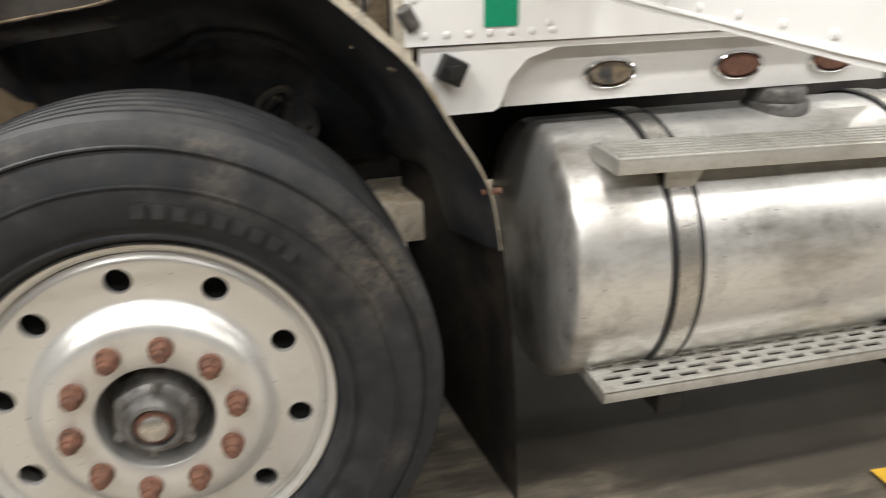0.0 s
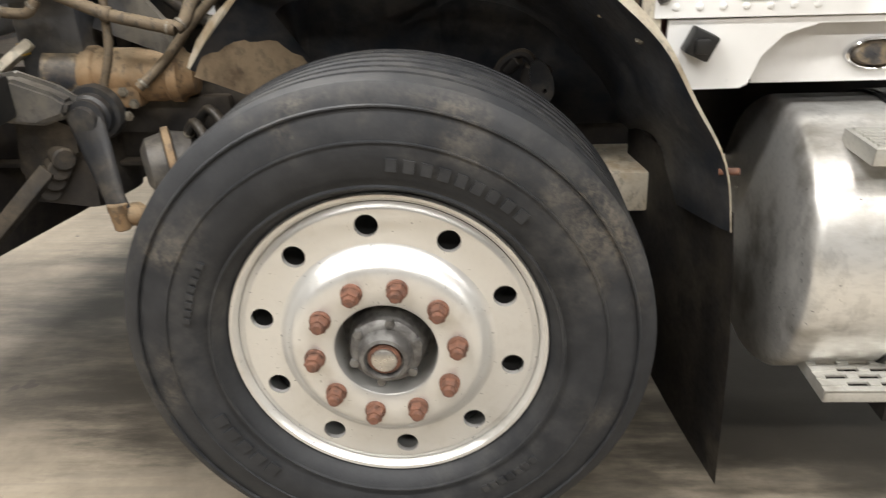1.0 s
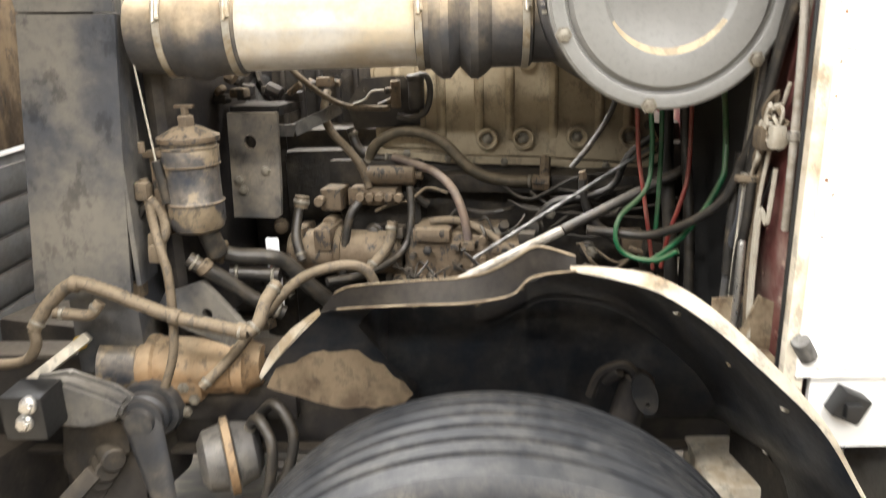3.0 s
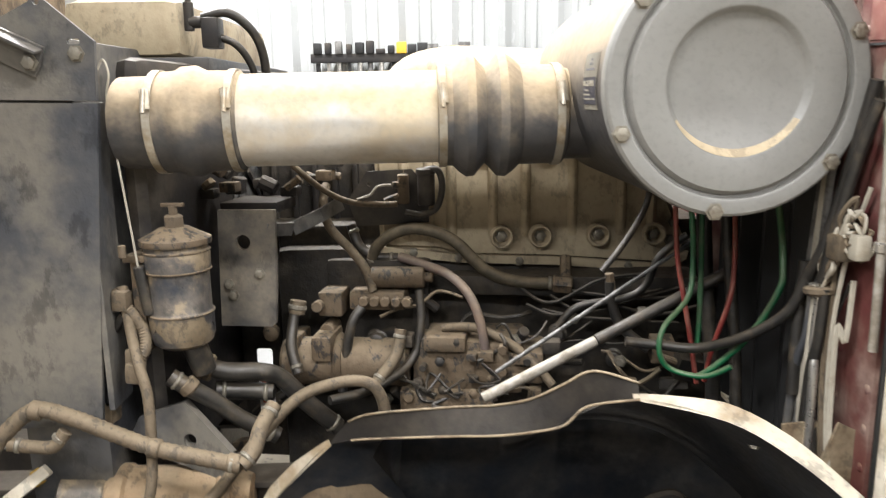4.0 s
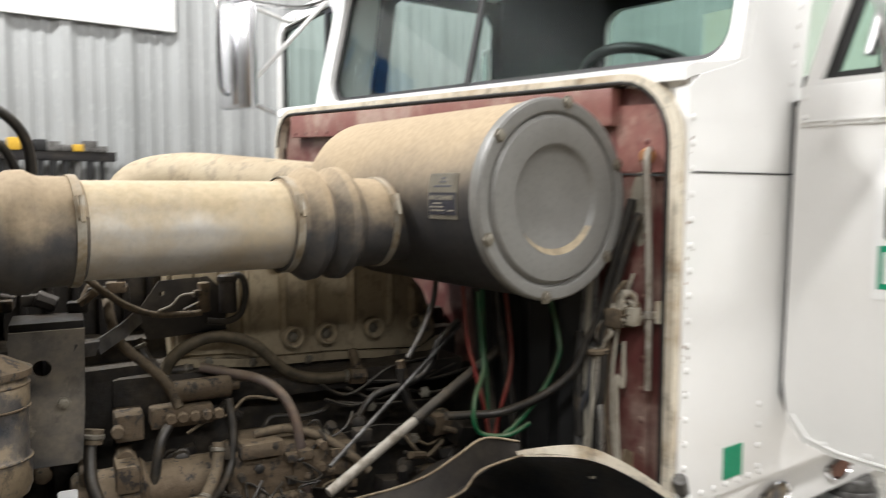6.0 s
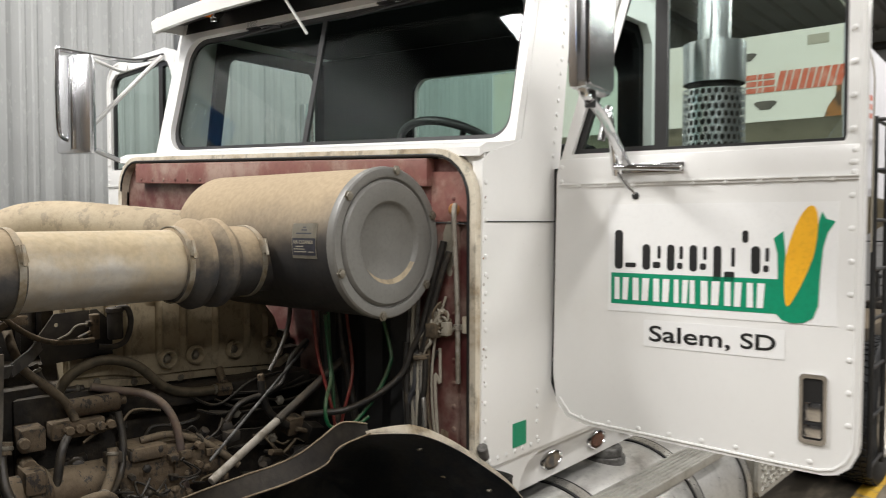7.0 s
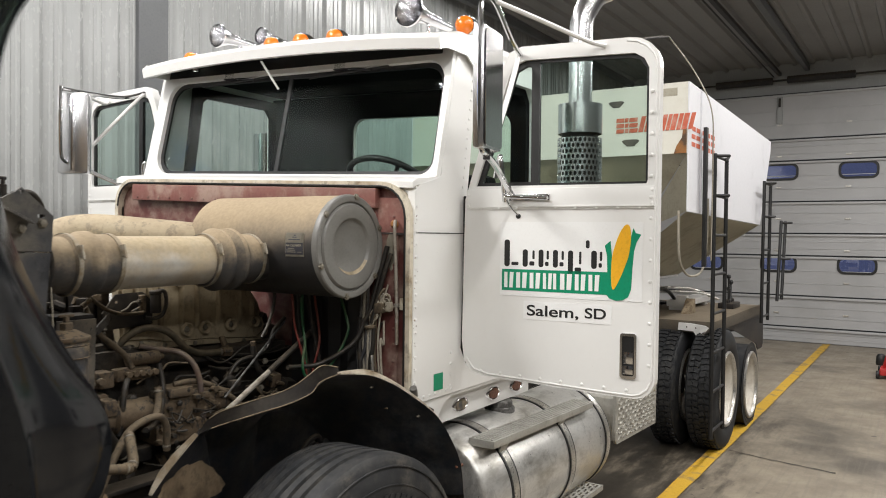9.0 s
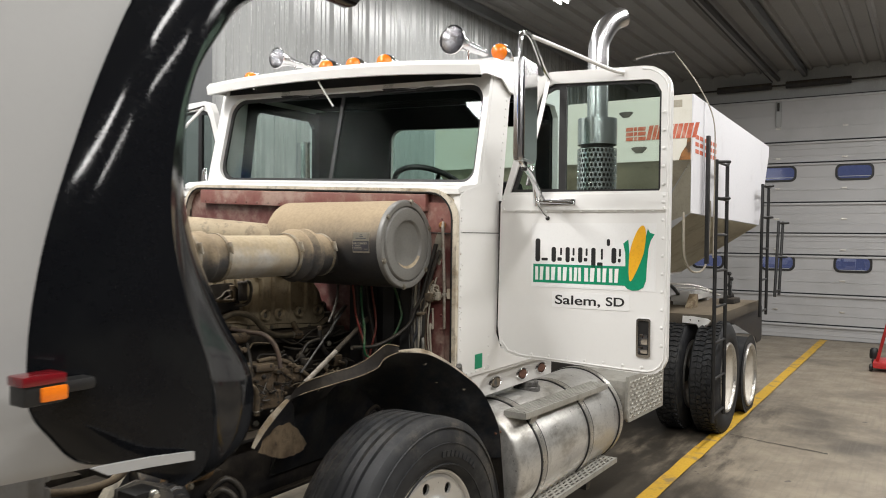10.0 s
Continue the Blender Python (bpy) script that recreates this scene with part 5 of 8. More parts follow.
# ---- engine bay ----
# air cleaner across the bay
ac = axis_pose((0.181, 0.466, 1.828), (0.181, 1.28, 1.828))
bm = lathe(bmesh.new(), [(0.0, 0.02), (0.196, 0.02), (0.207, 0.02), (0.207, 0.74), (0.195, 0.755), (0, 0.76)], ac, 72)
air = part("air_cleaner", bm, M_AIR_DUST, truck, "black air cleaner drum caked with tan dust")
bm = lathe(bmesh.new(), [(0.2075, 0.03), (0.2105, 0.028), (0.2115, 0.018), (0.2095, 0.006), (0.205, 0.002), (0.186, 0.002), (0.182, 0.004), (0.1795, 0.011), (0.176, 0.012), (0.1735, 0.006), (0.168, 0.0), (0.118, -0.001), (0.114, 0.001), (0.109, 0.010), (0.105, 0.013), (0.0, 0.013)], ac, 72)
cover = part("end_cover", bm, M_AIR, air, "grey pressed steel end cover")
bm = bmesh.new()
rows = []
for k in range(25):  # tan dust lying on the lower step of the dished centre
    a, w = radians(-150 + 5.0 * k), math.sin(math.pi * k / 24)
    rows.append([bm.verts.new(ac @ Vector((-r * math.cos(a), r * math.sin(a), h))) for r, h in ((0.1145, 0.0), (0.1105, 0.0055), (0.108 - 0.006 * w, 0.0105))])
for a, b in zip(rows, rows[1:]):
    for k in range(2):
        bm.faces.new((a[k], a[k + 1], b[k + 1], b[k]))
part("dust_ring", bm, M_VALVE, cover, "tan dust in the cover's dished step")
for k in range(6):
    a = radians(98 + 60 * k)
    put("bolt", DULL_BOLT, cover, ac @ pose(0.1965 * math.cos(a), 0.203 * math.sin(a), 0.004, 180) @ Matrix.Scale(0.95, 4))
LABEL = frame_pose((0.181, 0.466, 1.828), (1, 0, 0), (0, 0, 1)) @ Matrix.Diagonal((0.9765, 0.9765, 1, 1))
bm = bmesh.new()
strip = []
for k in range(11):
    a = radians(165 + 2.6 * k)
    strip.append([bm.verts.new(LABEL @ Vector((0.2133 * math.cos(a), 0.2133 * math.sin(a), z))) for z in (-0.168, -0.07)])
for p, q in zip(strip, strip[1:]):
    bm.faces.new((p[0], p[1], q[1], q[0]))
bmesh.ops.solidify(bm, geom=bm.faces[:], thickness=0.0006)
foil = part("foil_label", bm, M_LABEL, air, "worn foil label with unreadable print")
bm = bmesh.new()
strip = []
for k in range(7):
    a = radians(176 + 2.1 * k)
    strip.append([bm.verts.new(LABEL @ Vector((0.2139 * math.cos(a), 0.2139 * math.sin(a), z))) for z in (-0.165, -0.073)])
for p, q in zip(strip, strip[1:]):
    bm.faces.new((p[0], p[1], q[1], q[0]))
bmesh.ops.solidify(bm, geom=bm.faces[:], thickness=0.0004)
part("label_panel", bm, M_LABEL_INK, foil, "black lower panel of the label")
for row, za, zb in ((168, -0.125, -0.113), (170, -0.13, -0.108), (172.5, -0.15, -0.09)):
    part("print_bar", B(0.2137, 0.2141, -0.0018, 0.0018, za, zb, 0, LABEL @ pose(0, 0, 0, 0, 0, row)), M_LABEL_INK, foil)
for row, za, zb in ((182, -0.15, -0.12), (184, -0.16, -0.115), (186, -0.158, -0.11), (186, -0.10, -0.08)):
    part("print_bar", B(0.2143, 0.2146, -0.0013, 0.0013, za, zb, 0, LABEL @ pose(0, 0, 0, 0, 0, row)), M_LABEL, foil)
me = fit_text(text_mesh("AIR CLEANER", 0.012, M_LABEL, 0.0003, 0.0002), 0.082, 0.0095)
put("label_lettering", me, foil, frame_pose((-0.0287, 0.628, 1.8275), (0, -1, 0), (0, 0, 1)), "pale lettering")
# intake pipe
PA, PB = Vector((-0.945, 0.822, 1.770)), Vector((0.06, 0.822, 1.776))
ip = axis_pose(PA, PB)


def along(x):
    return (x + 1.0) * (PB - PA).length / 1.02


def section(name, prof, mat, parent, label="", seg=48):
    return part(name, lathe(bmesh.new(), [(r * 0.945, along(x)) for r, x in prof], ip, seg), mat, parent, label)


pipe = section("intake_pipe", [(0.0, -0.735), (0.094, -0.735), (0.096, -0.72), (0.096, -0.32), (0.094, -0.30), (0, -0.30)], M_PIPE, truck, "dusty bare aluminium intake pipe")
section("pipe_elbow", [(0, -0.955), (0.09, -0.955), (0.094, -0.95), (0.096, -0.865), (0.0, -0.865)], M_RUBBER, pipe, "black rubber elbow at the radiator")
section("hose", [(0.094, -0.89), (0.103, -0.885), (0.104, -0.845), (0.107, -0.835), (0.113, -0.826), (0.115, -0.80), (0.108, -0.787), (0.104, -0.778), (0.103, -0.715), (0.096, -0.71)], M_RUBBER, pipe, "humped rubber hose coated in dust")
section("bellows", [(0.096, -0.325), (0.103, -0.32), (0.104, -0.295), (0.118, -0.282), (0.128, -0.268), (0.126, -0.252), (0.108, -0.238), (0.1, -0.23), (0.108, -0.222), (0.127, -0.206), (0.129, -0.19), (0.118, -0.174), (0.104, -0.16), (0.103, -0.075), (0.095, -0.07)], M_RUBBER, pipe, "ribbed rubber bellows coated in dust")
section("inlet_neck", [(0.095, -0.11), (0.095, 0.02), (0.1, 0.05)], M_AIR_DUST, pipe)
for x in (-0.875, -0.725, -0.315, -0.088):
    c = section("hose_clamp", [(0.1045, x - 0.008), (0.107, x - 0.0075), (0.107, x + 0.0075), (0.1045, x + 0.008)], M_CLAMP, pipe, "dusty steel hose clamp")
    bm = bmesh.new()
    q = ip @ pose(0, 0, along(x)) 
    d = (Vector((0, -0.9, 0.42))).normalized()
    p = q.translation + d * 0.106
    box(bm, -0.008, 0.008, -0.006, 0.006, -0.02, 0.02, 0.002, axis_pose(p, p + Vector((0.12, -0.3, -0.95))))
    rod(bm, p + Vector((0, -0.002, 0.02)), p + Vector((0, -0.016, -0.025)), 0.0045, seg=8)
    part("clamp_screw", bm, M_CLAMP, c)
# second pipe, further in
SET = Matrix()
bm = bmesh.new()
tube(bm, [(-0.36, 1.68, 1.64), (-0.365, 1.68, 1.76), (-0.33, 1.67, 1.845), (-0.23, 1.60, 1.872), (-0.10, 1.40, 1.857), (0.05, 1.2, 1.835), (0.12, 1.12, 1.825)], 0.083, 24)
part("charge_pipe", bm, M_VALVE, truck, "dusty second intake pipe")

# radiator with its side plate and header tank
SET = Matrix.Translation((0.02, 0.28, 0.012))
bm = B(-1.16, -0.99, 0.49, 2.15, 0.95, 1.92, 0.01)
rad = part("radiator", bm, M_RAD, truck, "worn black radiator")
bm = slab(bmesh.new(), [(-1.22, 1.152), (-0.987, 1.168), (-0.932, 1.798), (-1.143, 1.803)], 0.012, SIDE @ pose(0, 0, -0.47))
box(bm, -0.972, -0.96, 0.46, 0.56, 1.19, 1.80, 0.002)
part("side_plate", bm, M_RAD, rad, "scuffed dark steel side plate", smooth=False)
bm = slab(bmesh.new(), [(-1.14, 1.808), (-0.932, 1.803), (-0.926, 1.91), (-1.005, 1.98), (-1.023, 1.993), (-1.038, 1.98), (-1.155, 1.92)], 0.01, SIDE @ pose(0, 0, -0.465), [circle(-1.023, 1.98, 0.006, 10)[::-1], rounded(-0.975, -0.952, 1.905, 1.915, 0.004)[::-1]])
bracket = part("top_bracket", bm, M_RAD, rad, "dark steel bracket plate", smooth=False)
put("bolt", DULL_BOLT, bracket, axis_pose((-0.960, 0.455, 1.888), (-0.960, 0.3, 1.888)))
bm = bmesh.new()
d = Vector((-0.16, -0.02, 0.085))
box(bm, -0.09, 0.09, -0.004, 0.004, -0.03, 0.03, 0.002, frame_pose((-1.10, 0.44, 1.912), (0.86, 0.0, -0.42), (0.1, 1, 0.2)))
box(bm, -0.09, 0.09, -0.03, 0.004, 0.02, 0.026, 0.002, frame_pose((-1.10, 0.44, 1.912), (0.86, 0.0, -0.42), (0.1, 1, 0.2)))
stay = part("stay_bar", bm, M_RAD, rad, "bent steel stay")
put("bolt", DULL_BOLT, stay, axis_pose((-1.035, 0.434, 1.872), (-1.035, 0.3, 1.872)))
SET = Matrix.Translation((0.10, 0.28, -0.014))
bm = bmesh.new()
box(bm, -1.24, -0.965, 0.86, 1.9, 1.925, 2.06, 0.035)
part("header_tank", bm, M_VALVE, rad, "dust-covered header tank")
bm = B(-1.21, -0.90, 0.84, 1.95, 1.875, 1.925, 0.006)
part("tank_tray", bm, M_BLACK_DUST, rad)
SET = Matrix.Translation((0.085, 0.28, -0.03))
bm = bmesh.new()
rod(bm, (-0.93, 0.86, 2.0), (-0.93, 0.86, 2.065), 0.012)
rod(bm, (-0.93, 0.86, 2.02), (-0.90, 0.86, 2.02), 0.014)
rod(bm, (-0.985, 0.86, 2.088), (-0.92, 0.86, 2.085), 0.006)
rod(bm, (-0.93, 0.86, 2.065), (-0.93, 0.86, 2.09), 0.007)
box(bm, -0.90, -0.86, 0.84, 0.9, 1.96, 2.03, 0.006)
for x in (-1.0, -0.985):
    rod(bm, (x, 0.86, 2.08), (x, 0.86, 2.098), 0.012)
part("drain_valve", bm, M_BLACK_METAL, rad, "small black petcock with tee handle")
bm = tube(bmesh.new(), [(-0.90, 0.86, 2.03), (-0.84, 0.86, 2.04), (-0.79, 0.88, 2.0), (-0.77, 0.9, 1.94), (-0.77, 0.92, 1.85)], 0.011, 10)
tube(bm, [(-0.88, 0.87, 1.99), (-0.83, 0.88, 1.97), (-0.80, 0.9, 1.92), (-0.79, 0.92, 1.85)], 0.009, 10)
part("vent_hose", bm, M_HOSE, rad)
SET = Matrix.Translation((0.02, 0.28, 0.012))
bm = tube(bmesh.new(), [(-0.935, 0.48, 1.86), (-0.923, 0.48, 1.878), (-0.915, 0.48, 1.85), (-0.925, 0.485, 1.8), (-0.915, 0.485, 1.68), (-0.905, 0.49, 1.55), (-0.898, 0.49, 1.47)], 0.0024, 6)
part("ground_wire", bm, M_WIRE_W, truck, "thin pale wire")
bm = rod(bmesh.new(), (-0.898, 0.49, 1.48), (-0.885, 0.495, 1.38), 0.011, 0.013)
part("wire_sleeve", bm, M_HOSE, truck)

# engine block and valve covers
SET = Matrix.Translation((0.105, 0.06, 0.003))
bm = bmesh.new()
box(bm, -0.78, 0.32, 1.06, 1.75, 0.78, 1.45, 0.03)
box(bm, -0.78, 0.30, 1.10, 1.70, 1.42, 1.5, 0.02)
engine = part("engine_block", bm, M_ENGINE, truck, "dust-caked diesel engine block")
bm = bmesh.new()
slab(bm, [(-0.52, 1.445), (-0.385, 1.437), (-0.32, 1.42), (-0.095, 1.41), (0.175, 1.388), (0.225, 1.42), (0.232, 1.455), (0.19, 1.56), (0.155, 1.60), (0.09, 1.69), (-0.5, 1.69), (-0.53, 1.66)], 0.05, SIDE @ pose(0, 0, -1.10))
box(bm, -0.5, 0.09, 1.06, 1.6, 1.64, 1.70, 0.02)
bmesh.ops.bevel(bm, geom=[e for e in bm.edges if abs(e.verts[0].co.y - 1.05) < 0.002 and abs(e.verts[1].co.y - 1.05) < 0.002], offset=0.012, segments=3, affect="EDGES")
vc = part("valve_cover", bm, M_VALVE, engine, "tan ribbed valve cover with sunk bolts")
for x, z1 in ((-0.46, 1.68), (-0.40, 1.68), (-0.345, 1.68), (-0.245, 1.68), (-0.165, 1.68), (-0.05, 1.68), (0.07, 1.66), (0.145, 1.585)):
    bm = bmesh.new()  # a rounded rib that fades into the cover at both ends
    rows = []
    for k in range(13):
        z, u = 1.462 + (z1 - 1.462) * k / 12, min(1.0, min(k, 12 - k) / 2.0)
        rows.append([bm.verts.new((x + 0.013 * math.cos(radians(a)), 1.053 - 0.018 * u * math.sin(radians(a)), z)) for a in range(0, 181, 30)])
    for a, b in zip(rows, rows[1:]):
        for k in range(6):
            bm.faces.new((a[k], a[k + 1], b[k + 1], b[k]))
    part("rib", bm, M_VALVE, vc)
bm = slab(bmesh.new(), [(-0.52, 1.432), (-0.32, 1.408), (-0.095, 1.398), (0.175, 1.374), (0.235, 1.405), (0.24, 1.425), (0.175, 1.394), (-0.095, 1.418), (-0.32, 1.428), (-0.52, 1.452)], 0.02, SIDE @ pose(0, 0, -1.062))
part("cover_flange", bm, M_VALVE, vc, "dusty flange along the cover's foot", smooth=False)
for x, z in ((-0.44, 1.435), (-0.33, 1.42), (-0.18, 1.41), (0.09, 1.392), (0.2, 1.50), (0.19, 1.455)):
    put("bolt", DULL_BOLT, vc, axis_pose((x, 1.045, z), (x, 0, z)) @ Matrix.Scale(0.9, 4))
for x in (-0.26, -0.12, 0.02):
    part("upper_boss", lathe(bmesh.new(), [(0.026, 0.0), (0.026, 0.02), (0.018, 0.024), (0, 0.024)], axis_pose((x, 1.055, 1.675), (x, 0, 1.675)), 20), M_VALVE, vc)
for x in (-0.225, -0.13, 0.012, 0.15):
    q = axis_pose((x, 1.04, 1.472), (x, 0, 1.472))
    bm = lathe(bmesh.new(), [(0.029, -0.004), (0.029, 0.008), (0.026, 0.015), (0.0225, 0.015), (0.020, 0.010), (0.0175, -0.004), (0, -0.004)], q, 24)
    port = part("bolt_boss", bm, M_VALVE, vc)
    put("bolt", DULL_BOLT, port, q @ pose(0, 0, -0.002) @ Matrix.Scale(0.95, 4))


def hose(name, pts, r, mat, parent, label="", ridges=0.0, seg=10):
    ob = part(name, tube(bmesh.new(), pts, r, seg, 6, ridges), mat, parent, label)
    if r >= 0.0125 and seg > 8:  # a clamp near each end
        for a, b in ((pts[0], pts[1]), (pts[-1], pts[-2])):
            a, b = Vector(a), Vector(b)
            d = (b - a).normalized()
            part("clamp_band", rod(bmesh.new(), a + d * 0.012, a + d * 0.022, r * 1.13, seg=14), M_OLDBOLT, parent)
    return ob


# lower engine, fan shroud and the dark far side
SET = BAY
part("oil_pan", B(-0.7, 0.3, 1.12, 1.6, 0.55, 0.79, 0.04), M_ENGINE, engine, "oily engine sump")
part("gear_case", B(-0.93, -0.77, 1.0, 1.75, 0.85, 1.5, 0.04), M_ENGINE, engine, "dirty front gear case")
bm = B(-0.99, -0.93, 0.62, 2.08, 1.0, 1.9, 0.03)
part("fan_shroud", bm, M_BLACK_METAL, rad, "black fan shroud")
fan = axis_pose((-0.91, 1.36, 1.38), (-0.8, 1.36, 1.38))
for k in range(8):
    bm = B(-0.055, 0.055, 0.07, 0.40, -0.004, 0.004, 0.002, fan @ pose(0, 0, 0, 0, 0, 45 * k) @ pose(0, 0, 0, 0, 28, 0))
    part("fan_blade", bm, M_BLACK_METAL, engine)
part("fan_hub", rod(bmesh.new(), (-0.95, 1.36, 1.38), (-0.78, 1.36, 1.38), 0.08), M_ENGINE, engine)
part("bell_housing", B(0.3, 0.46, 0.98, 1.7, 0.7, 1.35, 0.05), M_ENGINE, engine, "dark bell housing")
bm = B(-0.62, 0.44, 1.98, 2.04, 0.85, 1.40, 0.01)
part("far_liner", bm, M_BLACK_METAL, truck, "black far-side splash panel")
# intake side ledge and injection pump, caked in dust
bm = bmesh.new()
box(bm, -0.50, 0.24, 0.95, 1.08, 1.33, 1.38, 0.01)
part("fuel_rail_ledge", bm, M_ENGINE, engine)
bm = bmesh.new()
rod(bm, (-0.75, 0.86, 1.185), (-0.44, 0.88, 1.18), 0.058, seg=20)
rod(bm, (-0.62, 0.865, 1.185), (-0.60, 0.866, 1.185), 0.070, seg=20)
box(bm, -0.665, -0.615, 0.80, 0.92, 1.20, 1.262, 0.012)
box(bm, -0.735, -0.70, 0.82, 0.93, 1.12, 1.255, 0.012)
comp = part("injection_pump_drive", bm, M_ENGINE_TAN, engine, "dust-caked pump drive")
pump = part("injection_pump", B(-0.43, -0.17, 0.84, 1.02, 1.12, 1.245, 0.015), M_ENGINE_TAN, engine, "dust-caked injection pump")
part("pump_top_cover", B(-0.40, -0.30, 0.82, 0.95, 1.225, 1.262, 0.01), M_ENGINE_TAN, engine)
part("pump_governor", B(-0.28, -0.12, 0.83, 0.98, 1.15, 1.225, 0.012), M_ENGINE_TAN, engine)
part("pump_base", B(-0.46, -0.25, 0.82, 0.98, 1.05, 1.13, 0.012), M_ENGINE_TAN, engine)
random.seed(21)
for k in range(34):
    x, z = random.uniform(-0.46, -0.1), random.uniform(1.05, 1.25)
    y = 0.835 + random.uniform(-0.01, 0.01)
    if k % 3 == 0:
        bm = rod(bmesh.new(), (x, y, z), (x, y - random.uniform(0.015, 0.04), z), random.uniform(0.007, 0.014), seg=8)
    elif k % 3 == 1:
        s2 = random.uniform(0.008, 0.022)
        bm = B(x - s2, x + s2, y - 0.02, y + 0.02, z - s2 * 0.7, z + s2 * 0.7, 0.003)
    else:
        bm = lathe(bmesh.new(), [(0, 0), (0.012, 0), (0.012, 0.01), (0.006, 0.014), (0, 0.014)], axis_pose((x, y, z), (x, y - 1, z)), 6)
    part("pump_fitting", bm, M_ENGINE_TAN if k % 2 else M_ENGINE, engine)
for k in range(9):
    x = random.uniform(-0.45, -0.2)
    z = random.uniform(1.12, 1.22)
    pts = [(x, 0.81, z)]
    for j in range(4):
        pts.append((pts[-1][0] + random.uniform(-0.05, 0.05), 0.81 + random.uniform(-0.02, 0.03), max(1.09, pts[-1][2] + random.uniform(-0.04, 0.03))))
    hose("fuel_line", pts, random.choice((0.003, 0.0035, 0.0045)), random.choice((M_HOSE, M_HOSE, M_LOOM)), engine, "", 0.0, 6)
# governor and valve block above the pump
bm = rod(bmesh.new(), (-0.535, 0.9, 1.385), (-0.405, 0.905, 1.385), 0.026, seg=18)
rod(bm, (-0.41, 0.905, 1.385), (-0.385, 0.905, 1.385), 0.012, seg=10)
part("shutoff_solenoid", bm, M_ENGINE_TAN, engine, "dusty tan solenoid")
bm = bmesh.new()
box(bm, -0.66, -0.60, 0.86, 0.95, 1.295, 1.355, 0.008)
box(bm, -0.585, -0.45, 0.87, 0.94, 1.31, 1.355, 0.008)
rod(bm, (-0.655, 0.86, 1.325), (-0.655, 0.835, 1.325), 0.014, seg=10)
rod(bm, (-0.64, 0.93, 1.26), (-0.64, 0.86, 1.26), 0.018, seg=12)
for k in range(5):
    rod(bm, (-0.545 + 0.026 * k, 0.87, 1.335), (-0.545 + 0.026 * k, 0.848, 1.335), 0.012, seg=8)
part("valve_block", bm, M_ENGINE_TAN, engine, "tan valve block with fittings")
bm = B(-0.66, -0.40, 0.94, 1.06, 1.2, 1.42, 0.015)
part("governor_housing", bm, M_ENGINE, engine, "black dusty governor housing")
hose("fuel_hose", [(-0.66, 0.98, 1.60), (-0.655, 0.93, 1.55), (-0.635, 0.92, 1.50), (-0.585, 0.91, 1.45), (-0.545, 0.89, 1.405), (-0.525, 0.875, 1.355)], 0.0115, M_LOOM, engine, "tan dusty fuel hose")
hose("fuel_hose", [(-0.60, 0.98, 1.50), (-0.58, 0.97, 1.45), (-0.54, 0.96, 1.425), (-0.48, 0.965, 1.42)], 0.013, M_HOSE, engine)
hose("crossover_hose", [(-0.55, 0.96, 1.40), (-0.53, 0.95, 1.45), (-0.48, 0.94, 1.487), (-0.42, 0.94, 1.497), (-0.34, 0.94, 1.47), (-0.26, 0.94, 1.395), (-0.18, 0.94, 1.368), (-0.09, 0.94, 1.365)], 0.0145, M_DUSTHOSE, engine, "thick dusty crossover hose")
bm = rod(bmesh.new(), (-0.10, 0.94, 1.365), (-0.055, 0.94, 1.362), 0.022, seg=6)
rod(bm, (-0.07, 0.94, 1.36), (-0.07, 0.99, 1.42), 0.014, seg=8)
part("hose_fitting", bm, M_ENGINE_TAN, engine)
hose("return_hose", [(-0.47, 0.93, 1.43), (-0.40, 0.91, 1.412), (-0.34, 0.87, 1.398), (-0.295, 0.85, 1.36), (-0.268, 0.84, 1.30), (-0.255, 0.84, 1.22), (-0.24, 0.85, 1.10)], 0.0115, M_COPPER, engine, "faded pinkish rubber hose")
hose("return_hose", [(-0.36, 0.87, 1.27), (-0.28, 0.86, 1.275), (-0.2, 0.84, 1.245), (-0.14, 0.82, 1.2), (-0.10, 0.80, 1.16)], 0.011, M_LOOM, engine)
hose("drain_hose", [(-0.55, 0.86, 1.32), (-0.57, 0.84, 1.29), (-0.585, 0.83, 1.22), (-0.60, 0.83, 1.12)], 0.0115, M_HOSE, engine, "short black hose")
hose("drain_hose", [(-0.415, 0.88, 1.36), (-0.41, 0.86, 1.28), (-0.43, 0.83, 1.2), (-0.50, 0.74, 1.165), (-0.58, 0.66, 1.165)], 0.0105, M_HOSE, engine)
hose("oil_hose", [(-0.47, 0.72, 1.06), (-0.475, 0.71, 1.15), (-0.505, 0.70, 1.193), (-0.57, 0.68, 1.197), (-0.65, 0.65, 1.17), (-0.73, 0.60, 1.09), (-0.80, 0.55, 1.0), (-0.86, 0.5, 0.94)], 0.0135, M_LOOM, engine, "thick tan dusty hose")
hose("oil_hose", [(-0.45, 0.82, 1.28), (-0.46, 0.80, 1.22), (-0.5, 0.75, 1.17)], 0.014, M_LOOM, engine)
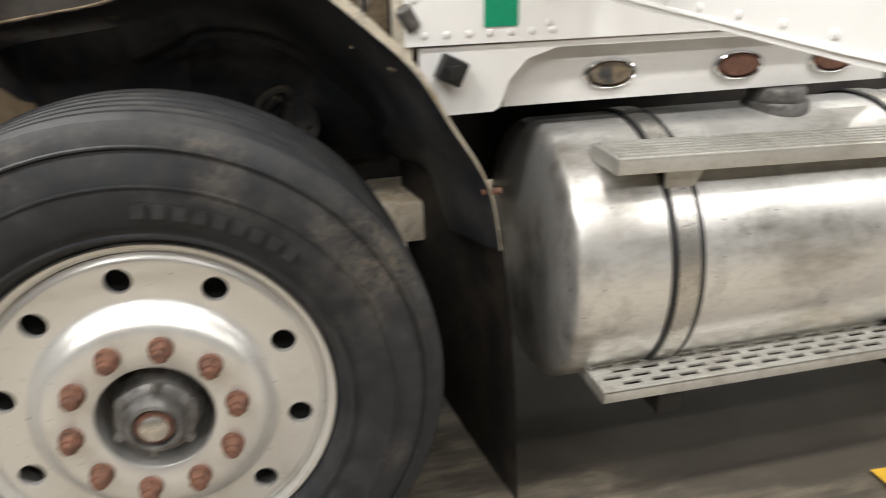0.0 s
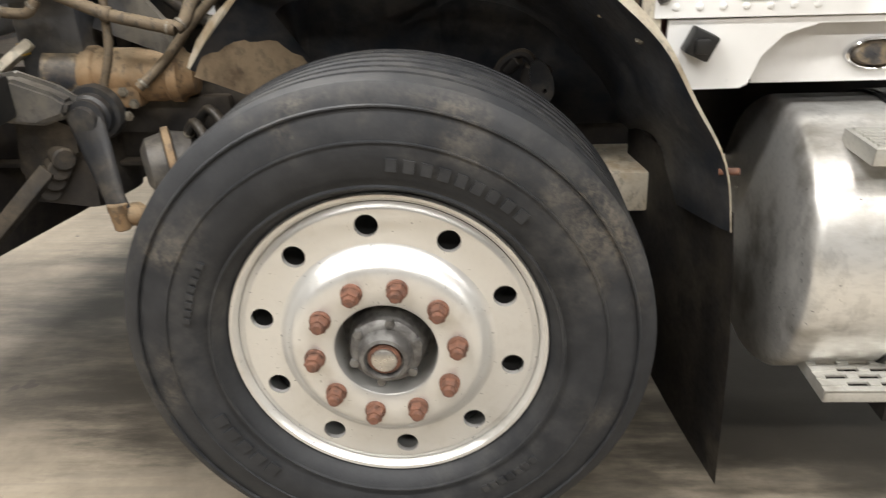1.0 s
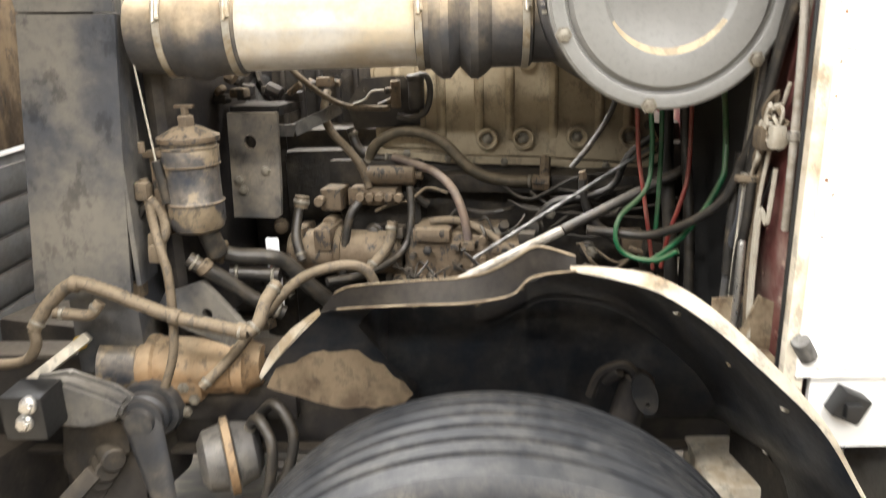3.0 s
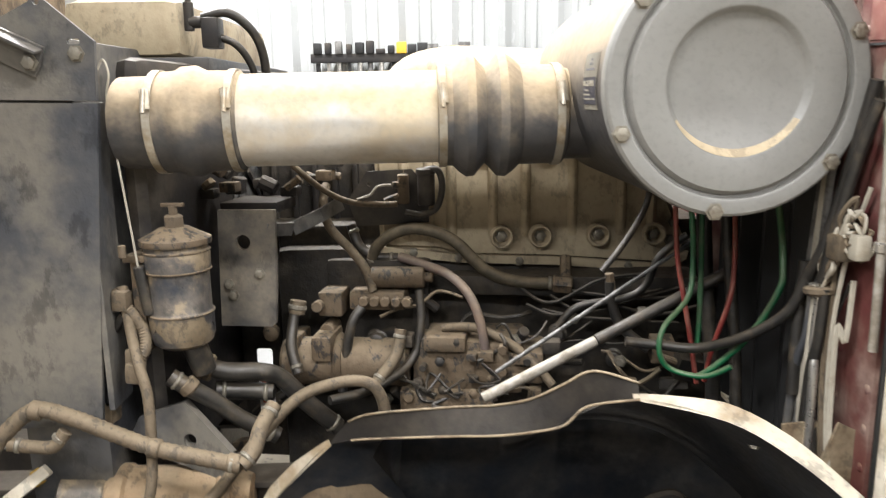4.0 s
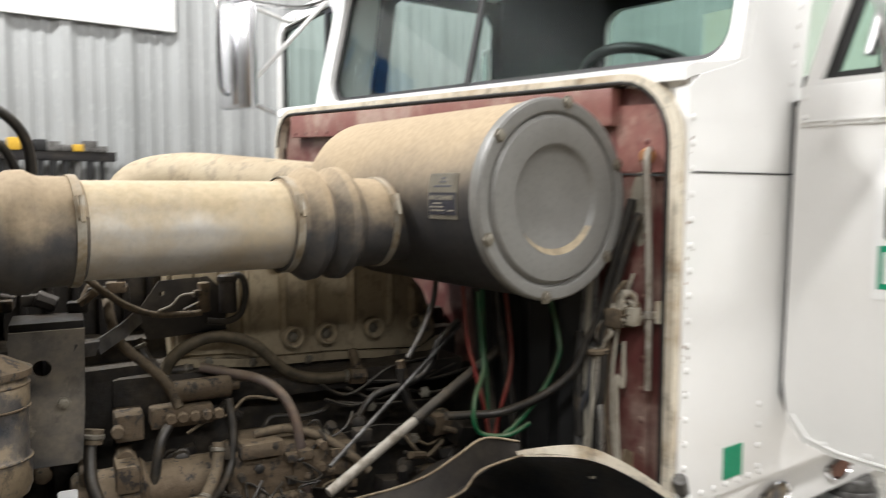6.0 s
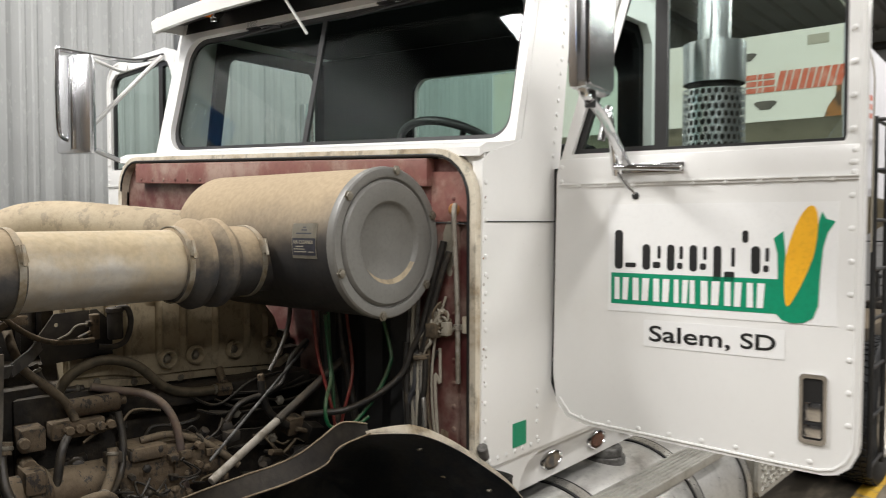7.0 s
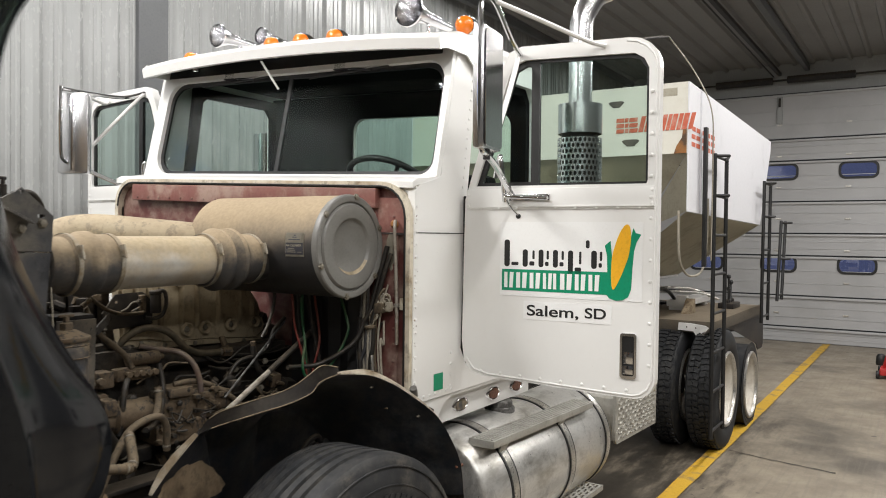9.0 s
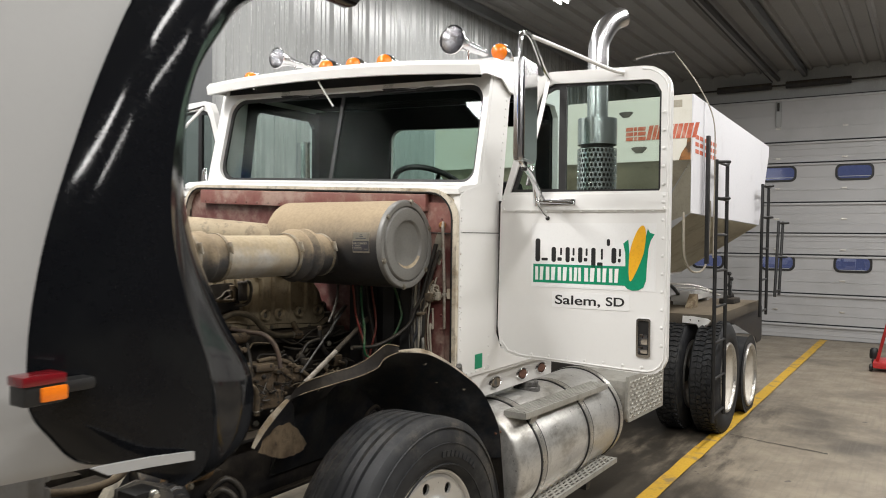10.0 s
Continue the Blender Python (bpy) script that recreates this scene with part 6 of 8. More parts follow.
# filter with its bracket
fp = pose(-0.872, 0.60, 0.0)
bm = lathe(bmesh.new(), [(0, 1.305), (0.045, 1.305), (0.06, 1.315), (0.063, 1.325), (0.066, 1.33), (0.066, 1.375), (0.0665, 1.38), (0.063, 1.385), (0.063, 1.465), (0.067, 1.47), (0.067, 1.505), (0.064, 1.512), (0.064, 1.525), (0.0, 1.525)], fp, 36)
flt = part("oil_filter_canister", bm, M_CAN, engine, "dented dark canister caked in tan dust")
for z in (1.378, 1.468, 1.508):
    part("canister_band", lathe(bmesh.new(), [(0.0655, z - 0.003), (0.0685, z - 0.001), (0.0685, z + 0.001), (0.0655, z + 0.003)], fp, 36), M_ENGINE_TAN, flt)
bm = lathe(bmesh.new(), [(0.0715, 1.522), (0.0725, 1.526), (0.072, 1.534), (0.05, 1.545), (0.03, 1.556), (0.0, 1.558)], fp, 36)
part("canister_lid", bm, M_ENGINE_TAN, flt, "dusty tan lid")
bm = lathe(bmesh.new(), [(0.021, 1.552), (0.021, 1.578), (0.014, 1.582), (0.01, 1.582), (0.01, 1.60), (0, 1.60)], fp, 6)
box(bm, -0.896, -0.848, 0.594, 0.606, 1.598, 1.606, 0.002)
part("lid_screw", bm, M_ENGINE_TAN, flt)
bm = bmesh.new()
box(bm, -0.965, -0.90, 0.55, 0.63, 1.49, 1.505, 0.003)
box(bm, -0.955, -0.93, 0.56, 0.6, 1.30, 1.50, 0.004)
rod(bm, (-0.95, 0.53, 1.505), (-0.95, 0.53, 1.53), 0.008)
part("filter_bracket", bm, M_ENGINE_TAN, engine, "dusty steel filter bracket")
part("filter_outlet", rod(bmesh.new(), (-0.852, 0.6, 1.31), (-0.84, 0.62, 1.24), 0.026), M_HOSE, engine)
# plate beside the filter
bm = slab(bmesh.new(), [(-0.845, 1.57), (-0.712, 1.57), (-0.718, 1.40), (-0.725, 1.31), (-0.735, 1.302), (-0.855, 1.302)], 0.012, SIDE @ pose(0, 0, -0.762), [circle(-0.79, 1.497, 0.017, 16)[::-1]])
pl = part("mounting_plate", bm, M_LINT, engine, "grey steel mounting plate", smooth=False)
for x, z in ((-0.755, 1.425), (-0.83, 1.40), (-0.82, 1.375)):
    put("bolt", DULL_BOLT, engine, axis_pose((x, 0.75, z), (x, 0.0, z)) @ Matrix.Scale(0.85, 4))
bm = B(-0.845, -0.712, 0.765, 0.9, 1.56, 1.585, 0.004)
part("plate_shelf", bm, M_BLACK_METAL, engine)
bm = bmesh.new()
q = [(-0.735, 0.752, 1.525), (-0.69, 0.80, 1.52), (-0.635, 0.85, 1.545), (-0.60, 0.9, 1.565)]
for a, b in zip(q, q[1:]):
    box(bm, 0, (Vector(b) - Vector(a)).length, -0.003, 0.003, -0.016, 0.016, 0.0, frame_pose(a, Vector(b) - Vector(a), (0, 1, 0.2)))
part("brace_strap", bm, M_RAD, engine, "bent steel brace strap")
# solenoid valve on its black bracket
bm = slab(bmesh.new(), [(-0.60, 1.565), (-0.55, 1.635), (-0.44, 1.64), (-0.40, 1.60), (-0.40, 1.51), (-0.58, 1.50)], 0.008, SIDE @ pose(0, 0, -0.965), [circle(-0.545, 1.605, 0.006, 10)[::-1]])
part("black_bracket", bm, M_BLACK_METAL, engine, "black steel bracket", smooth=False)
bm = rod(bmesh.new(), (-0.40, 0.93, 1.555), (-0.40, 0.93, 1.635), 0.021, seg=18)
rod(bm, (-0.40, 0.93, 1.628), (-0.40, 0.93, 1.645), 0.024, seg=18)
part("solenoid_valve", bm, M_BLACK_METAL, engine, "small black solenoid valve")
bm = rod(bmesh.new(), (-0.455, 0.93, 1.56), (-0.455, 0.93, 1.63), 0.014, seg=12)
rod(bm, (-0.48, 0.92, 1.605), (-0.445, 0.93, 1.605), 0.009, seg=8)
rod(bm, (-0.46, 0.93, 1.58), (-0.50, 0.92, 1.565), 0.009, seg=8)
part("valve_body", bm, M_ENGINE_TAN, engine)
hose("short_hose", [(-0.40, 0.92, 1.64), (-0.37, 0.92, 1.64), (-0.36, 0.92, 1.60), (-0.375, 0.92, 1.55), (-0.41, 0.92, 1.535), (-0.45, 0.92, 1.54)], 0.008, M_HOSE, engine)
hose("air_line", [(-0.72, 0.86, 1.68), (-0.69, 0.87, 1.645), (-0.63, 0.88, 1.595), (-0.57, 0.89, 1.568), (-0.50, 0.9, 1.562), (-0.465, 0.9, 1.563)], 0.0075, M_LOOM, engine, "dusty tan air line")
hose("thin_wire", [(-0.56, 0.89, 1.575), (-0.53, 0.9, 1.585), (-0.51, 0.9, 1.605), (-0.48, 0.91, 1.607)], 0.003, M_WIRE_W, engine, "", 0.0, 6)
# small fittings below the pipe
random.seed(31)
for k in range(16):
    x, z, y = random.uniform(-0.92, -0.62), random.uniform(1.585, 1.66), random.uniform(0.8, 0.98)
    if k % 2:
        bm = rod(bmesh.new(), (x, y, z), (x + random.uniform(-0.05, 0.05), y, z + random.uniform(-0.02, 0.03)), random.uniform(0.008, 0.02), seg=9)
    else:
        bm = B(x - 0.02, x + 0.02, y - 0.02, y + 0.02, z - 0.012, z + 0.012, 0.004)
    part("top_fitting", bm, random.choice((M_ENGINE_TAN, M_BLACK_METAL, M_ENGINE)), engine)
# hoses below filter and along the front
hose("lower_hose", [(-0.90, 0.58, 1.24), (-0.87, 0.59, 1.215), (-0.83, 0.62, 1.175), (-0.78, 0.65, 1.12), (-0.71, 0.68, 1.07)], 0.019, M_HOSE, engine, "grimy lower hose")
bm = rod(bmesh.new(), (-0.875, 0.59, 1.225), (-0.86, 0.595, 1.205), 0.023, seg=12)
part("hose_band", bm, M_ENGINE_TAN, engine)
hose("coolant_hose", [(-0.86, 0.64, 1.245), (-0.81, 0.66, 1.225), (-0.745, 0.69, 1.215), (-0.71, 0.72, 1.19), (-0.66, 0.75, 1.12), (-0.6, 0.78, 1.05)], 0.021, M_HOSE, engine, "thick black coolant hose")
bm = rod(bmesh.new(), (-0.87, 0.64, 1.247), (-0.835, 0.65, 1.235), 0.032, seg=8)
part("hose_elbow", bm, M_ENGINE_TAN, engine)
hose("coolant_hose", [(-0.84, 0.66, 1.18), (-0.78, 0.69, 1.17), (-0.72, 0.7, 1.165)], 0.02, M_HOSE, engine)
bm = slab(bmesh.new(), rounded(-0.773, -0.737, 1.05, 1.25, 0.006), 0.003, SIDE @ pose(0, 0, -0.748))
tag = part("white_tag", bm, M_DECAL, engine, "grubby white tag with a red mark", smooth=False)
part("tag_mark", B(-0.765, -0.745, 0.743, 0.7445, 1.12, 1.19), M_REDPAINT, engine)
hose("riser_hose", [(-0.70, 0.84, 1.335), (-0.71, 0.83, 1.30), (-0.71, 0.80, 1.24), (-0.69, 0.78, 1.18)], 0.013, M_HOSE, engine)
hose("riser_hose", [(-0.70, 0.84, 1.34), (-0.705, 0.835, 1.31)], 0.02, M_LOOM, engine)
# wiring looms in front
SET = LOW
loom = hose("wiring_loom", [(-1.10, 0.31, 1.08), (-1.075, 0.33, 1.13), (-1.02, 0.35, 1.18), (-0.95, 0.36, 1.168), (-0.88, 0.37, 1.142), (-0.80, 0.385, 1.112), (-0.72, 0.40, 1.095), (-0.64, 0.41, 1.082)], 0.0155, M_LOOM, truck, "tan corrugated wiring loom", 0.05, 12)
hose("loom_branch", [(-1.065, 0.335, 1.115), (-1.03, 0.345, 1.11), (-0.985, 0.35, 1.112), (-0.965, 0.36, 1.14)], 0.013, M_LOOM, loom)
hose("loom_branch", [(-1.10, 0.31, 1.08), (-1.10, 0.31, 1.04), (-1.14, 0.31, 1.0), (-1.25, 0.31, 0.985), (-1.4, 0.33, 1.0)], 0.012, M_LOOM, loom)
hose("loom_branch", [(-0.64, 0.41, 1.082), (-0.625, 0.43, 1.10), (-0.62, 0.46, 1.14), (-0.61, 0.5, 1.17)], 0.016, M_LOOM, loom)
for x, y, z in ((-1.015, 0.35, 1.18), (-0.655, 0.41, 1.085), (-0.80, 0.385, 1.112)):
    part("loom_tape", rod(bmesh.new(), (x - 0.012, y - 0.002, z + 0.002), (x + 0.012, y + 0.002, z - 0.002), 0.0185, seg=10), M_LOOM, loom)
drop = hose("drop_loom", [(-0.90, 0.46, 1.40), (-0.885, 0.45, 1.35), (-0.87, 0.44, 1.30), (-0.845, 0.42, 1.25), (-0.825, 0.41, 1.2), (-0.815, 0.40, 1.1), (-0.815, 0.39, 1.02), (-0.835, 0.38, 0.945)], 0.0105, M_LOOM, truck, "tan hanging loom", 0.04)
hose("drop_branch", [(-0.885, 0.45, 1.36), (-0.86, 0.46, 1.32), (-0.85, 0.45, 1.285), (-0.86, 0.44, 1.26)], 0.012, M_LOOM, drop, "", 0.05)
hose("drop_branch", [(-0.96, 0.47, 1.27), (-0.93, 0.46, 1.30), (-0.895, 0.455, 1.345)], 0.009, M_HOSE, drop)
for p in ((-0.895, 0.45, 1.375), (-0.865, 0.44, 1.265), (-0.86, 0.43, 1.24), (-0.92, 0.46, 1.375)):
    part("connector", B(p[0] - 0.016, p[0] + 0.016, p[1] - 0.014, p[1] + 0.014, p[2] - 0.02, p[2] + 0.02, 0.006), M_LOOM, drop)
hose("hanging_wire", [(-0.945, 0.46, 1.34), (-0.95, 0.455, 1.25), (-0.94, 0.455, 1.18), (-0.935, 0.46, 1.15)], 0.004, M_WIRE_W, drop, "", 0.0, 6)
part("wire_plug", B(-0.95, -0.92, 0.44, 0.475, 1.125, 1.165, 0.006), M_LOOM, drop)
# tool roll of small brackets under the filter
bm = slab(bmesh.new(), [(-0.93, 1.06), (-0.72, 1.0), (-0.70, 1.06), (-0.80, 1.16), (-0.90, 1.12)], 0.02, SIDE @ pose(0, 0, -0.52), [circle(-0.79, 1.08, 0.014, 12)[::-1]])
part("cross_bracket", bm, M_RAD, truck, "dark steel cross bracket", smooth=False)
# steering gear with pitman arm
SET = Matrix()
bm = lathe(bmesh.new(), [(0, 0), (0.06, 0.0), (0.068, 0.01), (0.07, 0.10), (0.076, 0.108), (0.076, 0.135), (0.07, 0.142), (0.072, 0.30), (0.068, 0.325), (0.074, 0.332), (0.074, 0.358), (0.062, 0.365), (0.05, 0.395), (0.03, 0.40), (0, 0.40)], axis_pose((-1.09, 0.80, 0.975), (-0.69, 0.815, 0.962)), 32)
box(bm, -1.02, -0.83, 0.74, 0.87, 0.89, 0.99, 0.02)
gear = part("steering_gear", bm, M_GEAR, truck, "rust-tan steering gear box coated in dust")
part("gear_nose", lathe(bmesh.new(), [(0, -0.006), (0.05, -0.006), (0.071, 0.006), (0.0725, 0.095), (0.07, 0.098)], axis_pose((-1.09, 0.80, 0.975), (-0.69, 0.815, 0.962)), 32), M_CAN, gear, "worn black front end of the gear box")
for k in range(6):
    a = radians(60 * k + 20)
    put("bolt", DULL_BOLT, gear, axis_pose((-0.735, 0.813, 0.963), (-0.2, 0.83, 0.945)) @ pose(0.06 * math.cos(a), 0.06 * math.sin(a), -0.02) @ Matrix.Scale(0.9, 4))
bm = lathe(bmesh.new(), [(0.075, 0), (0.078, 0.02), (0.072, 0.035), (0.058, 0.038), (0.058, 0.06), (0.05, 0.066), (0.05, 0.08), (0.036, 0.084), (0.034, 0.10), (0.02, 0.104), (0, 0.104)], axis_pose((-0.955, 0.755, 0.888), (-0.975, 0.30, 0.872)), 32)
shaft = part("sector_shaft", bm, M_ARM, gear, "ringed dark sector shaft end")
for k in range(5):
    a = radians(72 * k)
    put("bolt", DULL_BOLT, gear, axis_pose((-0.885, 0.74, 0.905), (-0.885, 0.3, 0.905)) @ pose(0.034 * math.cos(a), 0.034 * math.sin(a), 0.0) @ Matrix.Scale(0.95, 4))
bm = bmesh.new()
rows = []
for k in range(9):  # forged arm, broad at the shaft and waisted towards the ball joint
    u = k / 8
    c = Vector((-0.965, 0.685, 0.895)).lerp(Vector((-0.895, 0.612, 0.655)), u)
    hw, hd = 0.05 - 0.024 * u + 0.006 * (u > 0.9), 0.022 - 0.006 * u
    rows.append([bm.verts.new(c + Vector((hw * math.cos(radians(a)), hd * math.sin(radians(a)), 0.25 * hw * math.cos(radians(a))))) for a in range(0, 360, 30)])
for a, b in zip(rows, rows[1:]):
    for k in range(12):
        bm.faces.new((a[k], a[(k + 1) % 12], b[(k + 1) % 12], b[k]))
bm.faces.new(rows[0][::-1])
bm.faces.new(rows[-1])
part("pitman_arm", bm, M_ARM, gear, "black forged pitman arm")
bm = rod(bmesh.new(), (-0.896, 0.612, 0.675), (-0.892, 0.607, 0.60), 0.028, 0.022, seg=16)
lathe(bm, [(0, -0.03), (0.02, -0.026), (0.032, -0.01), (0.032, 0.012), (0.02, 0.028), (0, 0.03)], axis_pose((-0.86, 0.63, 0.635), (-0.7, 0.66, 0.63)), 16)
rod(bm, (-0.87, 0.625, 0.63), (-0.55, 0.70, 0.60), 0.021)
part("drag_link", bm, M_GEAR, truck, "tan drag link with its ball joint")
part("gear_mount", B(-1.05, -0.62, 0.82, 0.90, 0.80, 0.90, 0.01), M_BLACK_METAL, gear)
# pivot casting, its two bright bolts and the pale stop bar
bm = slab(bmesh.new(), [(-1.19, 0.99), (-1.12, 1.0), (-1.02, 0.96), (-0.985, 0.935), (-1.0, 0.90), (-1.08, 0.875), (-1.17, 0.885), (-1.21, 0.93)], 0.05, SIDE @ pose(0, 0, -0.70))
bmesh.ops.bevel(bm, geom=bm.edges[:], offset=0.01, segments=2, affect="EDGES")
piv = part("pivot_casting", bm, M_RAD, truck, "dusty grey hood pivot casting")
part("pivot_block", B(-1.22, -1.12, 0.56, 0.66, 0.90, 1.01, 0.012), M_INK, truck, "black rubber pivot block")
for x, z in ((-1.165, 0.948), (-1.15, 0.99)):
    bm = rod(bmesh.new(), (x, 0.57, z), (x, 0.542, z), 0.015, seg=6)
    rod(bm, (x, 0.57, z), (x, 0.552, z), 0.02, seg=18)
    part("pivot_bolt", bm, M_STEEL, truck, "bright worn bolt head")
SET = LOW
# front frame horn, hood pivot and cross members
bm = B(-1.5, -0.9, 0.62, 0.88, 0.70, 0.96, 0.02)
part("frame_horn", bm, M_BLACK_METAL, truck, "greasy black frame horn")
for k in range(4):
    part("spring_leaf", rod(bmesh.new(), (-1.10 + 0.02 * k, 0.42, 0.66 + 0.03 * k), (-1.03 + 0.02 * k, 0.36, 0.66 + 0.03 * k), 0.03, seg=12), M_ENGINE, truck)
bm = B(-1.15, -0.92, 0.40, 0.62, 0.60, 0.86, 0.03)
part("shackle_mount", bm, M_BLACK_METAL, truck, "black greasy spring mount")
# bumper bracket: channel, post and diagonal brace
bm = bmesh.new()
a, b = Vector((-1.19, 0.325, 0.905)), Vector((-1.05, 0.42, 1.03))
box(bm, 0, (b - a).length, -0.012, 0.012, -0.02, 0.02, 0.004, frame_pose(a, b - a, (0, 0.3, 1)))
part("hood_stop_bar", bm, M_CREAM, truck, "pale painted hood stop bar")
bm = B(-1.075, -1.06, 0.395, 0.43, 1.0, 1.03, 0.003)
part("stop_tape", bm, M_YELLOW, truck)
bm = bmesh.new()
box(bm, -1.30, -1.235, 0.16, 0.24, 0.38, 0.90, 0.006)
a, b = Vector((-1.25, 0.2, 0.43)), Vector((-1.02, 0.36, 0.72))
box(bm, 0, (b - a).length, -0.02, 0.02, -0.025, 0.025, 0.004, frame_pose(a, b - a, (0, 0.3, 1)))
part("bumper_bracket", bm, M_ENGINE, truck, "rusty steel bumper bracket")
part("bracket_foot", B(-1.27, -1.22, 0.13, 0.17, 0.36, 0.44, 0.004), M_WHITE_OLD, truck)
bm = tube(bmesh.new(), [(-1.32, 0.14, 0.72), (-1.29, 0.135, 0.62), (-1.26, 0.13, 0.5), (-1.25, 0.13, 0.41)], 0.008, 8)
part("yellow_cord", bm, M_YELLOW, truck, "yellow cord")
bm = B(-1.6, -1.28, 0.12, 2.5, 0.42, 0.72, 0.02)
part("bumper", bm, M_BLACK_METAL, truck, "black front bumper")
# brake chamber and leaf spring by the wheel
SET = Matrix()
bm = lathe(bmesh.new(), [(0, 0), (0.05, 0.0), (0.078, 0.018), (0.086, 0.06), (0.096, 0.066), (0.096, 0.084), (0.086, 0.09), (0.074, 0.135), (0.045, 0.155), (0, 0.158)], axis_pose((-0.86, 0.74, 0.725), (-0.72, 0.80, 0.735)), 28)
chamber = part("brake_chamber", bm, M_RAD, truck, "dusty steel brake chamber")
part("chamber_band", lathe(bmesh.new(), [(0.094, 0.064), (0.1, 0.066), (0.1, 0.084), (0.094, 0.086)], axis_pose((-0.86, 0.74, 0.725), (-0.72, 0.80, 0.735)), 28), M_GEAR, chamber)
hose("brake_hose", [(-0.74, 0.78, 0.80), (-0.70, 0.74, 0.85), (-0.66, 0.70, 0.80), (-0.67, 0.68, 0.70), (-0.70, 0.68, 0.62)], 0.014, M_HOSE, truck, "black looped brake hose")
hose("brake_hose", [(-0.72, 0.80, 0.82), (-0.66, 0.76, 0.88), (-0.61, 0.72, 0.82), (-0.63, 0.70, 0.72), (-0.68, 0.70, 0.66)], 0.014, M_HOSE, truck, "black looped brake hose")
bm = bmesh.new()
for k in range(5):
    tube(bm, [(-0.72 + 0.08 * k, 0.84, 0.66 - 0.012 * k), (0.0, 0.84, 0.575 - 0.012 * k), (0.72 - 0.08 * k, 0.84, 0.68 - 0.012 * k)], 0.018, 6)
part("leaf_spring", bm, M_BLACK_METAL, truck, "black leaf spring pack")
bm = rod(bmesh.new(), (0.13, 0.66, 0.99), (0.16, 0.64, 1.02), 0.016)
tube(bm, [(0.10, 0.66, 0.95), (0.12, 0.65, 1.01), (0.17, 0.64, 1.035), (0.20, 0.64, 1.0), (0.22, 0.64, 0.94)], 0.012, 8)
part("shock_eye", bm, M_BLACK_METAL, truck, "black shock absorber eye")
bm = slab(bmesh.new(), [(0.215 + 0.028 * math.cos(a) - 0.012 * math.sin(a), 0.97 + 0.052 * math.sin(a)) for a in [k * math.pi / 10 for k in range(20)]], 0.012, SIDE @ pose(0, 0, -0.632), [circle(0.222, 0.945, 0.006, 8)[::-1]])
part("shock_plate", bm, M_ARM, truck, "grey steel shock absorber plate", smooth=False)
part("shock_absorber", rod(bmesh.new(), (0.21, 0.66, 1.0), (0.12, 0.7, 0.6), 0.038), M_BLACK_METAL, truck, "black shock absorber")
part("cross_tube", B(0.38, 0.50, 0.62, 0.86, 0.62, 0.73, 0.01), M_CREAM, truck, "pale box bracket on the frame")
# prop rod and thin rod across the bay
SET = Matrix()
prop = part("hood_prop_rod", rod(bmesh.new(), (-0.195, 0.767, 1.195), (0.045, 0.789, 1.308), 0.0115), M_ROD, truck, "long rod, pale with dust")
part("rod_sleeve", rod(bmesh.new(), (0.045, 0.789, 1.308), (0.33, 0.816, 1.443), 0.0125), M_HOSE, prop, "dark upper end of the rod")
part("dip_stick", rod(bmesh.new(), (-0.163, 0.82, 1.231), (0.298, 0.95, 1.483), 0.0045), M_HUB, truck, "thin dusty rod")
SET = BAY
hose("bay_hose", [(0.20, 0.9, 1.49), (0.14, 0.9, 1.44), (0.11, 0.9, 1.37), (0.06, 0.9, 1.34), (-0.04, 0.9, 1.32), (-0.09, 0.9, 1.27)], 0.009, M_HOSE, engine)
hose("bay_hose", [(0.03, 0.9, 1.38), (0.035, 0.9, 1.33), (0.06, 0.9, 1.27), (0.12, 0.9, 1.22)], 0.012, M_HOSE, engine)
part("brass_fitting", rod(bmesh.new(), (0.028, 0.9, 1.40), (0.036, 0.9, 1.35), 0.011, seg=6), M_ENGINE_TAN, engine)
for k in range(6):
    random.seed(50 + k)
    z, x = 1.30 + 0.012 * k, random.uniform(-0.2, -0.05)
    hose("spark_wire", [(x, 0.94, z), (x + 0.08, 0.92, z - random.uniform(0, 0.04)), (x + 0.2, 0.93, z - random.uniform(-0.03, 0.05)), (x + 0.32, 0.95, z + random.uniform(-0.06, 0.06))], 0.0045, M_HOSE, engine, "", 0.0, 6)
